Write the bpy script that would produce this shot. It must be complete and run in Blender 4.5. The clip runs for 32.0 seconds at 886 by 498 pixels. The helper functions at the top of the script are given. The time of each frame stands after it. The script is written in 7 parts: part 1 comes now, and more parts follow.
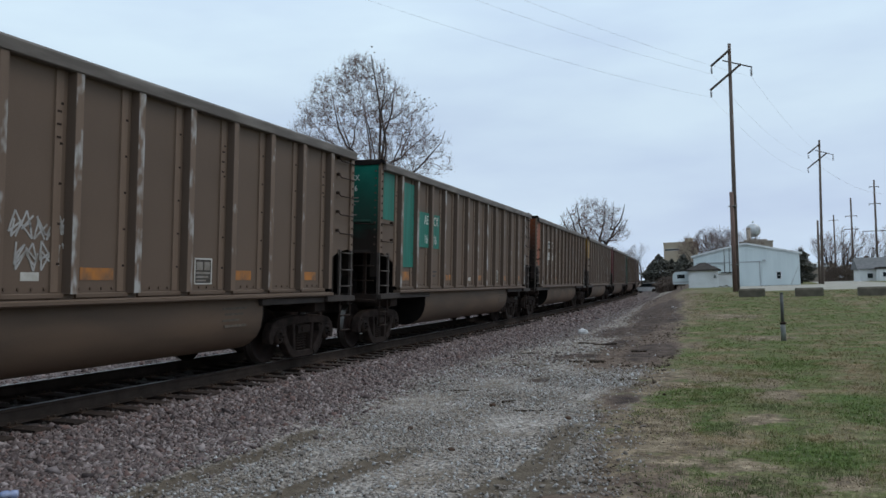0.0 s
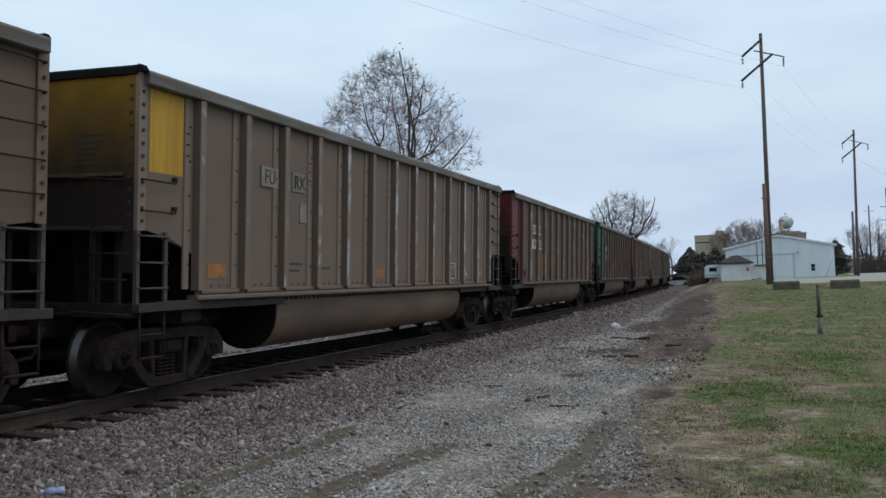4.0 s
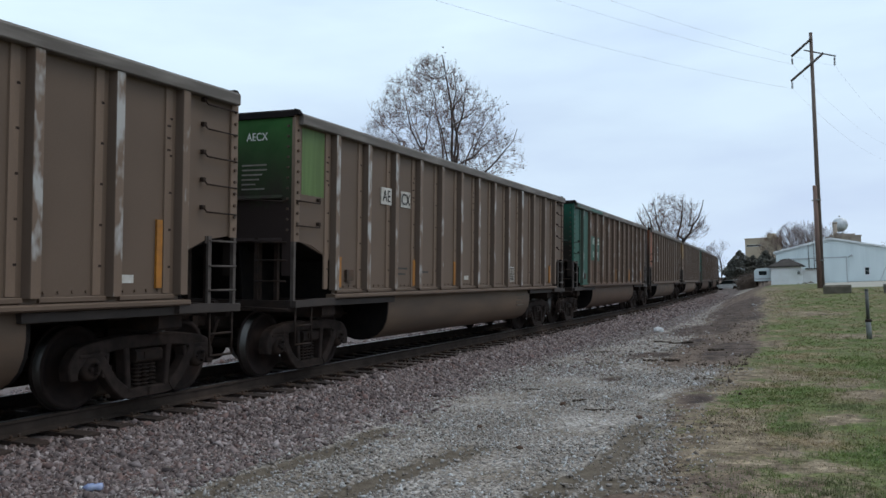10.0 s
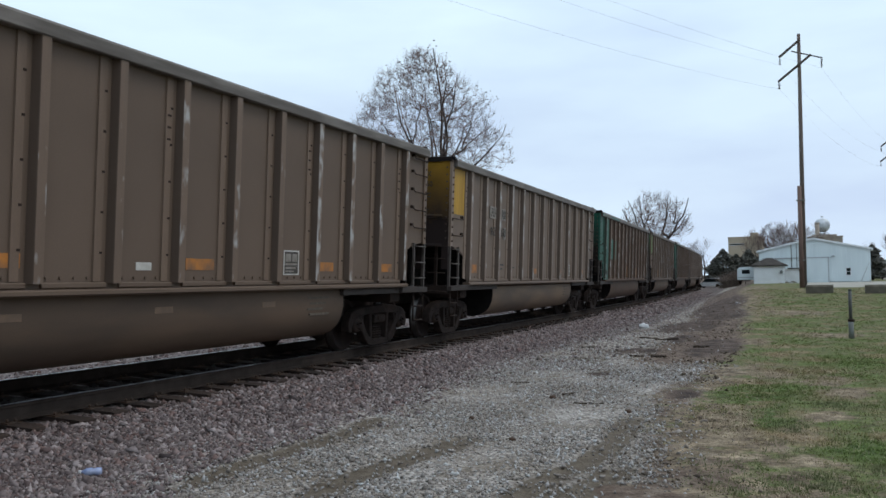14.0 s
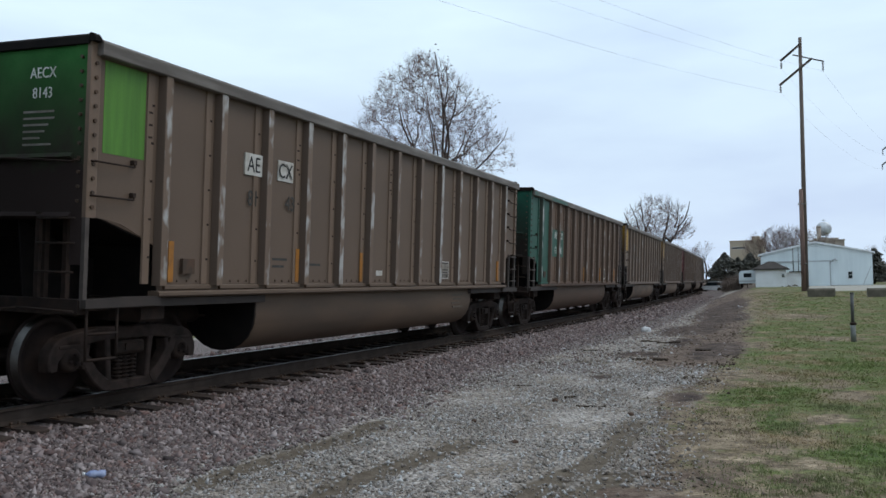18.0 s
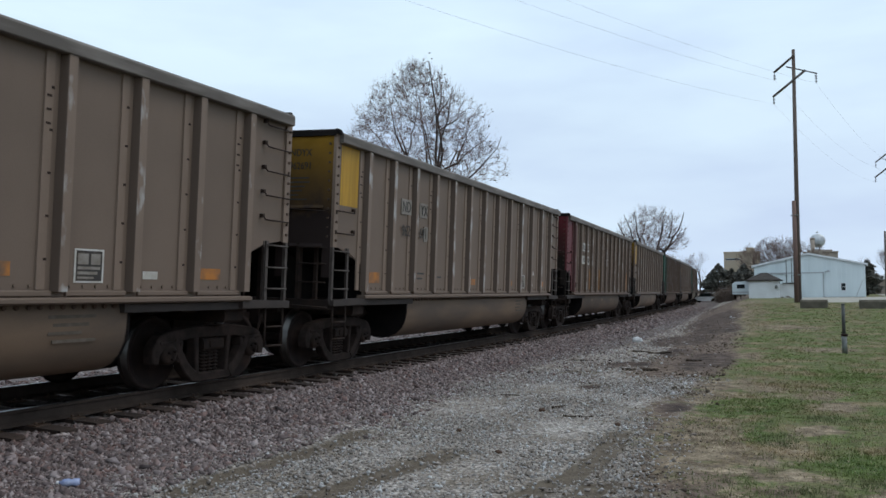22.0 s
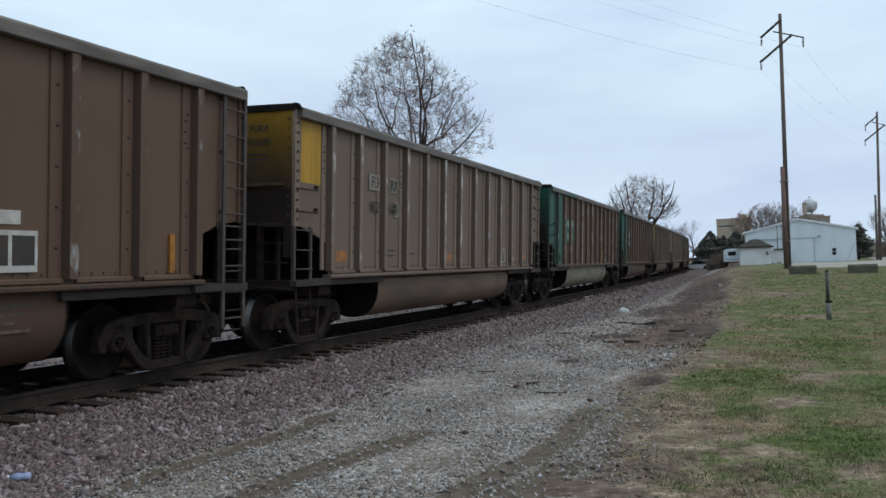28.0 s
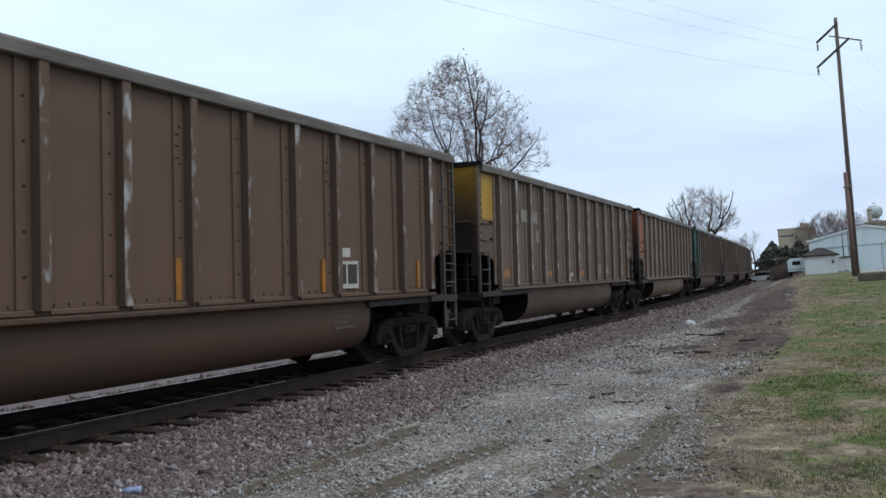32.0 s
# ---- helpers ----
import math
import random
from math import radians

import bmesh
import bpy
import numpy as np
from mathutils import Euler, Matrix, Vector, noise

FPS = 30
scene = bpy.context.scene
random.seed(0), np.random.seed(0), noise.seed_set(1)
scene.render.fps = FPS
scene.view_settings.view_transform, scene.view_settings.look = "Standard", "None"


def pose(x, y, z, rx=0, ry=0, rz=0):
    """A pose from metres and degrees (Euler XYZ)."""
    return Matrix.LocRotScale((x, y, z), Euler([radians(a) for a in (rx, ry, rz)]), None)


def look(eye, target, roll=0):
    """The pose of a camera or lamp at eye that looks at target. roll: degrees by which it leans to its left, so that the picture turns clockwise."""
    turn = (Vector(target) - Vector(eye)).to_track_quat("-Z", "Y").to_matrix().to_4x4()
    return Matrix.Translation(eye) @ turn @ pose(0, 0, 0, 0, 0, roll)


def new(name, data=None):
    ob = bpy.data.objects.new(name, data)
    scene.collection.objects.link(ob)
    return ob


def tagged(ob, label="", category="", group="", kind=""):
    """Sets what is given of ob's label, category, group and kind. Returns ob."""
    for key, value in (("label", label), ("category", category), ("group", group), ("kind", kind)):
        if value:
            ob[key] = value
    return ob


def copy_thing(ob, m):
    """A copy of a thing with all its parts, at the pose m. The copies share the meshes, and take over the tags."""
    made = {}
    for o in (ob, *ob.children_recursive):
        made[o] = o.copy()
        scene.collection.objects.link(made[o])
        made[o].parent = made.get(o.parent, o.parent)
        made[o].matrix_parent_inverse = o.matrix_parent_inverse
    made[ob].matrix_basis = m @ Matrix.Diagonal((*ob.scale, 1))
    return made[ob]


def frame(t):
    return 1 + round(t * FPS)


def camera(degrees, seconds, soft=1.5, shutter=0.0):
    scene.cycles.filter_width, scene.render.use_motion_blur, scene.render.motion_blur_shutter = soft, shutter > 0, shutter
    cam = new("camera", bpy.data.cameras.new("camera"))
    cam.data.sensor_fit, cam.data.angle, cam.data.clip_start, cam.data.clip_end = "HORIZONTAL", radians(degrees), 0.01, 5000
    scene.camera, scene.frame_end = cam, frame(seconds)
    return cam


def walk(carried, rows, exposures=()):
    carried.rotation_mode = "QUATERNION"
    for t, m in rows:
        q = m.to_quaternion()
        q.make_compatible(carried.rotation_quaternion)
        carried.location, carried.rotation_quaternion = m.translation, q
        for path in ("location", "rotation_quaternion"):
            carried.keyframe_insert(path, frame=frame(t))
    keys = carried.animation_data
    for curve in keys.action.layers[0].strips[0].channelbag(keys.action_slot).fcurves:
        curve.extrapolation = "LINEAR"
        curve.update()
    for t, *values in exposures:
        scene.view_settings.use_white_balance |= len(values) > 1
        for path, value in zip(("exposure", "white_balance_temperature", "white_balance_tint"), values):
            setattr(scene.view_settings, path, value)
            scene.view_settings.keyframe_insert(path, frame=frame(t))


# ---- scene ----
cam = camera(53.66, 32.0, soft=1.55)

# seconds, eye x, y, z, turn to the left, tilt up, lean
PATH = [
    (0.0, -0.126, 0.045, 1.622, 18.87, 2.55, -1.54),
    (0.5, -0.067, 0.075, 1.626, 19.17, 3.22, -1.29),
    (1.0, -0.058, 0.118, 1.628, 19.40, 3.44, -1.34),
    (1.5, -0.025, 0.172, 1.633, 19.91, 3.57, -1.68),
    (2.0, -0.002, 0.166, 1.639, 20.23, 3.54, -1.95),
    (2.5, -0.001, 0.096, 1.641, 20.60, 3.48, -2.21),
    (3.0, -0.067, -0.039, 1.633, 20.79, 3.28, -1.92),
    (3.5, -0.139, -0.011, 1.631, 20.74, 2.80, -1.99),
    (5.5, -0.223, 0.042, 1.629, 21.19, 1.57, -1.88),
    (6.0, -0.179, 0.054, 1.637, 21.66, 2.06, -1.70),
    (6.5, -0.069, 0.100, 1.646, 22.36, 2.64, -1.68),
    (7.0, -0.020, 0.090, 1.632, 22.65, 2.84, -1.73),
    (7.5, 0.023, -0.045, 1.622, 22.62, 2.77, -1.97),
    (8.0, 0.024, -0.037, 1.620, 22.81, 2.79, -2.17),
    (8.5, 0.020, 0.001, 1.615, 23.11, 2.83, -2.27),
    (9.0, 0.019, 0.041, 1.611, 23.40, 2.83, -2.35),
    (9.5, 0.005, 0.062, 1.615, 23.64, 2.75, -2.26),
    (10.0, -0.020, 0.021, 1.622, 23.78, 2.63, -1.95),
    (10.5, -0.050, -0.008, 1.624, 23.82, 2.54, -1.71),
    (11.0, -0.074, -0.044, 1.627, 23.77, 2.42, -1.46),
    (11.5, -0.092, -0.080, 1.626, 23.60, 2.30, -1.30),
    (12.0, -0.098, -0.096, 1.622, 23.46, 2.19, -1.18),
    (12.5, -0.107, -0.127, 1.623, 23.25, 2.10, -1.03),
    (13.0, -0.115, -0.146, 1.621, 23.03, 2.08, -0.94),
    (13.5, -0.101, -0.162, 1.619, 22.77, 2.08, -0.91),
    (14.0, -0.097, -0.128, 1.619, 22.78, 2.16, -0.94),
    (14.5, -0.100, -0.075, 1.621, 22.83, 2.21, -1.04),
    (15.0, -0.095, -0.077, 1.622, 22.90, 2.27, -1.05),
    (15.5, -0.084, -0.124, 1.624, 22.97, 2.37, -1.00),
    (17.5, -0.094, -0.166, 1.615, 23.00, 2.53, -0.98),
    (18.0, -0.101, -0.154, 1.612, 22.87, 2.40, -0.95),
    (18.5, -0.091, -0.139, 1.612, 22.76, 2.28, -0.91),
    (19.0, -0.079, -0.138, 1.614, 22.64, 2.16, -0.80),
    (19.5, -0.045, -0.168, 1.600, 22.66, 2.15, -0.81),
    (20.0, -0.018, -0.153, 1.592, 22.86, 2.30, -0.73),
    (20.5, 0.006, -0.129, 1.579, 23.00, 2.57, -0.68),
    (21.0, 0.021, -0.115, 1.574, 22.94, 2.84, -0.57),
    (21.5, -0.006, -0.079, 1.580, 22.73, 2.98, -0.55),
    (22.0, -0.042, -0.017, 1.591, 22.52, 3.01, -0.59),
    (22.5, -0.082, -0.023, 1.607, 22.28, 3.02, -0.47),
    (23.0, -0.133, -0.010, 1.612, 22.04, 3.09, -0.30),
    (23.5, -0.178, 0.018, 1.615, 21.77, 3.33, -0.02),
    (24.0, -0.211, 0.045, 1.627, 21.56, 3.69, 0.66),
    (24.5, -0.119, 0.131, 1.621, 21.86, 4.17, 1.02),
    (25.0, 0.001, 0.234, 1.614, 22.33, 3.81, 1.05),
    (25.5, 0.097, 0.263, 1.620, 22.43, 2.79, 0.81),
    (26.0, 0.141, 0.267, 1.625, 21.97, 2.57, 0.49),
    (26.5, 0.134, 0.302, 1.636, 21.32, 2.18, -0.02),
    (28.5, 0.202, 0.288, 1.640, 22.94, 1.20, -2.76),
    (29.0, 0.199, 0.287, 1.633, 23.80, 1.18, -3.30),
    (29.5, 0.144, 0.278, 1.623, 24.58, 1.26, -3.36),
    (30.0, 0.104, 0.285, 1.616, 25.30, 1.45, -3.50),
    (30.5, 0.088, 0.325, 1.634, 25.57, 1.62, -3.35),
    (31.0, 0.158, 0.414, 1.637, 25.91, 2.11, -3.99),
    (31.5, 0.096, 0.070, 1.578, 26.17, 2.79, -3.96),
    (32.0, 0.094, -0.054, 1.568, 25.71, 2.90, -3.96),
]


def eye_pose(x, y, z, turn, tilt, lean):
    """The camera's pose from its eye and three angles in degrees."""
    return Matrix.Translation((x, y, z)) @ Euler((radians(90 + tilt), 0, radians(turn))).to_matrix().to_4x4() @ pose(0, 0, 0, 0, 0, lean)


EXPOSURES = [(0.0, 0.0), (3.0, -0.02), (6.0, 0.08), (9.0, 0.16), (13.0, 0.2), (19.0, 0.2), (22.0, 0.16), (24.0, 0.0), (26.0, 0.02), (29.0, 0.22), (30.0, 0.40), (31.0, 0.2), (32.0, 0.24)]
walk(cam, [(r[0], eye_pose(*r[1:])) for r in PATH], EXPOSURES)

# ---------------------------------------------------------------- light
SUN_TURN, SUN_HEIGHT = radians(70), radians(56)
world = bpy.data.worlds.new("overcast_sky")
scene.world = world
world.use_nodes = True
wn, wl = world.node_tree.nodes, world.node_tree.links
wn.clear()
w_out, w_bg = wn.new("ShaderNodeOutputWorld"), wn.new("ShaderNodeBackground")
w_sky = wn.new("ShaderNodeTexSky")
w_sky.sky_type, w_sky.sun_disc = "NISHITA", False
w_sky.sun_elevation, w_sky.sun_rotation = SUN_HEIGHT, SUN_TURN
w_sky.air_density, w_sky.dust_density = 1.0, 2.0
w_bright = wn.new("ShaderNodeMixRGB")
w_bright.blend_type, w_bright.inputs[0].default_value = "MULTIPLY", 1.0
w_bright.inputs[2].default_value = (0.055, 0.055, 0.055, 1)
w_co, w_map, w_noise = wn.new("ShaderNodeTexCoord"), wn.new("ShaderNodeMapping"), wn.new("ShaderNodeTexNoise")
w_map.inputs["Scale"].default_value = (1.6, 1.6, 6.0)
w_noise.inputs["Scale"].default_value, w_noise.inputs["Detail"].default_value = 1.5, 5.0
w_ramp = wn.new("ShaderNodeValToRGB")
w_ramp.color_ramp.elements[0].position, w_ramp.color_ramp.elements[0].color = 0.35, (0.615, 0.76, 0.995, 1)
w_ramp.color_ramp.elements[1].position, w_ramp.color_ramp.elements[1].color = 0.65, (0.77, 0.95, 1.12, 1)
w_mix = wn.new("ShaderNodeMixRGB")
w_mix.inputs[0].default_value = 0.85
w_sep, w_low, w_veil = wn.new("ShaderNodeSeparateXYZ"), wn.new("ShaderNodeValToRGB"), wn.new("ShaderNodeMixRGB")
w_veil.blend_type, w_veil.inputs[0].default_value = "MULTIPLY", 1.0
for _ in range(2):
    w_low.color_ramp.elements.new(0.5)
for e, (at_z, tone) in zip(w_low.color_ramp.elements, ((0.0, (0.97, 0.96, 0.955)), (0.09, (0.935, 0.92, 0.92)), (0.19, (0.93, 0.925, 0.915)), (0.34, (1.075, 1.085, 1.04)))):
    e.position, e.color = at_z, (*tone, 1)
wl.new(w_co.outputs["Generated"], w_sep.inputs[0])
wl.new(w_sep.outputs["Z"], w_low.inputs[0])
wl.new(w_co.outputs["Generated"], w_map.inputs[0])
wl.new(w_map.outputs[0], w_noise.inputs["Vector"])
wl.new(w_noise.outputs["Fac"], w_ramp.inputs[0])
wl.new(w_sky.outputs[0], w_bright.inputs[1])
wl.new(w_bright.outputs[0], w_mix.inputs[1])
wl.new(w_ramp.outputs[0], w_veil.inputs[1])
wl.new(w_low.outputs[0], w_veil.inputs[2])
wl.new(w_veil.outputs[0], w_mix.inputs[2])
wl.new(w_mix.outputs[0], w_bg.inputs[0])
wl.new(w_bg.outputs[0], w_out.inputs[0])
w_bg.inputs[1].default_value = 1.0

sun = new("sun", bpy.data.lights.new("sun", "SUN"))
sun.data.energy, sun.data.angle, sun.data.color = 0.85, radians(25), (1.0, 0.92, 0.82)
sun.matrix_world = look((0, 0, 50), (-50 * math.sin(SUN_TURN) / math.tan(SUN_HEIGHT), -50 * math.cos(SUN_TURN) / math.tan(SUN_HEIGHT), 0))


# ---------------------------------------------------------------- materials
def mat(name, colour, rough=0.7, metal=0.0, second=None, scale=6.0, contrast=(0.35, 0.65), stretch=(1, 1, 1),
        grain=0.12, bump=0.15, bump_scale=60.0, by_object=0.0, by_island=0.0, space="Object"):
    """A surface with two scales of variation: stains in a second colour and fine grain with relief."""
    m = bpy.data.materials.new(name)
    m.use_nodes = True
    n, k = m.node_tree.nodes, m.node_tree.links
    b = n["Principled BSDF"]
    b.inputs["Roughness"].default_value, b.inputs["Metallic"].default_value = rough, metal
    b.inputs["Specular IOR Level"].default_value = 0.3
    co, mp = n.new("ShaderNodeTexCoord"), n.new("ShaderNodeMapping")
    mp.inputs["Scale"].default_value = stretch
    k.new(co.outputs[space], mp.inputs[0])
    big, small = n.new("ShaderNodeTexNoise"), n.new("ShaderNodeTexNoise")
    big.inputs["Scale"].default_value, big.inputs["Detail"].default_value = scale, 5.0
    small.inputs["Scale"].default_value, small.inputs["Detail"].default_value = bump_scale, 3.0
    k.new(mp.outputs[0], big.inputs["Vector"])
    k.new(co.outputs[space], small.inputs["Vector"])
    ramp = n.new("ShaderNodeValToRGB")
    second = second or tuple(c * 0.7 for c in colour)
    ramp.color_ramp.elements[0].position, ramp.color_ramp.elements[0].color = contrast[0], (*colour, 1)
    ramp.color_ramp.elements[1].position, ramp.color_ramp.elements[1].color = contrast[1], (*second, 1)
    k.new(big.outputs["Fac"], ramp.inputs[0])
    grainy = n.new("ShaderNodeHueSaturation")
    rng = n.new("ShaderNodeMapRange")
    rng.inputs["To Min"].default_value, rng.inputs["To Max"].default_value = 1 - grain, 1 + grain
    k.new(small.outputs["Fac"], rng.inputs["Value"])
    value = rng.outputs[0]
    for amount, node, socket in ((by_object, "ShaderNodeObjectInfo", "Random"), (by_island, "ShaderNodeNewGeometry", "Random Per Island")):
        if amount:
            r2, mul, src = n.new("ShaderNodeMapRange"), n.new("ShaderNodeMath"), n.new(node)
            r2.inputs["To Min"].default_value, r2.inputs["To Max"].default_value = 1 - amount, 1 + amount
            mul.operation = "MULTIPLY"
            k.new(src.outputs[socket], r2.inputs["Value"])
            k.new(value, mul.inputs[0])
            k.new(r2.outputs[0], mul.inputs[1])
            value = mul.outputs[0]
    k.new(ramp.outputs[0], grainy.inputs["Color"])
    k.new(value, grainy.inputs["Value"])
    k.new(grainy.outputs[0], b.inputs["Base Color"])
    if bump:
        bn = n.new("ShaderNodeBump")
        bn.inputs["Strength"].default_value, bn.inputs["Distance"].default_value = bump, 0.01
        k.new(small.outputs["Fac"], bn.inputs["Height"])
        k.new(bn.outputs[0], b.inputs["Normal"])
    return m


def dark_foot(m, low, high, colour=(0.016, 0.012, 0.010), ragged=0.5):
    """A darker tone over the lower part of a sheet, up to a ragged line between two heights."""
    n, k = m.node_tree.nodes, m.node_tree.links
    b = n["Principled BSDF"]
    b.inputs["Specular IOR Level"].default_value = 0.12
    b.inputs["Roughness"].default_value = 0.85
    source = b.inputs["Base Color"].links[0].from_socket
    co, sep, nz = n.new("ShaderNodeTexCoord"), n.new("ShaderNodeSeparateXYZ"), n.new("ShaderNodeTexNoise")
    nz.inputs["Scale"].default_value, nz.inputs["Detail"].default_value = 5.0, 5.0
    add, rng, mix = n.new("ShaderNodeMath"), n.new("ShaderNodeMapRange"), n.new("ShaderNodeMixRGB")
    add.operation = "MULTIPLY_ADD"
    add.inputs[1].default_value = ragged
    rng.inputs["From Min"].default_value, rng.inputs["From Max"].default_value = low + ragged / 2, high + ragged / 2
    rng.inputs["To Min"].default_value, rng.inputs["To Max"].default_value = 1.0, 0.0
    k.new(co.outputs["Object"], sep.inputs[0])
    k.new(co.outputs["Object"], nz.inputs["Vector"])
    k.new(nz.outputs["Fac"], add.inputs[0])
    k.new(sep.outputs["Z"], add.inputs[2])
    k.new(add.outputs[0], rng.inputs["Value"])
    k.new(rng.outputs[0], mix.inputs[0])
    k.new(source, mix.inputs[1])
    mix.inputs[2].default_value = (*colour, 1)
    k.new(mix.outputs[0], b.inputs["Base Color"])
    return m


def chipped(m, face=1.578, colour=(0.36, 0.345, 0.33)):
    """Pale primer that shows in small chips on the proud front face of a post, on some posts more than on others."""
    n, k = m.node_tree.nodes, m.node_tree.links
    b = n["Principled BSDF"]
    source = b.inputs["Base Color"].links[0].from_socket
    co, sep, mp, nz, who = n.new("ShaderNodeTexCoord"), n.new("ShaderNodeSeparateXYZ"), n.new("ShaderNodeMapping"), n.new("ShaderNodeTexNoise"), n.new("ShaderNodeObjectInfo")
    mp.inputs["Scale"].default_value = (0.5, 1.3, 0.6)
    nz.inputs["Scale"].default_value, nz.inputs["Detail"].default_value = 5.5, 2.5
    nz.noise_dimensions = "4D"
    far, need, cut, mul = [n.new("ShaderNodeMath") for _ in range(4)]
    mix, rng2 = n.new("ShaderNodeMixRGB"), n.new("ShaderNodeMapRange")
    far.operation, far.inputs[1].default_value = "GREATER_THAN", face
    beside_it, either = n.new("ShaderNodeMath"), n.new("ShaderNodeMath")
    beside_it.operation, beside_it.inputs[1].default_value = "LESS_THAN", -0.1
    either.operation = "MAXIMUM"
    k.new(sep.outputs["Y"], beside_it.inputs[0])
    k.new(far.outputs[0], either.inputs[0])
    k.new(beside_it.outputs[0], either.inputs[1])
    need.operation, need.inputs[1].default_value = "MULTIPLY", 40.0
    k.new(co.outputs["Object"], mp.inputs[0])
    k.new(co.outputs["Object"], sep.inputs[0])
    k.new(mp.outputs[0], nz.inputs["Vector"])
    k.new(who.outputs["Random"], need.inputs[0])
    k.new(need.outputs[0], nz.inputs["W"])
    k.new(sep.outputs["X"], far.inputs[0])
    cut.operation, cut.inputs[1].default_value, cut.inputs[2].default_value = "MULTIPLY_ADD", 0.16, -0.105
    k.new(who.outputs["Random"], cut.inputs[0])
    mul.operation = "ADD"
    k.new(nz.outputs["Fac"], mul.inputs[0])
    k.new(cut.outputs[0], mul.inputs[1])
    rng2.inputs["From Min"].default_value, rng2.inputs["From Max"].default_value = 0.51, 0.66
    k.new(mul.outputs[0], rng2.inputs["Value"])
    both = n.new("ShaderNodeMath")
    both.operation = "MULTIPLY"
    k.new(rng2.outputs[0], both.inputs[0])
    k.new(far.outputs[0], both.inputs[1])
    # rust, with shade put into the colour, darkens the flanks of the post
    flank, rust_and_shade, thick = n.new("ShaderNodeMath"), n.new("ShaderNodeMixRGB"), n.new("ShaderNodeMath")
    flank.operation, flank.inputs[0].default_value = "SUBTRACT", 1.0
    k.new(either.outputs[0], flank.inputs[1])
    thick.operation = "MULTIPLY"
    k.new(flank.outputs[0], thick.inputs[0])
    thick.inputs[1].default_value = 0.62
    k.new(thick.outputs[0], rust_and_shade.inputs[0])
    k.new(source, rust_and_shade.inputs[1])
    rust_and_shade.inputs[2].default_value = (0.052, 0.034, 0.025, 1)
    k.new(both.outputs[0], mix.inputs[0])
    k.new(rust_and_shade.outputs[0], mix.inputs[1])
    mix.inputs[2].default_value = (*colour, 1)
    k.new(mix.outputs[0], b.inputs["Base Color"])
    return m


STREAK = (1, 5, 0.35)
TAUPE = (0.118, 0.079, 0.056)
BROWN = (0.118, 0.070, 0.045)
GREY = (0.150, 0.107, 0.081)
M = {}
for key, c in (("taupe", TAUPE), ("brown", BROWN), ("grey", GREY)):
    M[key] = mat(key + "_weathered_paint", c, 0.62, second=tuple(v * 0.88 for v in c), scale=1.1, stretch=(1, 1.3, 0.8), grain=0.1, bump=0.08, by_object=0.04)
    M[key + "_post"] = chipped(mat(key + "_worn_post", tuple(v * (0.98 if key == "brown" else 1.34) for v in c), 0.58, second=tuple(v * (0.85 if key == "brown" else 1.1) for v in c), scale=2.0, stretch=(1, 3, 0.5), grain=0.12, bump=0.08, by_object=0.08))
    M[key + "_tub"] = mat(key + "_dusty_tub", tuple(v * w for v, w in zip(c, {"grey": (1.12, 1.03, 0.89), "taupe": (0.98, 0.93, 0.86), "brown": (0.80, 0.76, 0.76)}[key])), 0.7, second=tuple(v * 0.66 for v in c), scale=1.2, stretch=(1, 0.5, 2), grain=0.1, bump=0.1, by_object=0.1)
M["pale_tub"] = mat("pale_dusty_tub", (0.23, 0.20, 0.155), 0.7, second=(0.16, 0.135, 0.10), scale=1.5, stretch=(1, 0.5, 2))
for key, c in (("green", (0.020, 0.094, 0.064)), ("teal", (0.008, 0.155, 0.112)), ("lime", (0.088, 0.225, 0.030)), ("moss", (0.095, 0.150, 0.043)), ("orange", (0.34, 0.082, 0.026)),
               ("red", (0.132, 0.024, 0.028)), ("yellow", (0.45, 0.247, 0.018)), ("plain", (0.12, 0.09, 0.06))):
    M[key] = mat(key + "_faded_paint", c, 0.55, second=tuple(v * 0.7 for v in c), scale=2.2, stretch=STREAK, grain=0.1, bump=0.06, by_object=0.06)
    if key in ("green", "red"):
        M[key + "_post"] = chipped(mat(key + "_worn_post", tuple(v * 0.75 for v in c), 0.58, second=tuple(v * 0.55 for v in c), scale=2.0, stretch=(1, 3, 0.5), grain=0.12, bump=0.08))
    M[key + "_end"] = dark_foot(mat(key + "_dark_footed_end_paint", c, 0.6, second=tuple(v * 0.6 for v in c), scale=2.5, grain=0.12), 2.30, 3.85, colour=(0.024, 0.018, 0.015), ragged=0.7)
# end paints of four colours, darker than the side paint of the same key
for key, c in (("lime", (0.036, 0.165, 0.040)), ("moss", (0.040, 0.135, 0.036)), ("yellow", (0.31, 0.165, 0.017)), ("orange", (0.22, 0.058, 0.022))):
    M[key + "_end"] = dark_foot(mat(key + "_dark_footed_end_paint", c, 0.6, second=tuple(v * 0.6 for v in c), scale=2.5, grain=0.12), 2.55, 3.95, colour=(0.031, 0.021, 0.019), ragged=0.7)
M["sill"] = mat("dark_brown_sill_paint", (0.046, 0.034, 0.029), 0.75, second=(0.032, 0.025, 0.022), scale=3.0)
M["chord"] = mat("worn_top_chord", (0.098, 0.082, 0.071), 0.6, second=(0.19, 0.166, 0.148), scale=1.2, stretch=(1, 0.8, 6), contrast=(0.45, 0.75))
M["greenchord"] = mat("green_worn_top_chord", (0.016, 0.075, 0.05), 0.5, second=(0.10, 0.075, 0.055), scale=0.8, stretch=(1, 0.5, 3), contrast=(0.52, 0.7))
M["rust"] = mat("rusty_steel", (0.055, 0.038, 0.028), 0.75, second=(0.085, 0.046, 0.028), scale=7.0, bump=0.3)
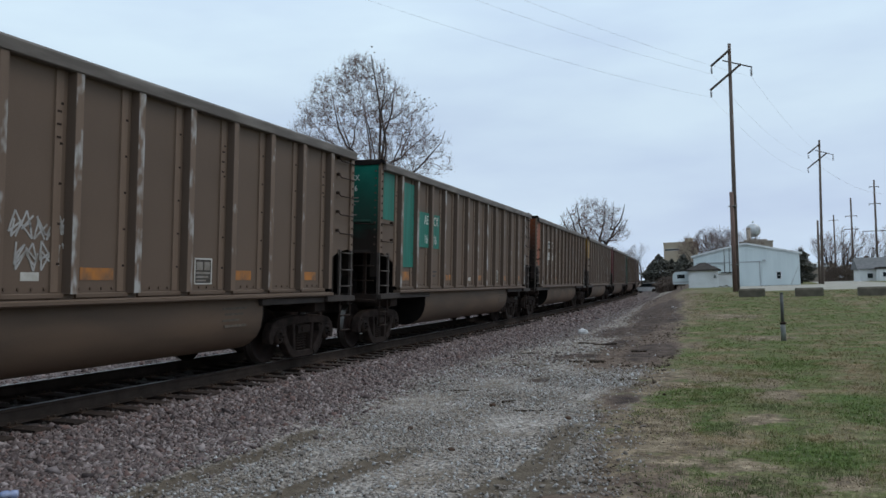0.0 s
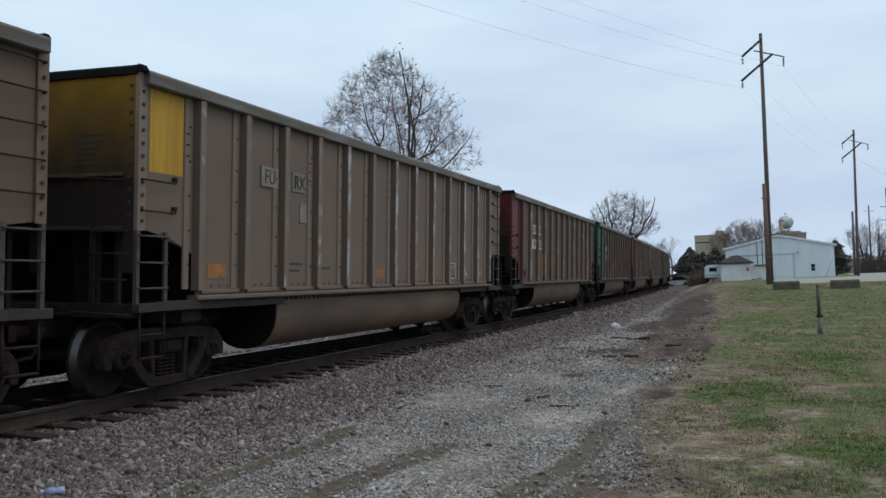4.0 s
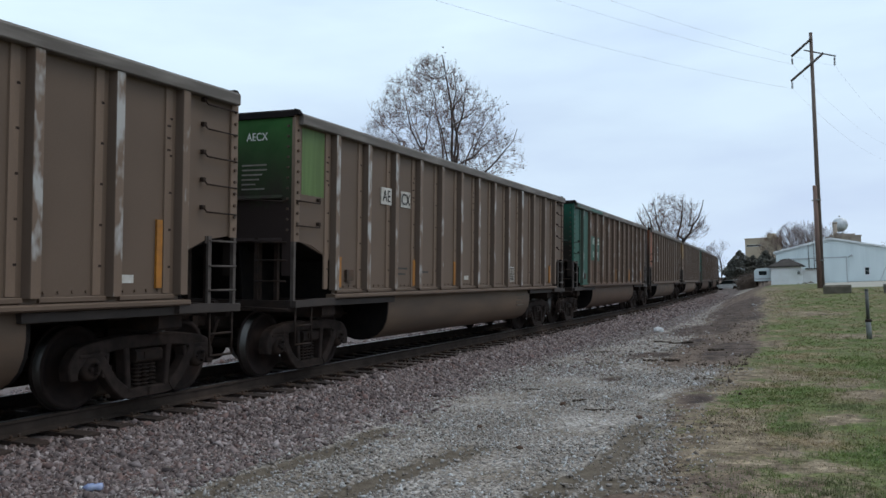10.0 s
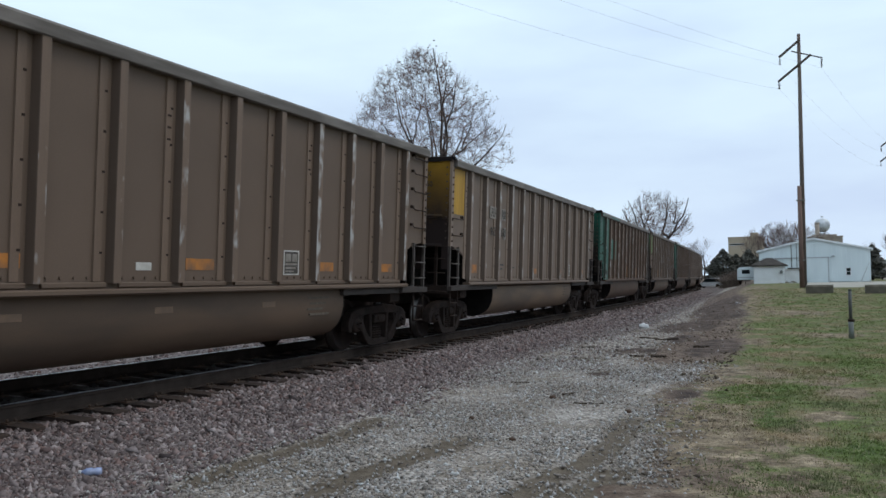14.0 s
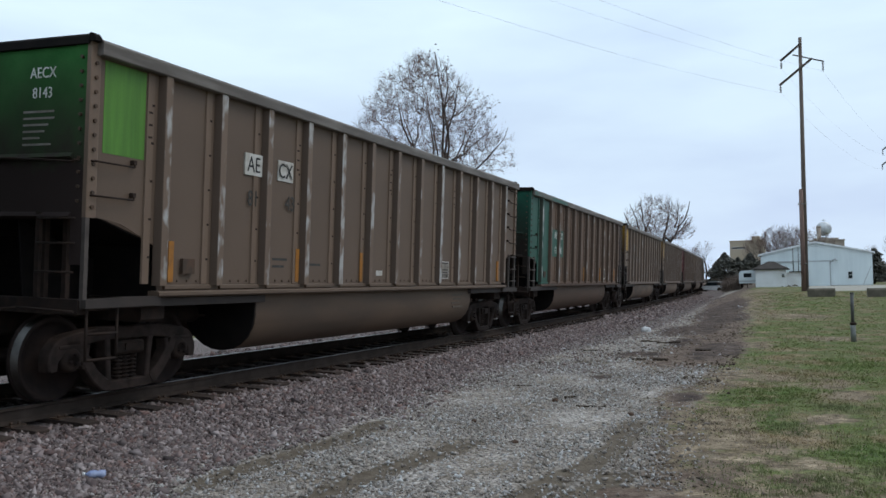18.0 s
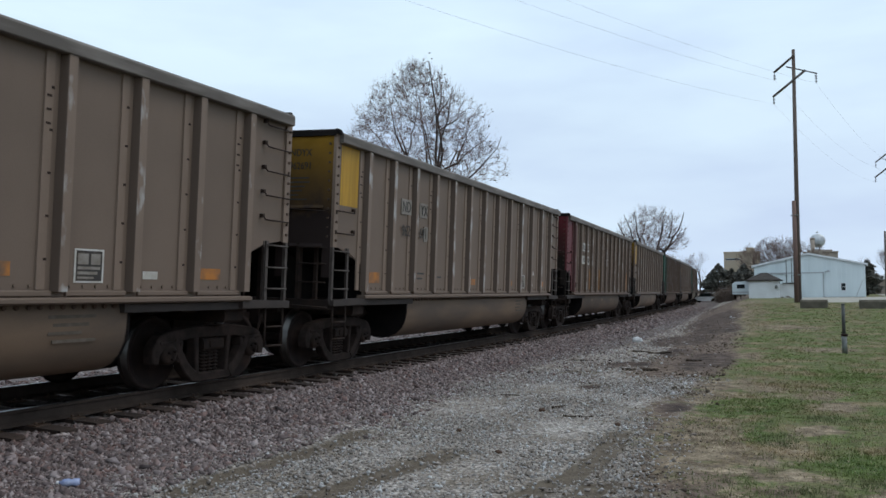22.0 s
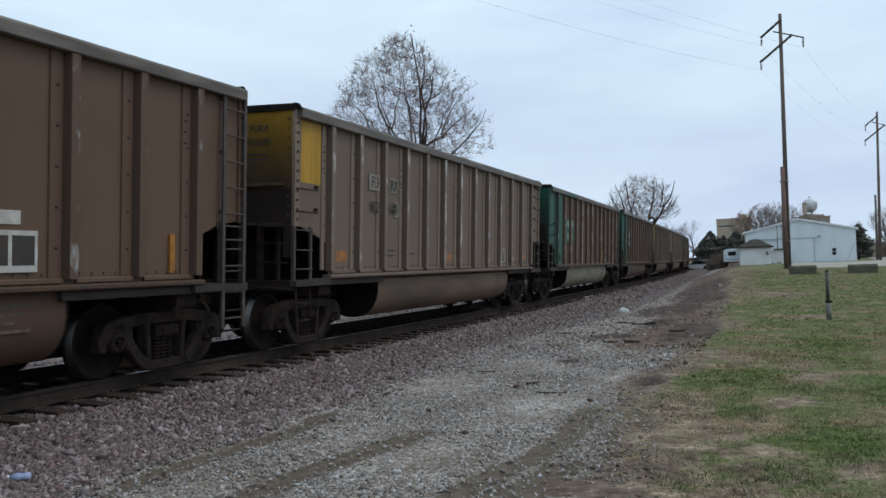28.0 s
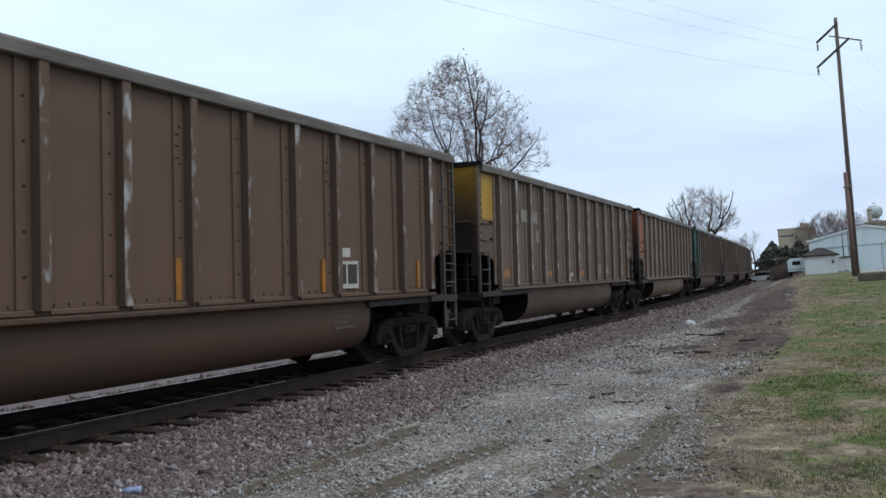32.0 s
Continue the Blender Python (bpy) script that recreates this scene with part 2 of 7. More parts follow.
M["iron"] = mat("dark_greasy_iron", (0.022, 0.016, 0.014), 0.85, second=(0.034, 0.022, 0.017), scale=9.0, bump=0.3)
M["iron"].node_tree.nodes["Principled BSDF"].inputs["Specular IOR Level"].default_value = 0.12
M["casting"] = mat("dusty_truck_casting", (0.039, 0.027, 0.023), 0.9, second=(0.019, 0.014, 0.012), scale=6.0, bump=0.3, by_object=0.2)
M["casting"].node_tree.nodes["Principled BSDF"].inputs["Specular IOR Level"].default_value = 0.12
M["wheel"] = mat("brown_wheel_steel", (0.030, 0.020, 0.017), 0.9, second=(0.018, 0.013, 0.012), scale=5.0)
M["wheel"].node_tree.nodes["Principled BSDF"].inputs["Specular IOR Level"].default_value = 0.12
M["tread"] = mat("polished_wheel_tread", (0.10, 0.095, 0.09), 0.38, metal=1.0)
M["steel"] = mat("dull_ladder_steel", (0.078, 0.063, 0.055), 0.65, second=(0.05, 0.038, 0.033), scale=8.0)
# black of the end caps, and shade painted into recessed sheets and tub ends
M["black"] = mat("black_cap_and_shade_sheet", (0.009, 0.008, 0.008), 0.95, second=(0.015, 0.012, 0.011), scale=4.0)
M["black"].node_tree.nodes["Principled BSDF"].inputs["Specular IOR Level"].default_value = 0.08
M["white"] = mat("dirty_white_plate", (0.52, 0.50, 0.47), 0.6, second=(0.38, 0.35, 0.31), scale=7.0)
M["fadedplate"] = mat("faded_grey_plate", (0.235, 0.21, 0.185), 0.65, second=(0.17, 0.145, 0.12), scale=9.0)
M["spray"] = mat("pale_grey_spray_paint", (0.36, 0.35, 0.34), 0.7, second=(0.22, 0.20, 0.18), contrast=(0.45, 0.7), scale=9)
M["panelgrey"] = mat("dark_grey_panel_paint", (0.042, 0.037, 0.034), 0.7, second=(0.06, 0.046, 0.036), scale=3.0)
M["ink"] = mat("black_stencil_paint", (0.018, 0.018, 0.018), 0.6)
M["fadedink"] = mat("faded_stencil_paint", (0.035, 0.033, 0.03), 0.65, second=(0.075, 0.066, 0.055), contrast=(0.55, 0.75), scale=12)
M["tubink"] = mat("faded_tub_stencil", (0.088, 0.070, 0.054), 0.9, second=(0.125, 0.10, 0.08), contrast=(0.45, 0.7), scale=14)
M["tubpatch"] = mat("faded_tan_patch", (0.20, 0.125, 0.08), 0.7, second=(0.15, 0.10, 0.07), scale=8)
M["whiteink"] = mat("white_stencil_paint", (0.62, 0.62, 0.58), 0.6, second=(0.38, 0.36, 0.32), contrast=(0.45, 0.8), scale=10)
M["amber"] = mat("amber_reflector", (0.36, 0.14, 0.018), 0.5, second=(0.24, 0.10, 0.02), scale=6)
M["patch"] = mat("faded_orange_patch", (0.40, 0.15, 0.03), 0.6, second=TAUPE, contrast=(0.4, 0.75), scale=5)


# ---------------------------------------------------------------- mesh tools
def prism(bm, ring, lo, hi, axis):
    """Sweep a closed ring of 2D points along an axis from lo to hi."""
    order = {"x": lambda p, q, a: (a, p, q), "y": lambda p, q, a: (p, a, q), "z": lambda p, q, a: (p, q, a)}[axis]
    a = [bm.verts.new(order(p, q, lo)) for p, q in ring]
    b = [bm.verts.new(order(p, q, hi)) for p, q in ring]
    count = len(ring)
    for i in range(count):
        j = (i + 1) % count
        bm.faces.new((a[i], a[j], b[j], b[i]))
    bm.faces.new(a)
    bm.faces.new(b[::-1])


def box(bm, x0, x1, y0, y1, z0, z1, c=0.0):
    """A box; c chamfers its long edges along y."""
    if c:
        prism(bm, [(x0 + c, z0), (x1 - c, z0), (x1, z0 + c), (x1, z1 - c), (x1 - c, z1), (x0 + c, z1), (x0, z1 - c), (x0, z0 + c)], y0, y1, "y")
    else:
        prism(bm, [(x0, z0), (x1, z0), (x1, z1), (x0, z1)], y0, y1, "y")


def tube(bm, p, q, r0, r1=None, sides=6):
    """A capped round bar from p to q."""
    p, q = Vector(p), Vector(q)
    r1 = r0 if r1 is None else r1
    w = (q - p).normalized()
    u = w.orthogonal().normalized()
    v = w.cross(u)
    rings = []
    for c, r in ((p, r0), (q, r1)):
        rings.append([bm.verts.new(c + (u * math.cos(6.28318 * i / sides) + v * math.sin(6.28318 * i / sides)) * r) for i in range(sides)])
    for i in range(sides):
        j = (i + 1) % sides
        bm.faces.new((rings[0][i], rings[0][j], rings[1][j], rings[1][i])).smooth = True
    bm.faces.new(rings[0][::-1])
    bm.faces.new(rings[1])


def lathe(bm, profile, sides=20, axis="x", centre=(0, 0, 0)):
    """Turn (radius, along) points round an axis."""
    rings = []
    for r, a in profile:
        ring = []
        for i in range(sides):
            c, s = math.cos(6.28318531 * i / sides) * r, math.sin(6.28318531 * i / sides) * r
            ring.append(bm.verts.new(Vector(centre) + Vector((a, c, s) if axis == "x" else (c, s, a))))
        rings.append(ring)
    for a, b in zip(rings, rings[1:]):
        for i in range(sides):
            j = (i + 1) % sides
            bm.faces.new((a[i], a[j], b[j], b[i])).smooth = True
    bm.faces.new(rings[0][::-1])
    bm.faces.new(rings[-1])


def finish(name, bm, material):
    bmesh.ops.recalc_face_normals(bm, faces=bm.faces)
    me = bpy.data.meshes.new(name)
    bm.to_mesh(me)
    bm.free()
    me.materials.append(material)
    return me


def part(name, bm, material, parent, label=""):
    """Link a bmesh as one mesh object under a thing or a part."""
    ob = new(name, finish(name, bm, material))
    ob.parent = parent
    return tagged(ob, label)


def thing(name, label, category, m=None, group="", kind=""):
    """An empty at a thing's base, which carries its parts."""
    ob = new(name)
    if m is not None:
        ob.matrix_basis = m
    return tagged(ob, label, category, group, kind)


KEPT = {}


def shared(name, key, build, material, parent, m=None, label=""):
    """A part whose mesh is made once and shared; its material sits on the object."""
    if key not in KEPT:
        bm = bmesh.new()
        build(bm)
        KEPT[key] = finish(name, bm, material)
    ob = new(name, KEPT[key])
    ob.material_slots[0].link = "OBJECT"
    ob.material_slots[0].material = material
    ob.parent = parent
    if m is not None:
        ob.matrix_basis = m
    return tagged(ob, label)


def words(text, size):
    """A flat mesh of text, centred, reading along x with z up, facing -y."""
    if (text, size) not in KEPT:
        cu = bpy.data.curves.new("words", "FONT")
        cu.body, cu.size, cu.align_x, cu.align_y, cu.extrude = text, size, "CENTER", "CENTER", 0.002
        cu.resolution_u = 3
        ob = bpy.data.objects.new("words", cu)
        scene.collection.objects.link(ob)
        me = bpy.data.meshes.new_from_object(ob.evaluated_get(bpy.context.evaluated_depsgraph_get()))
        bpy.data.objects.remove(ob)
        me.transform(Matrix.Rotation(radians(90), 4, "X"))
        KEPT[(text, size)] = me
    return KEPT[(text, size)].copy()


def cloud(name, templates, places, turns, sizes, pick, material, parent=None):
    """Many small solid pieces in one mesh: templates are (verts, faces); arrays give each piece's place, turn matrix, size and template."""
    vs, fs, base = [], [], 0
    for i, (tv, tf) in enumerate(templates):
        sel = np.nonzero(pick == i)[0]
        if not len(sel):
            continue
        v = np.einsum("nij,vj->nvi", turns[sel], tv) * sizes[sel][:, None, :] + places[sel][:, None, :]
        vs.append(v.reshape(-1, 3))
        f = tf[None] + (np.arange(len(sel)) * len(tv))[:, None, None] + base
        fs.append(f.reshape(-1, tf.shape[1]))
        base += len(sel) * len(tv)
    v, f = np.concatenate(vs), np.concatenate(fs)
    me = bpy.data.meshes.new(name)
    me.vertices.add(len(v))
    me.vertices.foreach_set("co", v.astype(np.float32).ravel())
    me.loops.add(f.size)
    me.loops.foreach_set("vertex_index", f.astype(np.int32).ravel())
    me.polygons.add(len(f))
    me.polygons.foreach_set("loop_start", np.arange(0, f.size, f.shape[1], dtype=np.int32))
    me.update(calc_edges=True)
    me.materials.append(material)
    ob = new(name, me)
    if parent is not None:
        ob.parent = parent
    return ob


def turns_of(rng, count, tilt=3.14):
    """Random turn matrices."""
    a, b = rng.uniform(0, 6.283, count), rng.uniform(-tilt, tilt, count)
    ca, sa, cb, sb, z, o = np.cos(a), np.sin(a), np.cos(b), np.sin(b), np.zeros(count), np.ones(count)
    rz = np.stack([np.stack([ca, -sa, z], -1), np.stack([sa, ca, z], -1), np.stack([z, z, o], -1)], 1)
    rx = np.stack([np.stack([o, z, z], -1), np.stack([z, cb, -sb], -1), np.stack([z, sb, cb], -1)], 1)
    return np.einsum("nij,njk->nik", rz, rx)


# ---------------------------------------------------------------- plan
RAIL_TOP, CELL, HALF = 0.425, 16.18, 8.09
SOFT = lambda a, b, v: (lambda s: s * s * (3 - 2 * s))(np.clip((np.asarray(v, float) - a) / (b - a), 0, 1))


def bend(s):
    """How sharply the track turns to the left at s metres along it."""
    return np.select([s < -60, s < 0, s < 50, s < 95, s < 170], [0.0, 0.0006, 0.001136, 0.000123, 0.0023], 0.0008)


LINE_S = np.arange(-460.0, 620.0, 0.5)
_h = np.cumsum(bend(LINE_S)) * 0.5
_h -= np.interp(0, LINE_S, _h)
_x, _y = np.cumsum(-np.sin(_h)) * 0.5, np.cumsum(np.cos(_h)) * 0.5
_x += -8.57 - np.interp(0, LINE_S, _x)
_y -= np.interp(0, LINE_S, _y)


def track(s):
    """Place and heading of the track's middle line."""
    return np.interp(s, LINE_S, _x), np.interp(s, LINE_S, _y), np.interp(s, LINE_S, _h)


def beside(x, y):
    """Metres to the right of the track's middle line."""
    order = np.interp(y, _y, _x)
    return (np.asarray(x, float) - order) * np.cos(np.interp(y, _y, _h))


def cant(s):
    """The lean of the track towards the drive, in radians: its far rail lies higher."""
    return radians(2.8) * (1 - SOFT(60, 110, s))


def ballast_height(u, s=0.0):
    u = np.asarray(u, float)
    return (0.198 + np.tan(cant(s)) * np.clip(0.7525 - u, -0.6, 2.1)) * (1 - SOFT(1.40, 2.75, np.abs(u)))


def ground_height(x, y):
    u = beside(x, y)
    return 0.95 * SOFT(22, 67, y) * SOFT(2.4, 7.5, u) + ballast_height(u, y)


# ---------------------------------------------------------------- ground
def lines(spans):
    out = []
    for a, b, step in spans:
        out += list(np.arange(a, b, step))
    return np.array(sorted(set(np.round(out, 3))))


TURF = [(0.36, (0.215, 0.168, 0.105)), (0.43, (0.155, 0.130, 0.072)), (0.485, (0.122, 0.122, 0.056)), (0.58, (0.096, 0.120, 0.040))]


def ground_material():
    m = bpy.data.materials.new("gravel_dirt_and_grass")
    m.use_nodes = True
    n, k = m.node_tree.nodes, m.node_tree.links
    b = n["Principled BSDF"]
    b.inputs["Roughness"].default_value = 0.95
    b.inputs["Specular IOR Level"].default_value = 0.15
    co = n.new("ShaderNodeTexCoord")

    def noise_of(scale, detail=4.0):
        nz = n.new("ShaderNodeTexNoise")
        nz.inputs["Scale"].default_value, nz.inputs["Detail"].default_value, nz.inputs["Roughness"].default_value = scale, detail, 0.62
        k.new(co.outputs["Object"], nz.inputs["Vector"])
        return nz.outputs["Fac"]

    def ramp(fac, stops):
        r = n.new("ShaderNodeValToRGB")
        while len(r.color_ramp.elements) < len(stops):
            r.color_ramp.elements.new(0.5)
        for e, (p, c) in zip(r.color_ramp.elements, stops):
            e.position, e.color = p, (*c, 1)
        k.new(fac, r.inputs[0])
        return r.outputs[0]

    def mask(name, wob=0.5, scale=2.0):
        at, add, rg = n.new("ShaderNodeAttribute"), n.new("ShaderNodeMath"), n.new("ShaderNodeMapRange")
        at.attribute_name = name
        add.operation = "MULTIPLY_ADD"
        add.inputs[1].default_value = wob
        k.new(noise_of(scale, 6.0), add.inputs[0])
        k.new(at.outputs["Fac"], add.inputs[2])
        rg.inputs["From Min"].default_value, rg.inputs["From Max"].default_value = 0.4 + wob / 2, 0.6 + wob / 2
        k.new(add.outputs[0], rg.inputs["Value"])
        return rg.outputs[0]

    def over(fac, a, c):
        mx = n.new("ShaderNodeMixRGB")
        k.new(fac, mx.inputs[0])
        k.new(a, mx.inputs[1])
        k.new(c, mx.inputs[2])
        return mx.outputs[0]

    vor = n.new("ShaderNodeTexVoronoi")
    vor.inputs["Scale"].default_value = 34.0
    k.new(co.outputs["Object"], vor.inputs["Vector"])
    bw = n.new("ShaderNodeRGBToBW")
    k.new(vor.outputs["Color"], bw.inputs[0])
    gravel = ramp(bw.outputs[0], [(0.1, (0.125, 0.108, 0.094)), (0.5, (0.29, 0.258, 0.231)), (0.9, (0.52, 0.48, 0.445))])
    stain = ramp(noise_of(1.3, 5), [(0.36, (0.58, 0.53, 0.47)), (0.62, (1, 1, 1))])
    mul = n.new("ShaderNodeMixRGB")
    mul.blend_type, mul.inputs[0].default_value = "MULTIPLY", 1.0
    k.new(gravel, mul.inputs[1])
    k.new(stain, mul.inputs[2])
    ballast = ramp(bw.outputs[0], [(0.1, (0.06, 0.049, 0.046)), (0.6, (0.145, 0.117, 0.110)), (0.95, (0.24, 0.20, 0.19))])
    dirt = ramp(noise_of(5, 6), [(0.36, (0.062, 0.041, 0.031)), (0.5, (0.122, 0.086, 0.066)), (0.64, (0.20, 0.157, 0.125))])
    mud = ramp(noise_of(7, 5), [(0.3, (0.082, 0.063, 0.046)), (0.7, (0.15, 0.122, 0.093))])
    turf = shared_turf(n, k, co)
    lush = ramp(noise_of(3.0, 6), [(0.35, (0.092, 0.090, 0.042)), (0.5, (0.068, 0.100, 0.032)), (0.65, (0.060, 0.108, 0.028))])
    turf = over(mask("lush", 1.3, 3.2), turf, lush)
    straw = ramp(noise_of(2.6, 6), [(0.35, (0.090, 0.066, 0.046)), (0.5, (0.18, 0.139, 0.097)), (0.66, (0.295, 0.238, 0.168))])
    turf = over(mask("straw", 1.5, 3.0), turf, straw)
    blade = ramp(noise_of(16, 6), [(0.32, (0.5, 0.48, 0.46)), (0.5, (0.95, 0.95, 0.95)), (0.68, (1.45, 1.43, 1.4))])
    mul2 = n.new("ShaderNodeMixRGB")
    mul2.blend_type, mul2.inputs[0].default_value = "MULTIPLY", 1.0
    k.new(turf, mul2.inputs[1])
    k.new(blade, mul2.inputs[2])
    worn = ramp(noise_of(4.2, 8), [(0.36, (0.66, 0.61, 0.58)), (0.5, (1.05, 1.05, 1.04)), (0.64, (1.3, 1.28, 1.25))])
    mul3 = n.new("ShaderNodeMixRGB")
    mul3.blend_type, mul3.inputs[0].default_value = "MULTIPLY", 1.0
    k.new(mul2.outputs[0], mul3.inputs[1])
    k.new(worn, mul3.inputs[2])
    lot = ramp(noise_of(0.8, 5), [(0.3, (0.27, 0.25, 0.21)), (0.7, (0.38, 0.36, 0.32))])
    out = over(mask("ballast", 0.35, 3.0), mul.outputs[0], ballast)
    out = over(mask("mud", 0.7, 2.4), out, mud)
    out = over(mask("dirt", 1.3, 1.3), out, dirt)
    trodden = ramp(noise_of(2.2, 7), [(0.36, (0.034, 0.024, 0.020)), (0.5, (0.070, 0.049, 0.040)), (0.66, (0.128, 0.096, 0.079))])
    out = over(mask("soil", 0.7, 2.6), out, trodden)
    out = over(mask("grass", 0.9, 2.0), out, mul3.outputs[0])
    out = over(mask("lot", 0.3, 0.5), out, lot)
    k.new(out, b.inputs["Base Color"])
    bn = n.new("ShaderNodeBump")
    bn.inputs["Strength"].default_value, bn.inputs["Distance"].default_value = 0.6, 0.02
    k.new(vor.outputs["Distance"], bn.inputs["Height"])
    k.new(bn.outputs[0], b.inputs["Normal"])
    return m


def shared_turf(n, k, co):
    """Colours of living and dead turf in patches a metre or so across."""
    nz, r = n.new("ShaderNodeTexNoise"), n.new("ShaderNodeValToRGB")
    nz.inputs["Scale"].default_value, nz.inputs["Detail"].default_value, nz.inputs["Roughness"].default_value = 0.9, 7.0, 0.62
    for p, c in TURF[1:-1]:
        r.color_ramp.elements.new(p)
    for e, (p, c) in zip(r.color_ramp.elements, TURF):
        e.position, e.color = p, (*c, 1)
    k.new(co.outputs["Object"], nz.inputs["Vector"])
    k.new(nz.outputs["Fac"], r.inputs[0])
    return r.outputs[0]


def grass_edge(y):
    """Where the turf begins, to the right of the gravel."""
    return np.interp(y, [-40, 3, 6.5, 12, 16, 20, 28, 40, 60, 90], [-0.6, -0.8, -1.1, -2.0, -1.7, -1.7, -2.0, -3.2, -4.5, -5.5])


RUTS = [((-4.80, 6.2), (-4.92, 8.9), 0.19, 1.0), ((-3.62, 6.2), (-3.50, 7.9), 0.24, 1.0), ((-2.12, 6.0), (-1.98, 9.8), 0.20, 0.95), ((-1.66, 5.2), (-1.66, 7.0), 0.25, 0.95)]


# patches of lush and of dead grass: x, y, half-widths
LUSH = [(-1.0, 12.6, 0.5, 1.0), (-0.55, 12.9, 0.45, 1.1), (-1.35, 18.9, 0.42, 1.7), (-1.7, 28.9, 0.9, 2.9), (-0.52, 10.9, 0.18, 1.1), (-0.2, 21.5, 0.9, 2.2), (0.57, 18.3, 0.65, 1.8), (0.26, 9.0, 0.34, 0.6), (0.64, 23.3, 0.7, 1.5),
        (0.5, 30.0, 1.6, 4.5), (-1.88, 13.0, 0.13, 0.3), (0.7, 8.6, 0.35, 0.5), (3.0, 36.0, 3.0, 5.0), (0.4, 43.0, 2.4, 4.0), (1.2, 12.0, 0.6, 1.4)]
STRAW = [(-1.49, 23.0, 0.48, 1.1), (-1.44, 15.6, 0.55, 0.55), (-1.6, 13.9, 0.22, 0.9), (-0.81, 9.4, 0.2, 0.35), (-1.14, 9.0, 0.25, 0.35), (0.1, 14.7, 0.38, 0.8), (-0.19, 8.1, 0.14, 0.32), (-0.53, 8.8, 0.18, 0.25), (0.3, 13.2, 0.35, 0.6),
         (-1.2, 10.2, 0.25, 0.6), (-1.35, 8.4, 0.2, 0.35), (-2.7, 31.0, 0.6, 2.6), (-0.7, 15.4, 0.3, 0.5), (0.4, 25.7, 0.9, 1.0), (-0.6, 36.0, 1.4, 1.6), (0.05, 10.9, 0.3, 0.4), (-1.2, 7.5, 0.2, 0.3), (0.6, 7.6, 0.25, 0.3), (-0.3, 6.7, 0.25, 0.2)]
# trodden dark soil without stones, and dark low weeds between dead stalks
SOIL = [(-3.94, 44.0, 1.1, 9.0), (-3.8, 29.4, 1.1, 3.2), (-2.26, 21.3, 0.62, 2.9), (-3.3, 23.8, 0.5, 1.6), (-3.79, 19.8, 0.6, 0.8), (-3.47, 14.8, 0.22, 0.5), (-1.74, 12.5, 0.25, 0.6), (-1.68, 11.0, 0.15, 1.1), (-1.38, 6.6, 0.38, 0.35), (-3.2, 35.5, 1.0, 3.5)]
WEED = [(-0.89, 7.8, 0.35, 0.48), (-0.44, 8.6, 0.18, 0.55), (-0.92, 7.2, 0.24, 0.3), (-0.1, 7.3, 0.34, 0.4), (-0.56, 7.0, 0.2, 0.3), (0.4, 7.9, 0.3, 0.3), (-0.35, 10.0, 0.2, 0.5), (0.2, 11.8, 0.35, 0.4), (-0.9, 6.4, 0.3, 0.25)]


def patches(x, y, spots):
    """How deep in one of the patches a place lies, with ragged rims."""
    out = np.zeros_like(x)
    ragged = 0.25 * np.sin(x * 9.1 + 2.3 * np.sin(y * 4.7)) * np.sin(y * 6.3 + 1.9 * np.sin(x * 5.9))
    for px, py, rx, ry in spots:
        d = ((x - px) / rx) ** 2 + ((y - py) / ry) ** 2
        out = np.maximum(out, np.clip(1.25 + ragged - 0.75 * d, 0, 1))
    return out


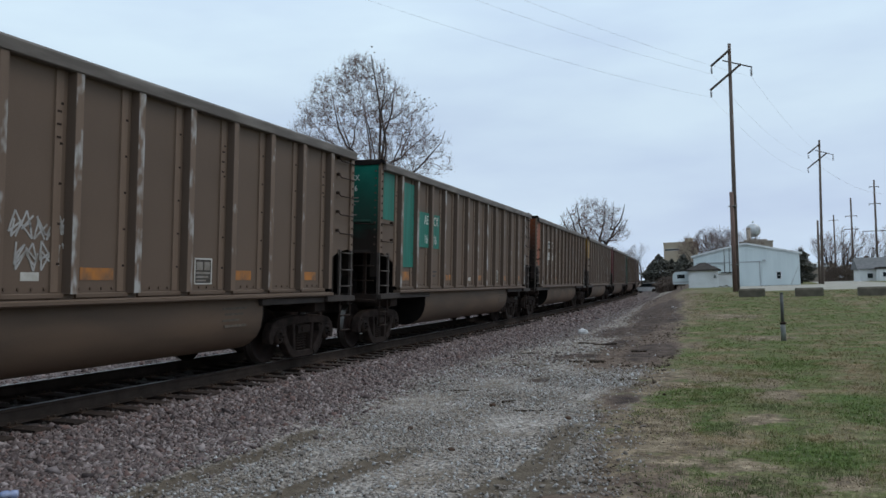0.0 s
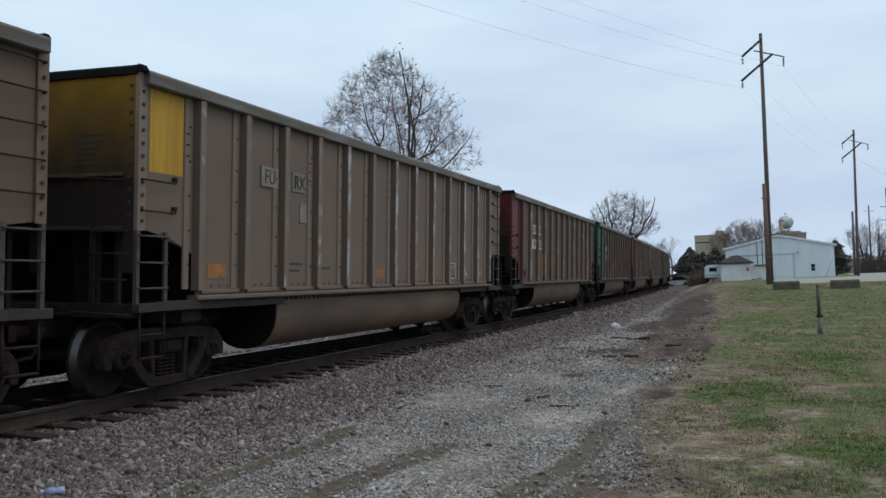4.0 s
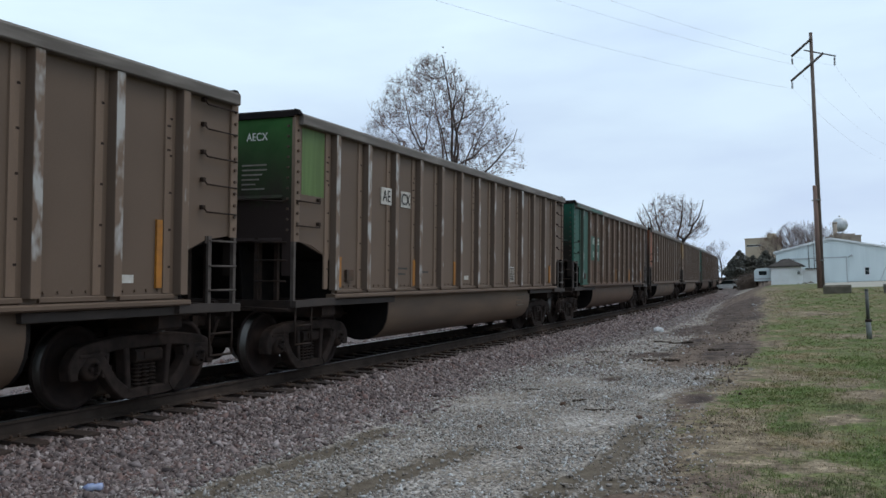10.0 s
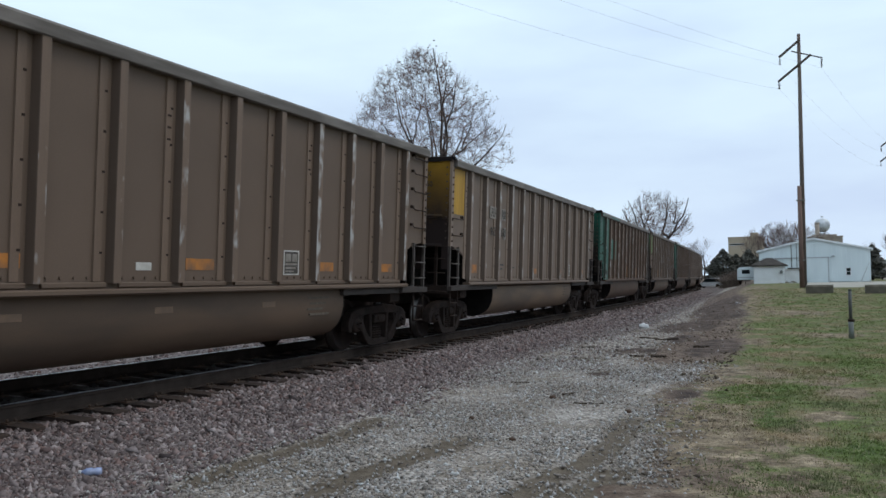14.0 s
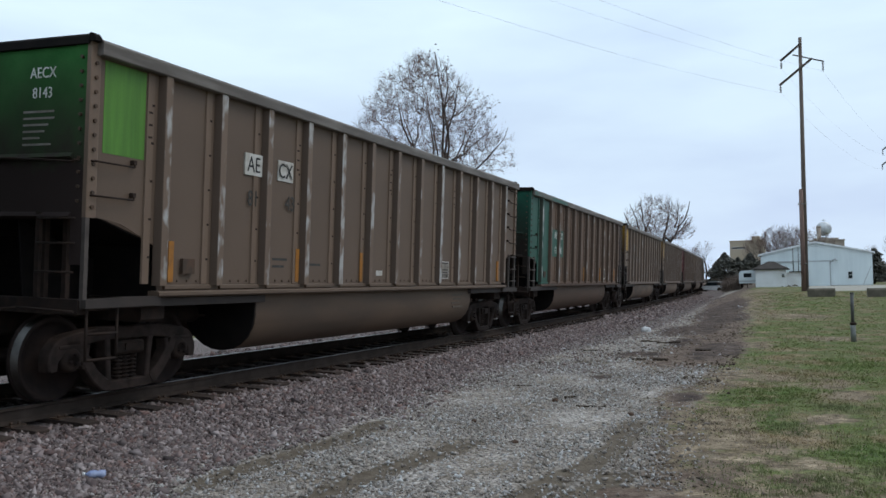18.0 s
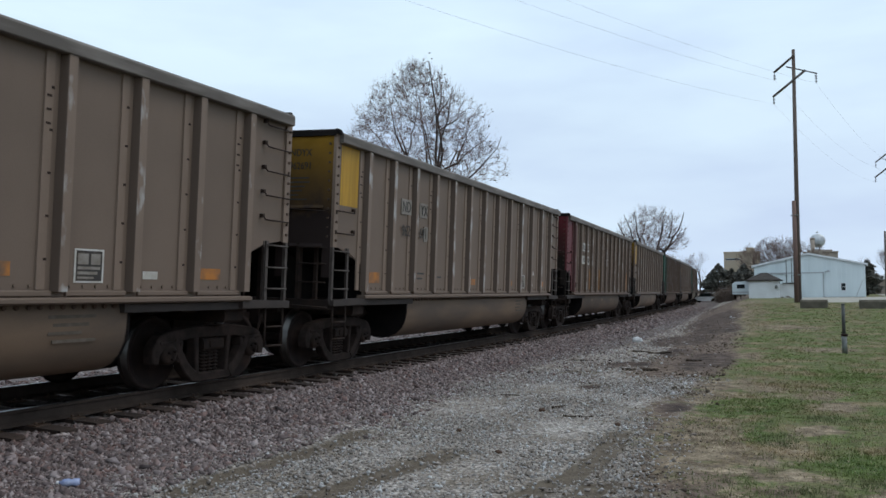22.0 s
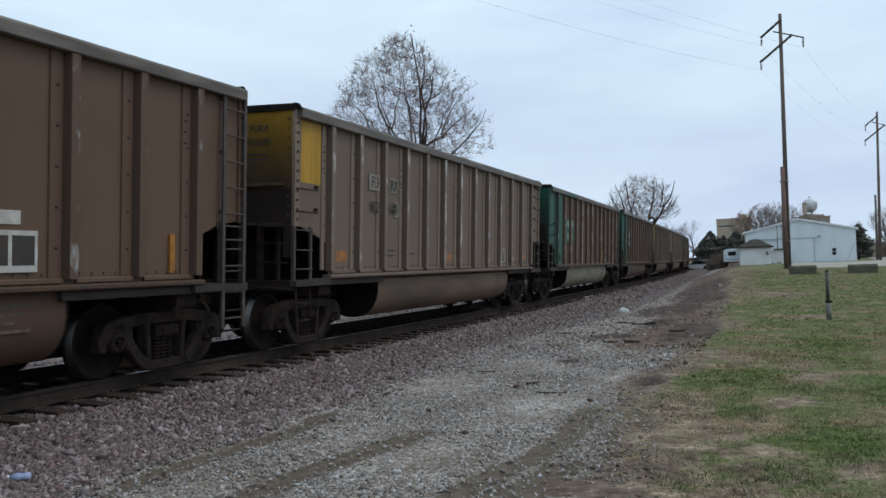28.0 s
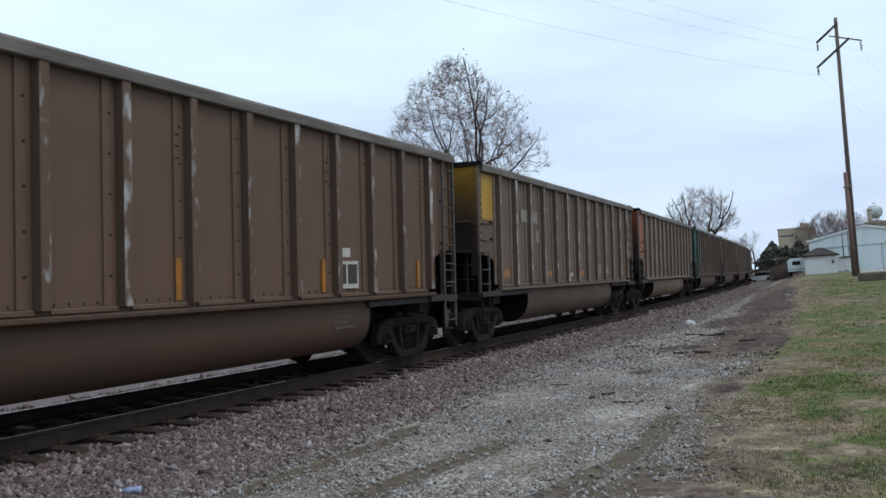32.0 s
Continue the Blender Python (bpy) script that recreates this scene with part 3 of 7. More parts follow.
def build_ground():
    xs = lines([(-3000, -300, 150), (-300, -60, 12), (-60, -24, 1.5), (-24, -12, 0.4), (-12, 4, 0.16), (4, 16, 0.6), (16, 80, 4), (80, 300, 20), (300, 3100, 150)])
    ys = lines([(-900, -60, 40), (-60, -4, 2), (-4, 30, 0.2), (30, 80, 0.6), (80, 160, 2), (160, 500, 10), (500, 3200, 150)])
    X, Y = np.meshgrid(xs, ys)
    Z = ground_height(X, Y)
    near = np.exp(-((X + 3) / 14) ** 2 - ((Y - 12) / 22) ** 2)
    wave = np.sin(X * 2.1 + Y * 0.7) * np.sin(Y * 1.3 - X * 0.4) * 0.010
    Z = Z + wave * near
    mud = np.zeros_like(X)
    for (ax, ay), (bx, by), w, deep in RUTS:
        t = np.clip((Y - ay) / (by - ay), 0, 1)
        d = np.abs(X - (ax + (bx - ax) * t + 0.08 * np.sin(Y * 1.7)))
        on = np.exp(-(d / w) ** 2) * SOFT(ay - 2, ay, Y) * (1 - SOFT(by, by + 1.2, Y))
        mud = np.maximum(mud, on * deep)
        Z = Z - 0.022 * on * deep
    for cx, cy, r in ((-3.45, 14.9, 0.35), (-4.3, 17.5, 0.5)):
        mud = np.maximum(mud, np.exp(-(((X - cx) / r) ** 2 + ((Y - cy) / (r * 1.6)) ** 2)))
    u = beside(X, Y)
    attrs = {"ballast": 1 - np.where(u > 0, SOFT(2.3, 3.6, u - 1.0 * SOFT(14, 32, Y)), SOFT(8.5, 10.5, -u)), "mud": 0.95 * mud}
    attrs["grass"] = 0.5 + np.clip((X - grass_edge(Y)) * 0.55, -0.5, 0.5)
    attrs["grass"] = np.where(u < -3.4, 0.95 * SOFT(-9, -11.5, u), attrs["grass"])
    edge = X - grass_edge(Y)
    attrs["dirt"] = np.maximum(1.0 * SOFT(14.5, 18.5, Y) * np.exp(-((edge + 0.7) / 1.15) ** 4), 0.62 * SOFT(20, 34, Y) * SOFT(4.3, 6.0, u) * (1 - SOFT(0.0, 1.0, edge)))
    soil, weed = patches(X, Y, SOIL), patches(X, Y, WEED)
    attrs["dirt"] = np.maximum(np.maximum(attrs["dirt"], 0.72 * np.exp(-((edge - 0.05) / 0.4) ** 2)), np.maximum(0.75 * weed, 0.8 * soil))
    attrs["soil"] = 0.85 * soil * SOFT(10.5, 12.5, Y)
    attrs["grass"] = attrs["grass"] * (1 - 0.45 * soil * SOFT(10, 12, Y) - 0.35 * weed)
    attrs["straw"] = np.clip(0.66 - np.abs(edge - 0.5) * 0.26, 0.14, 1) * (1 - 0.35 * SOFT(15, 20, Y)) * (Y < 70) + 0.25 * SOFT(30, 42, Y)
    attrs["lush"] = 0.56 * patches(X, Y, LUSH) * (1 - 0.35 * SOFT(15, 20, Y))
    attrs["straw"] = np.clip(np.maximum(attrs["straw"], 0.85 * patches(X, Y, STRAW)) - 0.5 * attrs["lush"], 0.02, 1)
    attrs["lot"] = SOFT(57, 63, Y) * (1 - SOFT(97, 104, Y)) * SOFT(-1.5, 0.5, X) * (1 - SOFT(30, 45, X)) + SOFT(98, 104, Y) * SOFT(7, 8.5, X - 0.05 * (Y - 100)) * (1 - SOFT(13, 15, X - 0.05 * (Y - 100))) * (1 - SOFT(260, 300, Y))
    attrs["grass"] = attrs["grass"] * (1 - attrs["lot"])
    rows, cols = X.shape
    idx = np.arange(rows * cols).reshape(rows, cols)
    f = np.stack([idx[:-1, :-1], idx[:-1, 1:], idx[1:, 1:], idx[1:, :-1]], -1).reshape(-1, 4)
    me = bpy.data.meshes.new("ground")
    me.vertices.add(rows * cols)
    me.vertices.foreach_set("co", np.stack([X, Y, Z], -1).astype(np.float32).ravel())
    me.loops.add(f.size)
    me.loops.foreach_set("vertex_index", f.astype(np.int32).ravel())
    me.polygons.add(len(f))
    me.polygons.foreach_set("loop_start", np.arange(0, f.size, 4, dtype=np.int32))
    me.polygons.foreach_set("use_smooth", np.ones(len(f), bool))
    me.update(calc_edges=True)
    for key, values in attrs.items():
        a = me.attributes.new(key, "FLOAT", "POINT")
        a.data.foreach_set("value", np.clip(values, 0, 1).astype(np.float32).ravel())
    me.materials.append(ground_material())
    return tagged(new("ground", me), "level ground of grey gravel, bare dirt and patchy spring grass", "ground", kind="structure")


build_ground()


# ---------------------------------------------------------------- railway track
M["rail"] = mat("brown_rail_steel", (0.055, 0.041, 0.034), 0.9, second=(0.034, 0.026, 0.022), scale=4.0, bump=0.2)
M["rail"].node_tree.nodes["Principled BSDF"].inputs["Specular IOR Level"].default_value = 0.06
M["railhead"] = mat("polished_rail_head", (0.42, 0.42, 0.43), 0.28, metal=1.0)
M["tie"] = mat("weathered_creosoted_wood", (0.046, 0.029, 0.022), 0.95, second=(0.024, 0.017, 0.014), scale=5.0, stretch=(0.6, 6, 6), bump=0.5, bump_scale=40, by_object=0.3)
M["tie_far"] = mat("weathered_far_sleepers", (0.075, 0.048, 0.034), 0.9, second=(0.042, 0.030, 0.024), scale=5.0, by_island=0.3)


def swept(name, ring, offset, material, parent, s0=-440.0, s1=600.0, label=""):
    """Sweep a ring (right of the line, height) along the track."""
    ss = np.concatenate([np.arange(s0, -10, 10), np.arange(-10, 180, 2), np.arange(180, s1, 8)])
    x, y, h = track(ss)
    vs = []
    for p, q in ring:
        vs.append(np.stack([x + np.cos(h) * (offset + p), y + np.sin(h) * (offset + p), q + (0.7525 - offset - p) * np.tan(cant(ss))], -1))
    v = np.stack(vs, 1).reshape(-1, 3)
    c = len(ring)
    faces = []
    for i in range(len(ss) - 1):
        for j in range(c):
            faces.append((i * c + j, i * c + (j + 1) % c, (i + 1) * c + (j + 1) % c, (i + 1) * c + j))
    me = bpy.data.meshes.new(name)
    me.from_pydata(v.tolist(), [], faces)
    me.materials.append(material)
    ob = new(name, me)
    ob.parent = parent
    bm = bmesh.new()
    bm.from_mesh(me)
    bmesh.ops.recalc_face_normals(bm, faces=bm.faces)
    bm.to_mesh(me)
    bm.free()
    return tagged(ob, label)


def build_track():
    line = thing("railway_track", "single railway track with rusty rails on weathered wooden ties in stone ballast", "railway track", kind="structure")
    t = RAIL_TOP
    for off in (-0.7525, 0.7525):
        rail = swept("rail", [(-0.070, t - 0.172), (0.070, t - 0.172), (0.070, t - 0.16), (0.012, t - 0.135), (0.010, t - 0.045), (0.036, t - 0.036), (0.037, t - 0.006), (-0.037, t - 0.006), (-0.036, t - 0.036), (-0.010, t - 0.045), (-0.012, t - 0.135), (-0.070, t - 0.16)], off, M["rail"], line)
        swept("rail_head", [(-0.018, t - 0.0055), (0.018, t - 0.0055), (0.012, t), (-0.012, t)], off, M["railhead"], rail, label="polished running surface of the rail")
    rng = random.Random(5)
    bm = bmesh.new()
    box(bm, -1.30, 1.30, -0.115, 0.115, -0.17, 0.0, 0.012)
    mesh = finish("tie", bm, M["tie"])
    bm = bmesh.new()
    for sx in (-0.7525, 0.7525):
        box(bm, sx - 0.18, sx + 0.18, -0.095, 0.095, 0.0, 0.012)
        for px, py in ((-0.12, 0.05), (0.12, -0.05), (-0.12, -0.05), (0.12, 0.05)):
            tube(bm, (sx + px, py, 0.01), (sx + px, py, 0.045), 0.016, sides=5)
    plates = finish("tie_plates", bm, M["rust"])
    far_v, far_f = [], []
    s = -200.0
    nr = 0
    while s < 330:
        x, y, h = track(s)
        dx, a = rng.uniform(-0.06, 0.06), rng.uniform(-0.02, 0.02)
        m = Matrix.Translation((x + dx, y, t - 0.184 + 0.7525 * math.tan(cant(s)))) @ Matrix.Rotation(h + a, 4, "Z") @ Matrix.Rotation(cant(s), 4, "Y")
        if 0 < s < 118 and nr < 210:
            ob = new("tie", mesh)
            ob.parent, ob.matrix_basis = line, m
            pl = new("tie_plates", plates)
            pl.parent = ob
            nr += 1
        else:
            b = len(far_v)
            for q in [(-1.3, -0.115, -0.17), (1.3, -0.115, -0.17), (1.3, 0.115, -0.17), (-1.3, 0.115, -0.17), (-1.3, -0.115, 0), (1.3, -0.115, 0), (1.3, 0.115, 0), (-1.3, 0.115, 0)]:
                far_v.append(tuple(m @ Vector(q)))
            far_f += [(b, b + 1, b + 2, b + 3), (b + 4, b + 5, b + 6, b + 7), (b, b + 1, b + 5, b + 4), (b + 1, b + 2, b + 6, b + 5), (b + 2, b + 3, b + 7, b + 6), (b + 3, b, b + 4, b + 7)]
        s += 0.545 + rng.uniform(-0.03, 0.03)
    me = bpy.data.meshes.new("far_ties")
    me.from_pydata(far_v, [], far_f)
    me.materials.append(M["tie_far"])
    far = new("far_ties", me)
    far.parent = line
    tagged(far, kind="stuff")


build_track()


# ---------------------------------------------------------------- coal train
POSTS = [1.75 + 1.054 * i for i in range(13)]
TOP, SILL, WIDE, SHEET = 3.845, 1.17, 1.60, 1.485
WHEEL_R = 0.47
TRUCK = 6.29
TURNED = Matrix.Rotation(math.pi, 4, "Z")
SHORTER = Matrix.Translation((0, -0.13, 0))  # the trailing end overhangs less


def y_of(c):
    return c - HALF


def build_post(bm, slots=0):
    """A hat-section side post with the lapped seam strip beside it; raised dark blocks stand in for slots and bolts."""
    ring = [(SHEET - 0.005, -0.088), (SHEET + 0.006, -0.088), (WIDE - 0.028, -0.064), (WIDE - 0.018, -0.056), (WIDE - 0.018, 0.056), (WIDE - 0.028, 0.064), (SHEET + 0.006, 0.088), (SHEET - 0.005, 0.088)]
    prism(bm, ring, SILL + 0.11, TOP - 0.15, "z")
    prism(bm, [(SHEET - 0.002, -0.285), (SHEET + 0.022, -0.278), (SHEET + 0.022, -0.172), (SHEET - 0.002, -0.165)], SILL + 0.13, TOP - 0.16, "z")
    count = len(bm.faces)
    for i in range(slots):
        z = TOP - 0.62 - i * 0.14
        box(bm, SHEET + 0.020, SHEET + 0.027, -0.255, -0.195, z, z + 0.022)
    for i in range(5):
        z = SILL + 0.42 + i * 0.43
        box(bm, SHEET + 0.020, SHEET + 0.027, -0.205, -0.168, z, z + 0.025)
    bm.faces.ensure_lookup_table()
    for f in bm.faces[count:]:
        f.material_index = 1


def build_panel(bm):
    box(bm, SHEET - 0.012, SHEET, -0.527, 0.527, SILL + 0.02, TOP - 0.1)
    box(bm, SHEET, SHEET + 0.035, -0.43, 0.43, SILL + 0.06, SILL + 0.12, 0.01)


def build_end_panel(bm):
    ring = [(-0.55, 2.02), (-0.03, 1.95), (0.50, 1.74), (0.58, 1.72), (0.58, TOP - 0.1), (-0.55, TOP - 0.1)]
    prism(bm, ring, SHEET - 0.012, SHEET + 0.001, "x")


def build_chord(bm):
    ring = [(SHEET - 0.02, TOP - 0.16), (WIDE - 0.012, TOP - 0.16), (WIDE, TOP - 0.148), (WIDE, TOP - 0.03), (WIDE - 0.02, TOP), (SHEET - 0.05, TOP), (SHEET - 0.06, TOP - 0.02), (SHEET - 0.06, TOP - 0.13)]
    prism(bm, ring, -7.42, 7.30, "y")


def build_sill(bm):
    ring = [(SHEET - 0.05, SILL - 0.02), (WIDE - 0.03, SILL - 0.02), (WIDE, SILL), (WIDE, SILL + 0.035), (WIDE - 0.03, SILL + 0.05), (SHEET - 0.05, SILL + 0.05)]
    prism(bm, ring, y_of(1.66), y_of(14.5), "y")


def build_lower_sill(bm, c0, c1):
    box(bm, SHEET - 0.12, SHEET + 0.02, y_of(c0), y_of(c1), SILL - 0.13, SILL - 0.025, 0.008)


def build_tub_rivets(bm):
    for i in range(58):
        y = y_of(3.98 + 0.145 * i)
        tube(bm, (1.425, y, 1.118), (1.462, y, 1.118), 0.026, sides=5)


def build_sill_end(bm):
    prism(bm, [(y_of(0.58), 1.05), (y_of(1.72), 1.06), (y_of(1.72), 1.165), (y_of(1.2), 1.165), (y_of(0.58), 1.14)], SHEET + 0.022, WIDE - 0.025, "x")


def build_bolts(bm):
    for i in range(14):
        if i in (0, 13):
            continue
        for j in range(5):
            c = POSTS[i - 1] + 0.17 + j * 0.18
            tube(bm, (SHEET, y_of(c), SILL + 0.165), (SHEET + 0.018, y_of(c), SILL + 0.165), 0.017, sides=5)


def build_corner(bm):
    prism(bm, [(SHEET - 0.02, -7.50), (SHEET + 0.03, -7.50), (SHEET + 0.035, -7.49), (SHEET + 0.035, -7.37), (SHEET + 0.03, -7.36), (SHEET + 0.005, -7.36), (SHEET + 0.005, -7.47), (SHEET - 0.02, -7.47)], 1.99, TOP - 0.03, "z")


def build_end_flange(bm):
    prism(bm, [(SHEET - 0.17, -7.498), (SHEET - 0.022, -7.498), (SHEET - 0.022, -7.483), (SHEET - 0.17, -7.483)], 1.5, TOP - 0.045, "z")


def build_corner_bolts(bm):
    for i in range(11):
        z = 2.1 + i * 0.15
        tube(bm, (SHEET + 0.034, -7.43, z), (SHEET + 0.056, -7.43, z), 0.022, sides=6)
        tube(bm, (SHEET - 0.08, -7.499, z + 0.06), (SHEET - 0.08, -7.52, z + 0.06), 0.02, sides=6)


def build_stile(bm):
    box(bm, SHEET + 0.0, SHEET + 0.035, y_of(1.09), y_of(1.15), 1.06, 1.99)
    box(bm, SHEET + 0.0, SHEET + 0.012, y_of(1.06), y_of(1.18), 1.90, 1.99)


def build_outer_stile(bm):
    box(bm, SHEET - 0.02, SHEET + 0.03, -7.495, -7.44, 1.06, 2.06, 0.006)


def build_rung(bm):
    tube(bm, (SHEET + 0.05, y_of(0.62), 0), (SHEET + 0.05, y_of(1.14), 0), 0.013, sides=6)
    for c in (0.63, 1.12):
        tube(bm, (SHEET + 0.05, y_of(c), 0), (SHEET + 0.01, y_of(c), 0.03), 0.015, sides=5)


def build_stirrup(bm):
    for c in (0.66, 1.10):
        tube(bm, (SHEET + 0.03, y_of(c), 1.08), (SHEET + 0.03, y_of(c), 0.50), 0.016, sides=6)
    for z in (0.51, 0.78):
        tube(bm, (SHEET + 0.03, y_of(0.66), z), (SHEET + 0.03, y_of(1.10), z), 0.016, sides=6)


def build_grab(bm):
    tube(bm, (SHEET + 0.07, y_of(0.66), 0), (SHEET + 0.07, y_of(1.24), 0), 0.011, sides=6)
    tube(bm, (SHEET + 0.07, y_of(1.24), 0), (SHEET + 0.05, y_of(1.27), 0.05), 0.011, sides=6)
    tube(bm, (SHEET + 0.07, y_of(0.66), 0), (SHEET + 0.03, y_of(0.64), 0), 0.011, sides=6)
    prism(bm, [(y_of(1.245), 0.03), (y_of(1.295), 0.03), (y_of(1.295), 0.08), (y_of(1.245), 0.08)], SHEET, SHEET + 0.055, "x")


def build_end_sheet(bm):
    box(bm, -SHEET + 0.17, SHEET - 0.17, -7.49, -7.475, 1.98, TOP - 0.06)
    for z in (2.0, 2.62):
        prism(bm, [(-7.54, z), (-7.488, z - 0.03), (-7.488, z + 0.05)], -SHEET + 0.17, SHEET - 0.17, "x")


def build_end_cap(bm):
    prism(bm, [(-7.53, TOP - 0.055), (-7.43, TOP - 0.055), (-7.425, TOP + 0.03), (-7.445, TOP + 0.055), (-7.50, TOP + 0.052), (-7.53, TOP + 0.025)], -1.50, 1.50, "x")


def build_cap_corner(bm):
    prism(bm, [(1.503, TOP - 0.03), (1.503, TOP + 0.06), (1.55, TOP + 0.05), (1.58, TOP + 0.01), (1.585, TOP - 0.028)], -7.52, -7.425, "y")


def build_end_brace(bm):
    box(bm, -0.03, 0.03, -7.40, -7.34, 0.98, 2.02, 0.006)


def build_slope_sheet(bm):
    prism(bm, [(-7.475, 2.07), (-6.42, 1.77), (-5.2, 1.18), (-5.2, 1.16), (-6.42, 1.75), (-7.475, 2.05)], -SHEET + 0.03, SHEET - 0.03, "x")


def build_web(bm):
    prism(bm, [(-7.46, 1.96), (-6.36, 1.56), (-6.36, 1.0), (-7.36, 1.0)], 0.538, 0.562, "x")


def build_brake_box(bm):
    prism(bm, [(-7.0, 1.80), (-6.4, 1.58), (-6.4, 1.1), (-7.0, 1.1)], -0.3, 0.3, "x")


def build_bulkhead(bm):
    box(bm, -SHEET + 0.02, SHEET - 0.02, y_of(1.74), y_of(1.8), 1.1, 1.74)


def build_end_sill(bm):
    box(bm, -SHEET + 0.01, SHEET - 0.01, -7.52, -7.36, 0.98, 1.14, 0.012)
    box(bm, -0.26, 0.26, -7.62, -6.6, 0.70, 1.12, 0.03)
    for x in (-0.9, 0.9):
        box(bm, x - 0.05, x + 0.05, -7.38, -5.9, 0.98, 1.08)


def build_end_post(bm):
    box(bm, 0.86, 0.92, -7.52, -7.48, 1.12, 2.05)
    for z in (1.42, 1.72, 1.98):
        tube(bm, (0.90, -7.54, z), (1.42, -7.54, z), 0.013, sides=6)


def build_lever(bm):
    pts = [(1.50, -7.60, 1.02), (0.75, -7.62, 1.04), (0.3, -7.64, 0.98), (0.1, -7.72, 0.9)]
    for a, b in zip(pts, pts[1:]):
        tube(bm, a, b, 0.014, sides=5)


def build_end_rail(bm):
    pts = [(-1.4, -7.60, 2.56), (-0.7, -7.63, 2.60), (0, -7.64, 2.62), (0.7, -7.63, 2.60), (1.42, -7.58, 2.56)]
    for a, b in zip(pts, pts[1:]):
        tube(bm, a, b, 0.012, sides=5)
    for x in (-1.4, 0, 1.42):
        tube(bm, (x, -7.60 if x else -7.64, 2.58), (x, -7.48, 2.58), 0.012, sides=5)


def build_coupler(bm):
    box(bm, -0.09, 0.09, -7.86, -7.55, 0.74, 0.92, 0.02)
    prism(bm, [(-0.16, -8.02), (-0.05, -8.08), (0.02, -8.0), (0.05, -7.92), (0.15, -7.98), (0.17, -7.90), (0.11, -7.82), (-0.12, -7.82), (-0.18, -7.90)], 0.69, 0.97, "z")
    tube(bm, (0.32, -7.62, 0.85), (0.36, -7.84, 0.52), 0.022, sides=6)
    tube(bm, (0.36, -7.84, 0.52), (0.30, -8.08, 0.48), 0.022, sides=6)


def build_centre_sill(bm):
    box(bm, -0.2, 0.2, -6.7, 6.7, 0.72, 1.15, 0.02)
    for y in (-6.29, 6.29):
        box(bm, -1.4, 1.4, y - 0.2, y + 0.2, 0.86, 1.14, 0.03)
        lathe(bm, [(0.2, 0.70), (0.2, 0.9)], 12, "z", (0, y, 0))


TUB_OUT = [(1.42, 1.16), (1.44, 1.05), (1.44, 0.86), (1.41, 0.70), (1.34, 0.56), (1.23, 0.45), (1.09, 0.38), (0.93, 0.35), (0.77, 0.36), (0.62, 0.41), (0.48, 0.50), (0.36, 0.62), (0.28, 0.78), (0.23, 1.16)]


def build_tub(bm):
    y0, y1 = y_of(3.82), y_of(12.33)
    a = [bm.verts.new((p, y0, q)) for p, q in TUB_OUT]
    b = [bm.verts.new((p, y1, q)) for p, q in TUB_OUT]
    for i in range(len(TUB_OUT) - 1):
        bm.faces.new((a[i], b[i], b[i + 1], a[i + 1])).smooth = True


def build_tub_end(bm):
    y = y_of(3.82)
    mid = [(p, y - 0.03, q) for p, q in TUB_OUT]
    v = [bm.verts.new(c) for c in mid]
    w = [bm.verts.new((c[0], y + 0.02, c[2])) for c in mid]
    for i in range(len(v) - 1):
        bm.faces.new((v[i], v[i + 1], w[i + 1], w[i]))
    bm.faces.new(v)
    bm.faces.new(w[::-1])


def build_floor(bm):
    for y0, y1 in ((-6.0, y_of(3.82)), (y_of(12.33), 6.0)):
        box(bm, -SHEET + 0.02, SHEET - 0.02, y0, y1, 1.12, 1.15)
    box(bm, -0.24, 0.24, y_of(3.82), y_of(12.33), 1.13, 1.17)


def build_brake_gear(bm):
    tube(bm, (0.55, -5.2, 0.86), (0.55, -4.5, 0.86), 0.13, sides=10)
    tube(bm, (0.62, -5.9, 0.8), (0.62, 5.9, 0.98), 0.02, sides=5)
    tube(bm, (1.30, -5.6, 1.08), (1.30, 5.6, 1.08), 0.022, sides=5)


def beam(bm, path, x0, x1, lip=0.018):
    """A cast bar that follows (along, height, half-width) points in a side plane, with its outer edges rounded off."""
    pts = []
    for i in range(len(path) - 1):
        a, b, c, d = (np.array(path[max(0, min(len(path) - 1, i + k))], float) for k in (-1, 0, 1, 2))
        for f in (0.0, 0.34, 0.67):
            pts.append(0.5 * (2 * b + (c - a) * f + (2 * a - 5 * b + 4 * c - d) * f * f + (3 * b - a - 3 * c + d) * f ** 3))
    pts.append(np.array(path[-1], float))
    rings = []
    for i, p in enumerate(pts):
        t = pts[min(i + 1, len(pts) - 1)] - pts[max(i - 1, 0)]
        n = np.array((-t[1], t[0])) / (math.hypot(t[0], t[1]) + 1e-9)
        row = []
        for off, x in ((-p[2], x0), (-p[2], x1 - lip), (-p[2] + lip, x1), (p[2] - lip, x1), (p[2], x1 - lip), (p[2], x0)):
            row.append(bm.verts.new((x, p[0] + n[0] * off, p[1] + n[1] * off)))
        rings.append(row)
    for g, h in zip(rings, rings[1:]):
        for k in range(6):
            bm.faces.new((g[k], g[(k + 1) % 6], h[(k + 1) % 6], h[k])).smooth = k in (1, 3)
    bm.faces.new(rings[0][::-1])
    bm.faces.new(rings[-1])


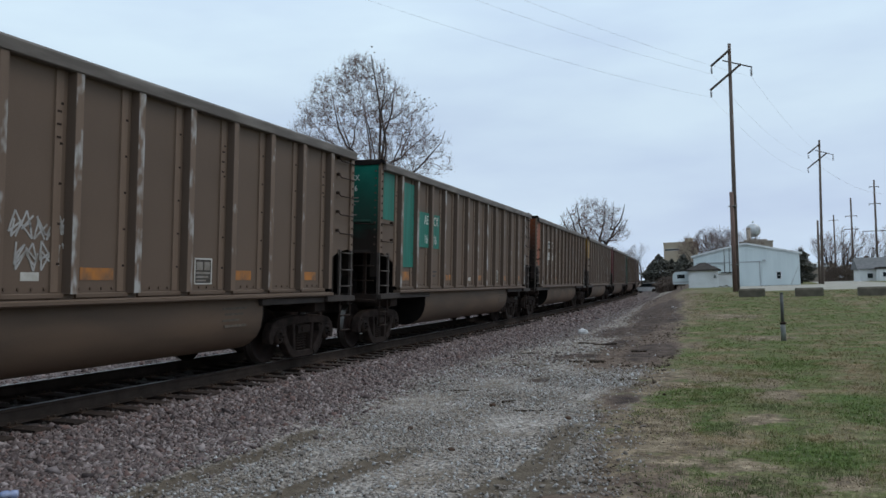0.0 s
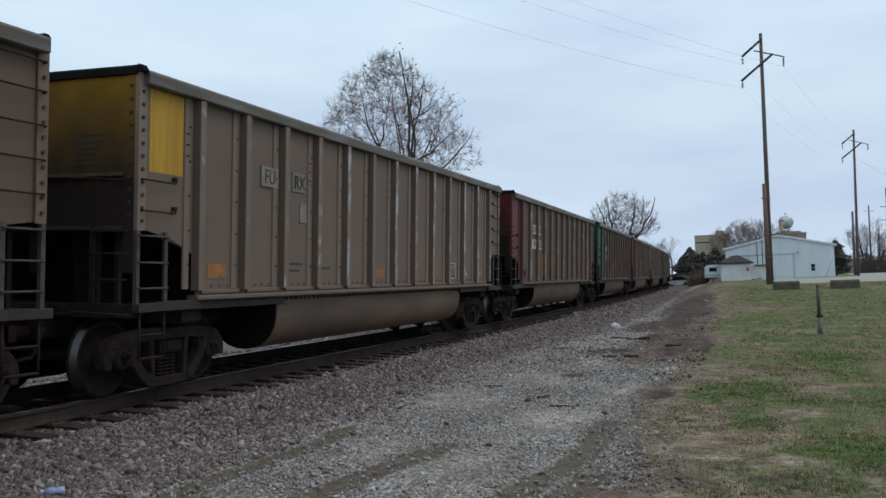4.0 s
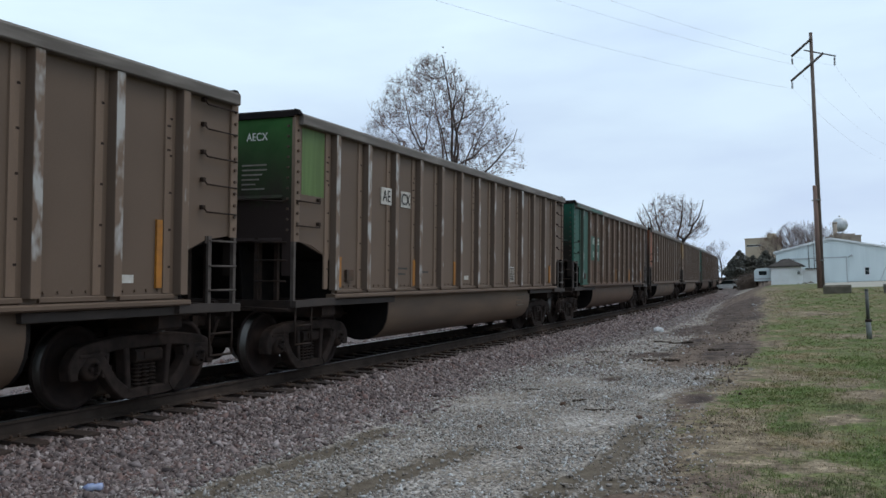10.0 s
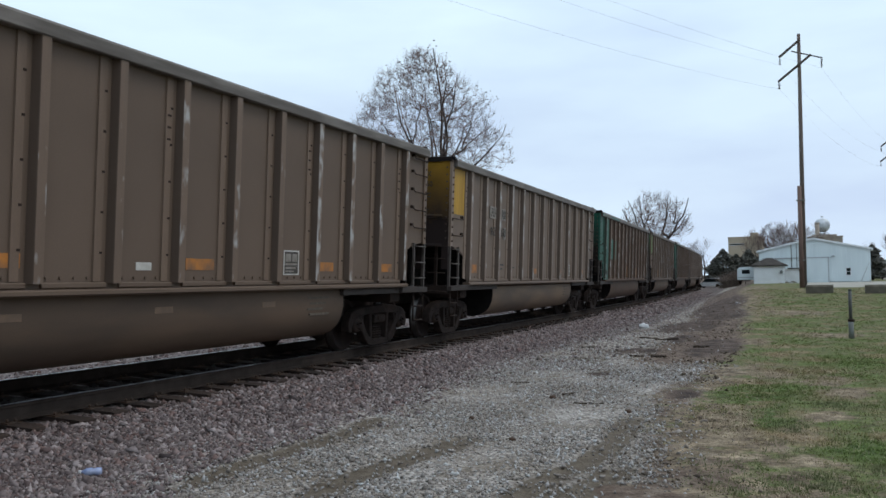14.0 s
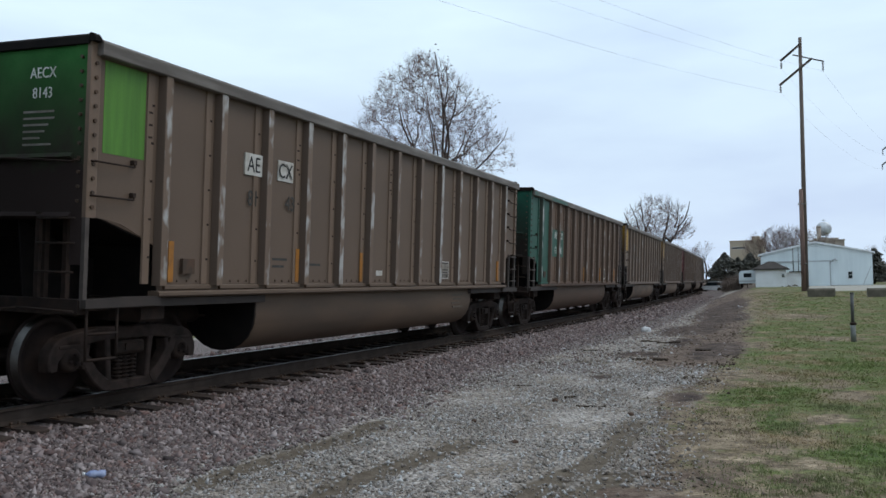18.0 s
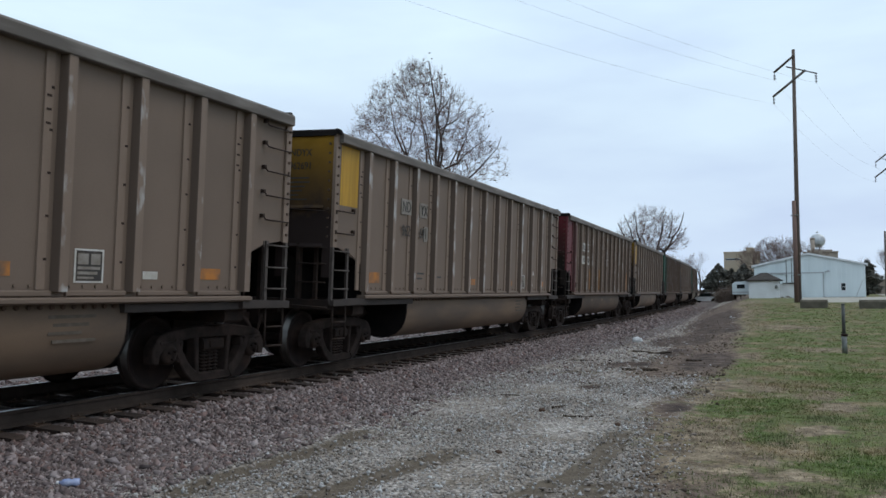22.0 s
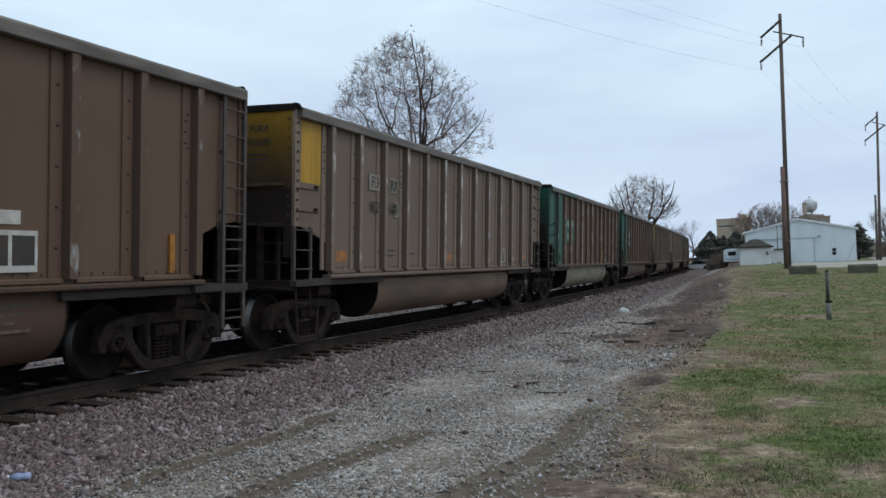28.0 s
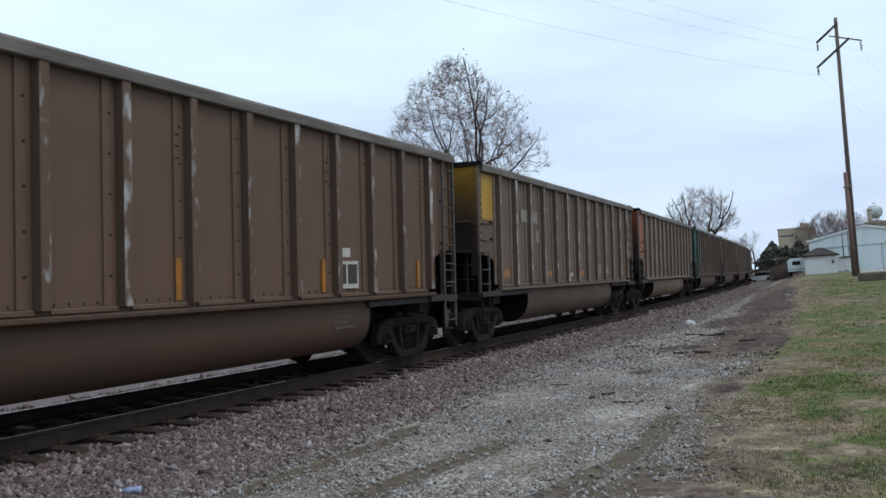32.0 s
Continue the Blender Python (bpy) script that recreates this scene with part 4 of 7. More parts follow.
def build_side_frame(bm):
    """A cast truck side: an arched top chord, diagonals down to the spring seat, columns and the journal jaws."""
    for s in (-1, 1):
        def q(pts, x0=0.94, x1=1.09):
            beam(bm, [(s * a, b, w) for a, b, w in pts], x0, x1)
        q([(-0.02, 0.725, 0.078), (0.42, 0.725, 0.078), (0.66, 0.70, 0.08), (0.86, 0.655, 0.10), (1.02, 0.61, 0.10), (1.12, 0.50, 0.08), (1.125, 0.36, 0.06)])
        q([(0.82, 0.62, 0.075), (0.70, 0.48, 0.07), (0.55, 0.28, 0.072), (0.38, 0.145, 0.08)], 0.96, 1.10)
        q([(-0.02, 0.125, 0.062), (0.30, 0.125, 0.062), (0.44, 0.15, 0.06)])
        q([(0.31, 0.14, 0.045), (0.33, 0.40, 0.042), (0.36, 0.70, 0.05)])
        q([(0.64, 0.62, 0.03), (0.68, 0.46, 0.045), (0.72, 0.36, 0.03)])
        box(bm, 0.95, 1.10, *sorted((s * 0.70, s * 1.07)), 0.585, 0.64, 0.015)


def build_springs(bm):
    for y in (-0.12, 0.0, 0.12):
        tube(bm, (1.0, y, 0.18), (1.0, y, 0.46), 0.032, sides=6)
        for i in range(6):
            z = 0.20 + i * 0.045
            lathe(bm, [(0.04, z), (0.066, z + 0.008), (0.066, z + 0.02), (0.04, z + 0.028)], 8, "z", (1.0, y, 0))
    box(bm, 0.90, 1.10, -0.22, 0.22, 0.47, 0.63, 0.03)
    box(bm, 0.85, 0.88, -0.34, 0.34, 0.14, 0.66)
    box(bm, 0.94, 1.12, -0.10, 0.10, 0.52, 0.60)


def build_bolster(bm):
    box(bm, -1.0, 1.0, -0.17, 0.17, 0.46, 0.70, 0.05)
    for y in (-0.36, 0.36):
        box(bm, -0.8, 0.8, y - 0.04, y + 0.04, 0.36, 0.44)


def build_wheels(bm):
    tube(bm, (-1.12, 0, 0), (1.12, 0, 0), 0.075, sides=10)
    for s in (-1, 1):
        a = [(0.10, 0.80), (0.14, 0.82), (0.16, 0.76), (0.30, 0.755), (0.395, 0.80), (0.40, 0.815), (0.462, 0.82)]
        b = [(0.498, 0.69), (0.40, 0.685), (0.385, 0.70), (0.28, 0.725), (0.12, 0.68)]
        lathe(bm, [(r, s * x) for r, x in a] + [(0.47, s * 0.72), (0.485, s * 0.714)] + [(r, s * x) for r, x in b], 28, "x")
        for i in range(3):
            an = 2.0944 * i
            tube(bm, (s * 1.10, 0.06 * math.cos(an), 0.06 * math.sin(an)), (s * 1.165, 0.06 * math.cos(an), 0.06 * math.sin(an)), 0.02, sides=5)


def build_bearing(bm):
    lathe(bm, [(0.13, 0.92), (0.14, 0.95), (0.14, 1.08), (0.12, 1.11), (0.09, 1.12)], 12, "x")
    box(bm, 0.93, 1.09, -0.12, 0.12, 0.13, 0.20)


def build_stencil(bm):
    for a, b, c, d in ((-0.17, 0.17, 0.21, 0.235), (-0.17, 0.17, -0.235, -0.21), (-0.17, -0.15, -0.21, 0.21), (0.15, 0.17, -0.21, 0.21)):
        prism(bm, [(a, c), (b, c), (b, d), (a, d)], 0, 0.0055, "x")


def build_stencil_bars(bm):
    for a, b, c, d in ((-0.13, -0.01, 0.02, 0.17), (0.02, 0.13, 0.02, 0.17), (-0.13, 0.13, -0.05, -0.01), (-0.13, 0.10, -0.12, -0.08), (-0.13, 0.06, -0.18, -0.15)):
        prism(bm, [(a, c), (b, c), (b, d), (a, d)], 0, 0.0055, "x")


def plate(c0, c1, z0, z1, proud=0.004):
    def build(bm):
        prism(bm, [(y_of(c0), z0), (y_of(c1), z0), (y_of(c1), z1), (y_of(c0), z1)], SHEET + 0.0005, SHEET + proud, "x")
    return build


def slab(name, c0, c1, z0, z1, material, parent, proud=0.004, label=""):
    """A thin painted rectangle on the near side sheet."""
    return shared(name, (name, c0, c1, z0, z1, proud), plate(c0, c1, z0, z1, proud), material, parent, None, label)


def lettering(text, size, c, z, material, parent, proud=0.0270):
    me = words(text, size)
    me.materials.clear()
    me.materials.append(material)
    ob = new("lettering", me)
    ob.parent = parent
    ob.matrix_basis = Matrix.Translation((SHEET + proud, y_of(c), z)) @ Matrix.Rotation(radians(90), 4, "Z") @ Matrix.Diagonal((0.86, 1, 1, 1))
    return ob


def end_lettering(text, size, x, z, material, parent, y=-7.494):
    me = words(text, size)
    me.materials.clear()
    me.materials.append(material)
    ob = new("end_lettering", me)
    ob.parent = parent
    ob.matrix_basis = Matrix.Translation((x, y, z)) @ Matrix.Diagonal((0.86, 1, 1, 1))
    return ob


def end_bars(parent, material, z0, rows, x=0.35):
    def build(bm):
        r = random.Random(rows)
        for i in range(rows):
            w = r.uniform(0.12, 0.24)
            prism(bm, [(x - 0.4, z0 - i * 0.07), (x - 0.4 + 2 * w, z0 - i * 0.07), (x - 0.4 + 2 * w, z0 - i * 0.07 + 0.022), (x - 0.4, z0 - i * 0.07 + 0.022)], -7.495, -7.492, "y")
    return shared("end_stencil", ("endbars", z0, rows, x), build, material, parent)


def tall_ladder(car):
    """A full-height ladder at the trailing end, a framed data case and a small white card above it."""
    def stile(bm):
        box(bm, SHEET + 0.055, SHEET + 0.085, -0.03, 0.03, 0.55, 3.70, 0.005)
        for z in (1.1, 2.1, 2.9, 3.62):
            box(bm, SHEET - 0.004, SHEET + 0.056, -0.02, 0.02, z, z + 0.05)

    def rung(bm):
        tube(bm, (SHEET + 0.07, y_of(14.93), 0), (SHEET + 0.07, y_of(15.40), 0), 0.014, sides=6)

    for c in (14.93, 15.40):
        shared("tall_ladder_stile", "tallstile", stile, M["steel"], car, Matrix.Translation((0, y_of(c), 0)))
    for i in range(9):
        shared("tall_ladder_rung", "tallrung", rung, M["steel"], car, Matrix.Translation((0, 0, 0.68 + 0.355 * i)))
    slab("data_case", 11.18, 11.86, 1.36, 1.78, M["white"], car, 0.03, "white-framed double data case")
    for c in (11.22, 11.545):
        slab("case_pane", c, c + 0.275, 1.43, 1.73, M["panelgrey"], car, 0.034)
    slab("small_card", 11.40, 11.66, 1.84, 1.98, M["white"], car, 0.012)


def scrawl(car):
    """Spray-painted strokes on the side sheet."""
    q = random.Random(12)
    for k in range(11):
        def build(bm, k=k):
            c, z = 7.32 + 0.165 * (k % 6) + (0.06 if k > 5 else 0.0), 1.86 if k < 6 else 1.55
            pts = []
            for i in range(7):
                pts.append((c + 0.075 * math.sin(i * 2.1 + k) + q.uniform(-0.03, 0.03), z + 0.26 * ((i * 3 + k) % 5) / 4 + q.uniform(-0.03, 0.03)))
            w = 0.011
            for (a, b), (d, e) in zip(pts, pts[1:]):
                n = math.hypot(d - a, e - b)
                px, pz = -(e - b) / n * w, (d - a) / n * w
                prism(bm, [(y_of(a) - px, b - pz), (y_of(d) - px, e - pz), (y_of(d) + px, e + pz), (y_of(a) + px, b + pz)], SHEET + 0.001, SHEET + 0.004 + 0.0004 * k, "x")
        tagged(shared("spray_stroke", ("scrawl", k), build, M["spray"], car), kind="stuff")


def hopper_car(body, end, marks, number, style, label, tub=None, end_text=None):
    """One bathtub coal gondola, in parts. style: plates, patch, faded or none, for its lettering."""
    car = thing("coal_gondola", label, "freight car", group="coal gondolas of the train")
    skin, post, tubm = M[body], M[body + "_post"], M[tub or body + "_tub"]
    for side in (0, 1):
        rot = Matrix.Rotation(math.pi, 4, "Z") if side else Matrix.Identity(4)
        full = end in ("green", "red")
        for i, c in enumerate(POSTS):
            kind = "post" if i % 3 else "slotted_post"
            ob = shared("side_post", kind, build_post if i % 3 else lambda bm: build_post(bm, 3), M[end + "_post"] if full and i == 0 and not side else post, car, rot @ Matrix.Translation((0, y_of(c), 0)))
            if len(ob.data.materials) < 2:
                ob.data.materials.append(M["iron"])
        for i in range(12):
            colour = M["green"] if end == "green" and i == 0 and not side else skin
            shared("side_panel", "panel", build_panel, colour, car, rot @ Matrix.Translation((0, y_of(POSTS[i] + 0.527), 0)))
        shared("end_bay_panel", "endpanel", build_end_panel, M[end] if full else skin, car, rot @ Matrix.Translation((0, y_of(1.17), 0)))
        flip = Matrix.Translation((0, y_of(15.01), 0)) @ Matrix.Diagonal((1, -1, 1, 1))
        shared("end_bay_panel", "endpanel", build_end_panel, skin, car, (rot if side else SHORTER) @ flip)
        shared("top_chord", "chord", build_chord, M["chord"], car, rot)
        shared("side_sill", "sill", build_sill, M["rust"] if body == "brown" else skin, car, rot)
        for c0, c1 in ((0.6, 3.95), (12.2, 15.58)):
            shared("lower_sill", ("lowersill", c0), lambda bm: build_lower_sill(bm, c0, c1), M["sill"], car, rot)
        tagged(shared("riveted_seam", "bolts", build_bolts, skin, car, rot), kind="stuff")
        for tail, mirror in ((False, Matrix.Identity(4)), (True, Matrix.Diagonal((1, -1, 1, 1)))):
            m = rot @ mirror
            if tail != bool(side):
                m = SHORTER @ m
            shared("corner_post", "corner", build_corner, M[end] if full and not tail else post, car, m)
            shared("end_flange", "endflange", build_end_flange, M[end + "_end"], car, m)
            tagged(shared("corner_bolts", "cornerbolts", build_corner_bolts, M["rust"], car, m), kind="stuff")
            bare = end in ("lime", "moss") and not tail
            if not bare:
                shared("ladder_stile", "stile", build_stile, M["steel"], car, m)
            shared("ladder_stile", "outerstile", build_outer_stile, M["red_end" if end == "red" and not tail else "steel"], car, m)
            shared("sill_extension", "sillend", build_sill_end, M["sill"], car, m)
            shared("stirrup_step", "stirrup", build_stirrup, M["iron"], car, m)
            for z in () if bare else (1.32, 1.62, 1.93):
                shared("ladder_rung", "rung", build_rung, M["steel"], car, m @ Matrix.Translation((0, 0, z)))
            for z in () if tail and style == "patch" and not side else (2.28, 2.62, 2.96, 3.30, 3.60) if tail else (2.22, 2.58):
                shared("grab_iron", "grab", build_grab, M["iron"], car, m @ Matrix.Translation((0, 0, z)))
        tubob = shared("tub", "tub", build_tub, tubm, car, rot, "round-bottomed steel tub")
        if body == "grey":
            tagged(shared("riveted_flange", "tubrivets", build_tub_rivets, M["rust"], tubob), kind="stuff")
        # the tub ends are painted black in place of their shade
        for mirror in (Matrix.Identity(4), Matrix.Translation((0, y_of(12.33) + y_of(3.82), 0)) @ Matrix.Diagonal((1, -1, 1, 1))):
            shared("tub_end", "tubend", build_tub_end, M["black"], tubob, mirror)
        # the two ends
        rot = SHORTER @ rot if side else rot
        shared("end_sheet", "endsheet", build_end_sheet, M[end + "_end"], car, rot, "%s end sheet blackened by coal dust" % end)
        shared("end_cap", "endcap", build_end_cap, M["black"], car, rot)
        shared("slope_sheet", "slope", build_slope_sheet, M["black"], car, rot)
        if not side:
            shared("cap_corner", "capcorner", build_cap_corner, M["black"], car)
        for x in (-1.15, -0.85, 0.85, 1.15):
            shared("end_brace", "endbrace", build_end_brace, M["iron"], car, rot @ Matrix.Translation((x, 0, 0)))
        # black web plates added to keep the end recess dark
        for mirror in (Matrix.Identity(4), Matrix.Diagonal((-1, 1, 1, 1))):
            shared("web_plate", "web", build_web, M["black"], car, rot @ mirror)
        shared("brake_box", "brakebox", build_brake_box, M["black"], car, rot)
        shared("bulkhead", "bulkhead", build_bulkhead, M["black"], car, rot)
        shared("end_sill", "endsill", build_end_sill, M["iron"], car, rot)
        shared("end_ladder", "endpost", build_end_post, M["iron"], car, rot)
        shared("uncoupling_lever", "lever", build_lever, M["iron"], car, rot)
        shared("end_hand_rail", "endrail", build_end_rail, M["iron"], car, rot)
        shared("coupler", "coupler", build_coupler, M["iron"], car, rot)
    shared("centre_sill", "centre", build_centre_sill, M["iron"], car)
    shared("floor_plate", "floor", build_floor, M["black"], car)
    shared("brake_gear", "brake", build_brake_gear, M["iron"], car)
    wheels = []
    for y in (-TRUCK, TRUCK):
        truck = shared("truck", "bolster", build_bolster, M["iron"], car, Matrix.Translation((0, y, 0)), "dark cast-steel two-axle truck")
        for m in (Matrix.Identity(4), TURNED):
            shared("side_frame", "sideframe", build_side_frame, M["casting"], truck, m)
            shared("spring_nest", "springs", build_springs, M["iron"], truck, m)
            for yy in (-0.89, 0.89):
                shared("bearing", "bearing", build_bearing, M["iron"], truck, Matrix.Translation((0, yy, WHEEL_R)) @ m)
        for yy in (-0.89, 0.89):
            w = shared("wheelset", "wheels", build_wheels, M["wheel"], truck, Matrix.Translation((0, yy, WHEEL_R)))
            # the bright treads turn with the wheels and are of the same piece
            if "wheels_two" not in KEPT:
                bm = bmesh.new()
                bm.from_mesh(w.data)
                for f in bm.faces:
                    rs = [math.hypot(v.co.y, v.co.z) for v in f.verts]
                    if min(rs) > 0.4615 and max(rs) < 0.486 and abs(f.normal.x) < 0.6:
                        f.material_index = 1
                w.data.materials.append(M["tread"])
                bm.to_mesh(w.data)
                bm.free()
                KEPT["wheels_two"] = True
            wheels.append((w, yy))
    # paint, plates and lettering of the near side
    if end in ("yellow", "lime", "moss", "teal"):
        slab("end_bay_paint", 0.82, 1.455, 2.69, 3.67, M[end], car)
    if end == "orange":
        slab("end_bay_paint", 0.76, 1.06, 2.12, 3.66, M[end], car)
        slab("end_bay_paint", 1.16, 1.455, 2.02, 3.66, M[end], car)
    if end == "green":
        slab("bay_paint", 1.85, 2.66, SILL + 0.14, TOP - 0.17, M[end], car, 0.0245)
    if end == "teal":
        slab("bay_paint", 1.87, 2.68, 1.72, 3.58, M[end], car, 0.0245)
    if style in ("patch", "tealpatch"):
        g = M["teal"] if style == "tealpatch" else M["green"]
        up = 0.14 if style == "tealpatch" else 0.0
        slab("letter_patch", 3.05, 3.77, 2.06 + up, 2.88 + up, g, car, 0.0245)
        slab("letter_patch", 3.96, 4.76, 2.06 + up, 2.88 + up, g, car, 0.0142)
    ink = {"patch": "whiteink", "tealpatch": "whiteink", "plates": "ink", "faded": "fadedink", "mixed": "ink"}.get(style)
    if style in ("plates", "mixed", "faded"):
        pm = M["fadedplate" if style == "faded" else "white"]
        slab("letter_plate", 3.25 if style == "faded" else 3.37, 3.72 if style == "faded" else 3.77, 2.75, 3.04, pm, car, 0.0245)
        gap = {"plates": 0.17, "mixed": 0.12, "faded": 0.15}.get(style, 0.0)
        slab("letter_plate", 4.30 - gap, 4.70 - gap, 2.75, 3.04, pm, car, 0.0142)
        if style == "plates":
            slab("letter_plate", 3.25, 3.77, 2.28, 2.58, pm, car, 0.0245)
            slab("letter_plate", 4.07, 4.61, 2.28, 2.58, pm, car, 0.0142)
        elif style == "faded":
            slab("letter_plate", 4.40, 4.61, 2.28, 2.58, pm, car, 0.0142)
    if marks:
        lettering(marks[0], 0.30, 3.48 if style == "faded" else 3.57, {"patch": 2.70, "tealpatch": 2.84}.get(style, 2.885), M[ink], car)
        lettering(marks[1], 0.30, 4.31 if style == "plates" else 4.36 if style in ("mixed", "faded") else 4.48 if style not in ("patch", "tealpatch") else 4.30, {"patch": 2.70, "tealpatch": 2.84}.get(style, 2.885), M[ink], car)
    if number:
        low = {"patch": 2.25, "tealpatch": 2.39}.get(style, 2.43)
        lettering(number[0], 0.30, 3.48 if style == "faded" else 3.57, low, M["fadedink" if style == "mixed" else ink], car)
        lettering(number[1], 0.30, 4.34 if style in ("plates", "faded") else 4.50 if style not in ("patch", "tealpatch") else 4.25, low, M["fadedink" if style == "mixed" else ink], car)
    if end_text:
        white_plates = style == "plates"
        if white_plates:
            for x0, x1, z0, z1 in ((0.62, 1.10, 3.43, 3.60), (0.57, 1.15, 3.22, 3.40)):
                shared("end_plate", ("endplate", x0, z0), lambda bm, a=(x0, x1, z0, z1): prism(bm, [(a[0], a[2]), (a[1], a[2]), (a[1], a[3]), (a[0], a[3])], -7.494, -7.4905, "y"), M["fadedplate" if end == "orange" else "white"], car)
        for i, word in enumerate(end_text):
            end_lettering(word, 0.165, 0.86, 3.52 - 0.215 * i, M["ink" if style in ("plates", "faded") else "whiteink"], car, -7.497 if white_plates else -7.494)
    tagged(end_bars(car, M["fadedplate"] if end in ("teal", "lime", "moss", "green") else M["fadedink"], 3.10, 6 if end != "green" else 4, 1.0), kind="stuff")
    if end == "green" and number != ("11", "96"):
        shared("chord_paint", "chordpaint", lambda bm: box(bm, WIDE + 0.0005, WIDE + 0.004, -7.40, -3.4, TOP - 0.142, TOP - 0.035), M["greenchord"], car)
    # reflectors and data panels
    if style in ("faded", "none", "tealpatch") or end == "orange":
        spots = ((2.0, 2.42), (7.22, 7.66), (10.2, 10.66), (13.48, 13.92)) if body == "grey" else ((2.02, 2.5), (5.30, 5.82), (8.25, 8.80), (11.40, 11.86), (13.52, 14.0))
        for k, (c0, c1) in enumerate(spots):
            slab("reflector", c0, c1, 1.43, 1.62 if k == 0 else 1.57, M["patch"], car, 0.006)
    else:
        tall = end == "red" or number == ("12", "07")
        for c in (7.80, 10.84, 13.90) if style == "patch" else (1.90, 4.70, 6.74, 14.0):
            slab("reflector", c, c + 0.09, 1.36 if tall else 1.32, 2.14 if tall else 1.80, M["amber"], car, 0.03)
    place = 10.62 if body == "taupe" else 11.66
    if style != "patch":
        slab("data_panel_ground", place - 0.19, place + 0.19, 1.38, 1.72, M["panelgrey"], car, 0.0035)
        st = shared("data_panel", "stencil", build_stencil, M["white"], car, Matrix.Translation((SHEET + 0.001, y_of(place), 1.55)) @ Matrix.Diagonal((1, 1.22, 0.76, 1)))
        tagged(shared("data_lines", "stencilbars", build_stencil_bars, M["fadedplate"], st), kind="stuff")
    if style != "patch":
        spot = 13.42 if end == "red" else 7.40 if body == "taupe" else 12.48
        slab("small_plate", spot, spot + 0.25, 1.42, 1.51, M["white"], car)
    if style in ("patch", "plates", "mixed"):
        slab("small_box", 2.14, 2.36, 1.42, 1.60, M["rust"], car, 0.05)
    for k in range(4):
        shared("tub_stencil_row", ("tubrow", k), lambda bm, k=k: prism(bm, [(y_of(11.2 + 0.06 * (k % 2)), 1.00 - 0.085 * k), (y_of(11.85 - 0.1 * (k % 3)), 1.00 - 0.085 * k), (y_of(11.85 - 0.1 * (k % 3)), 1.035 - 0.085 * k), (y_of(11.2 + 0.06 * (k % 2)), 1.035 - 0.085 * k)], 1.43, 1.4412, "x"), M["tubink"], car)
    for k, (c0, c1, z) in enumerate(((4.12, 4.50, 1.62), (4.12, 4.42, 1.52), (5.10, 5.46, 1.56))):
        slab("stencil_bar", c0, c1, z, z + 0.035, M["fadedink"], car, 0.003)
    if number == ("962", "691"):
        for c0 in (12.42, 12.56, 12.70):
            slab("white_mark", c0, c0 + 0.09, 1.74, 1.84, M["white"], car, 0.004)
    if style == "none" and body == "taupe" and end == "plain":
        scrawl(car)
    if style == "patch":
        tall_ladder(car)
    if style == "plates":
        for c in (5.75, 7.95, 10.15):
            shared("tub_patch", ("tubpatch", c), lambda bm: prism(bm, [(y_of(c - 0.16), 0.915), (y_of(c + 0.16), 0.915), (y_of(c + 0.16), 0.99), (y_of(c - 0.16), 0.99)], 1.43, 1.4425, "x"), M["tubpatch"], car)
    if number == ("11", "96"):
        for c0, z1 in ((6.25, 2.3), (7.2, 2.05)):
            slab("faded_patch", c0, c0 + 0.55, 1.32, z1, M["grey"], car)
    return car, wheels


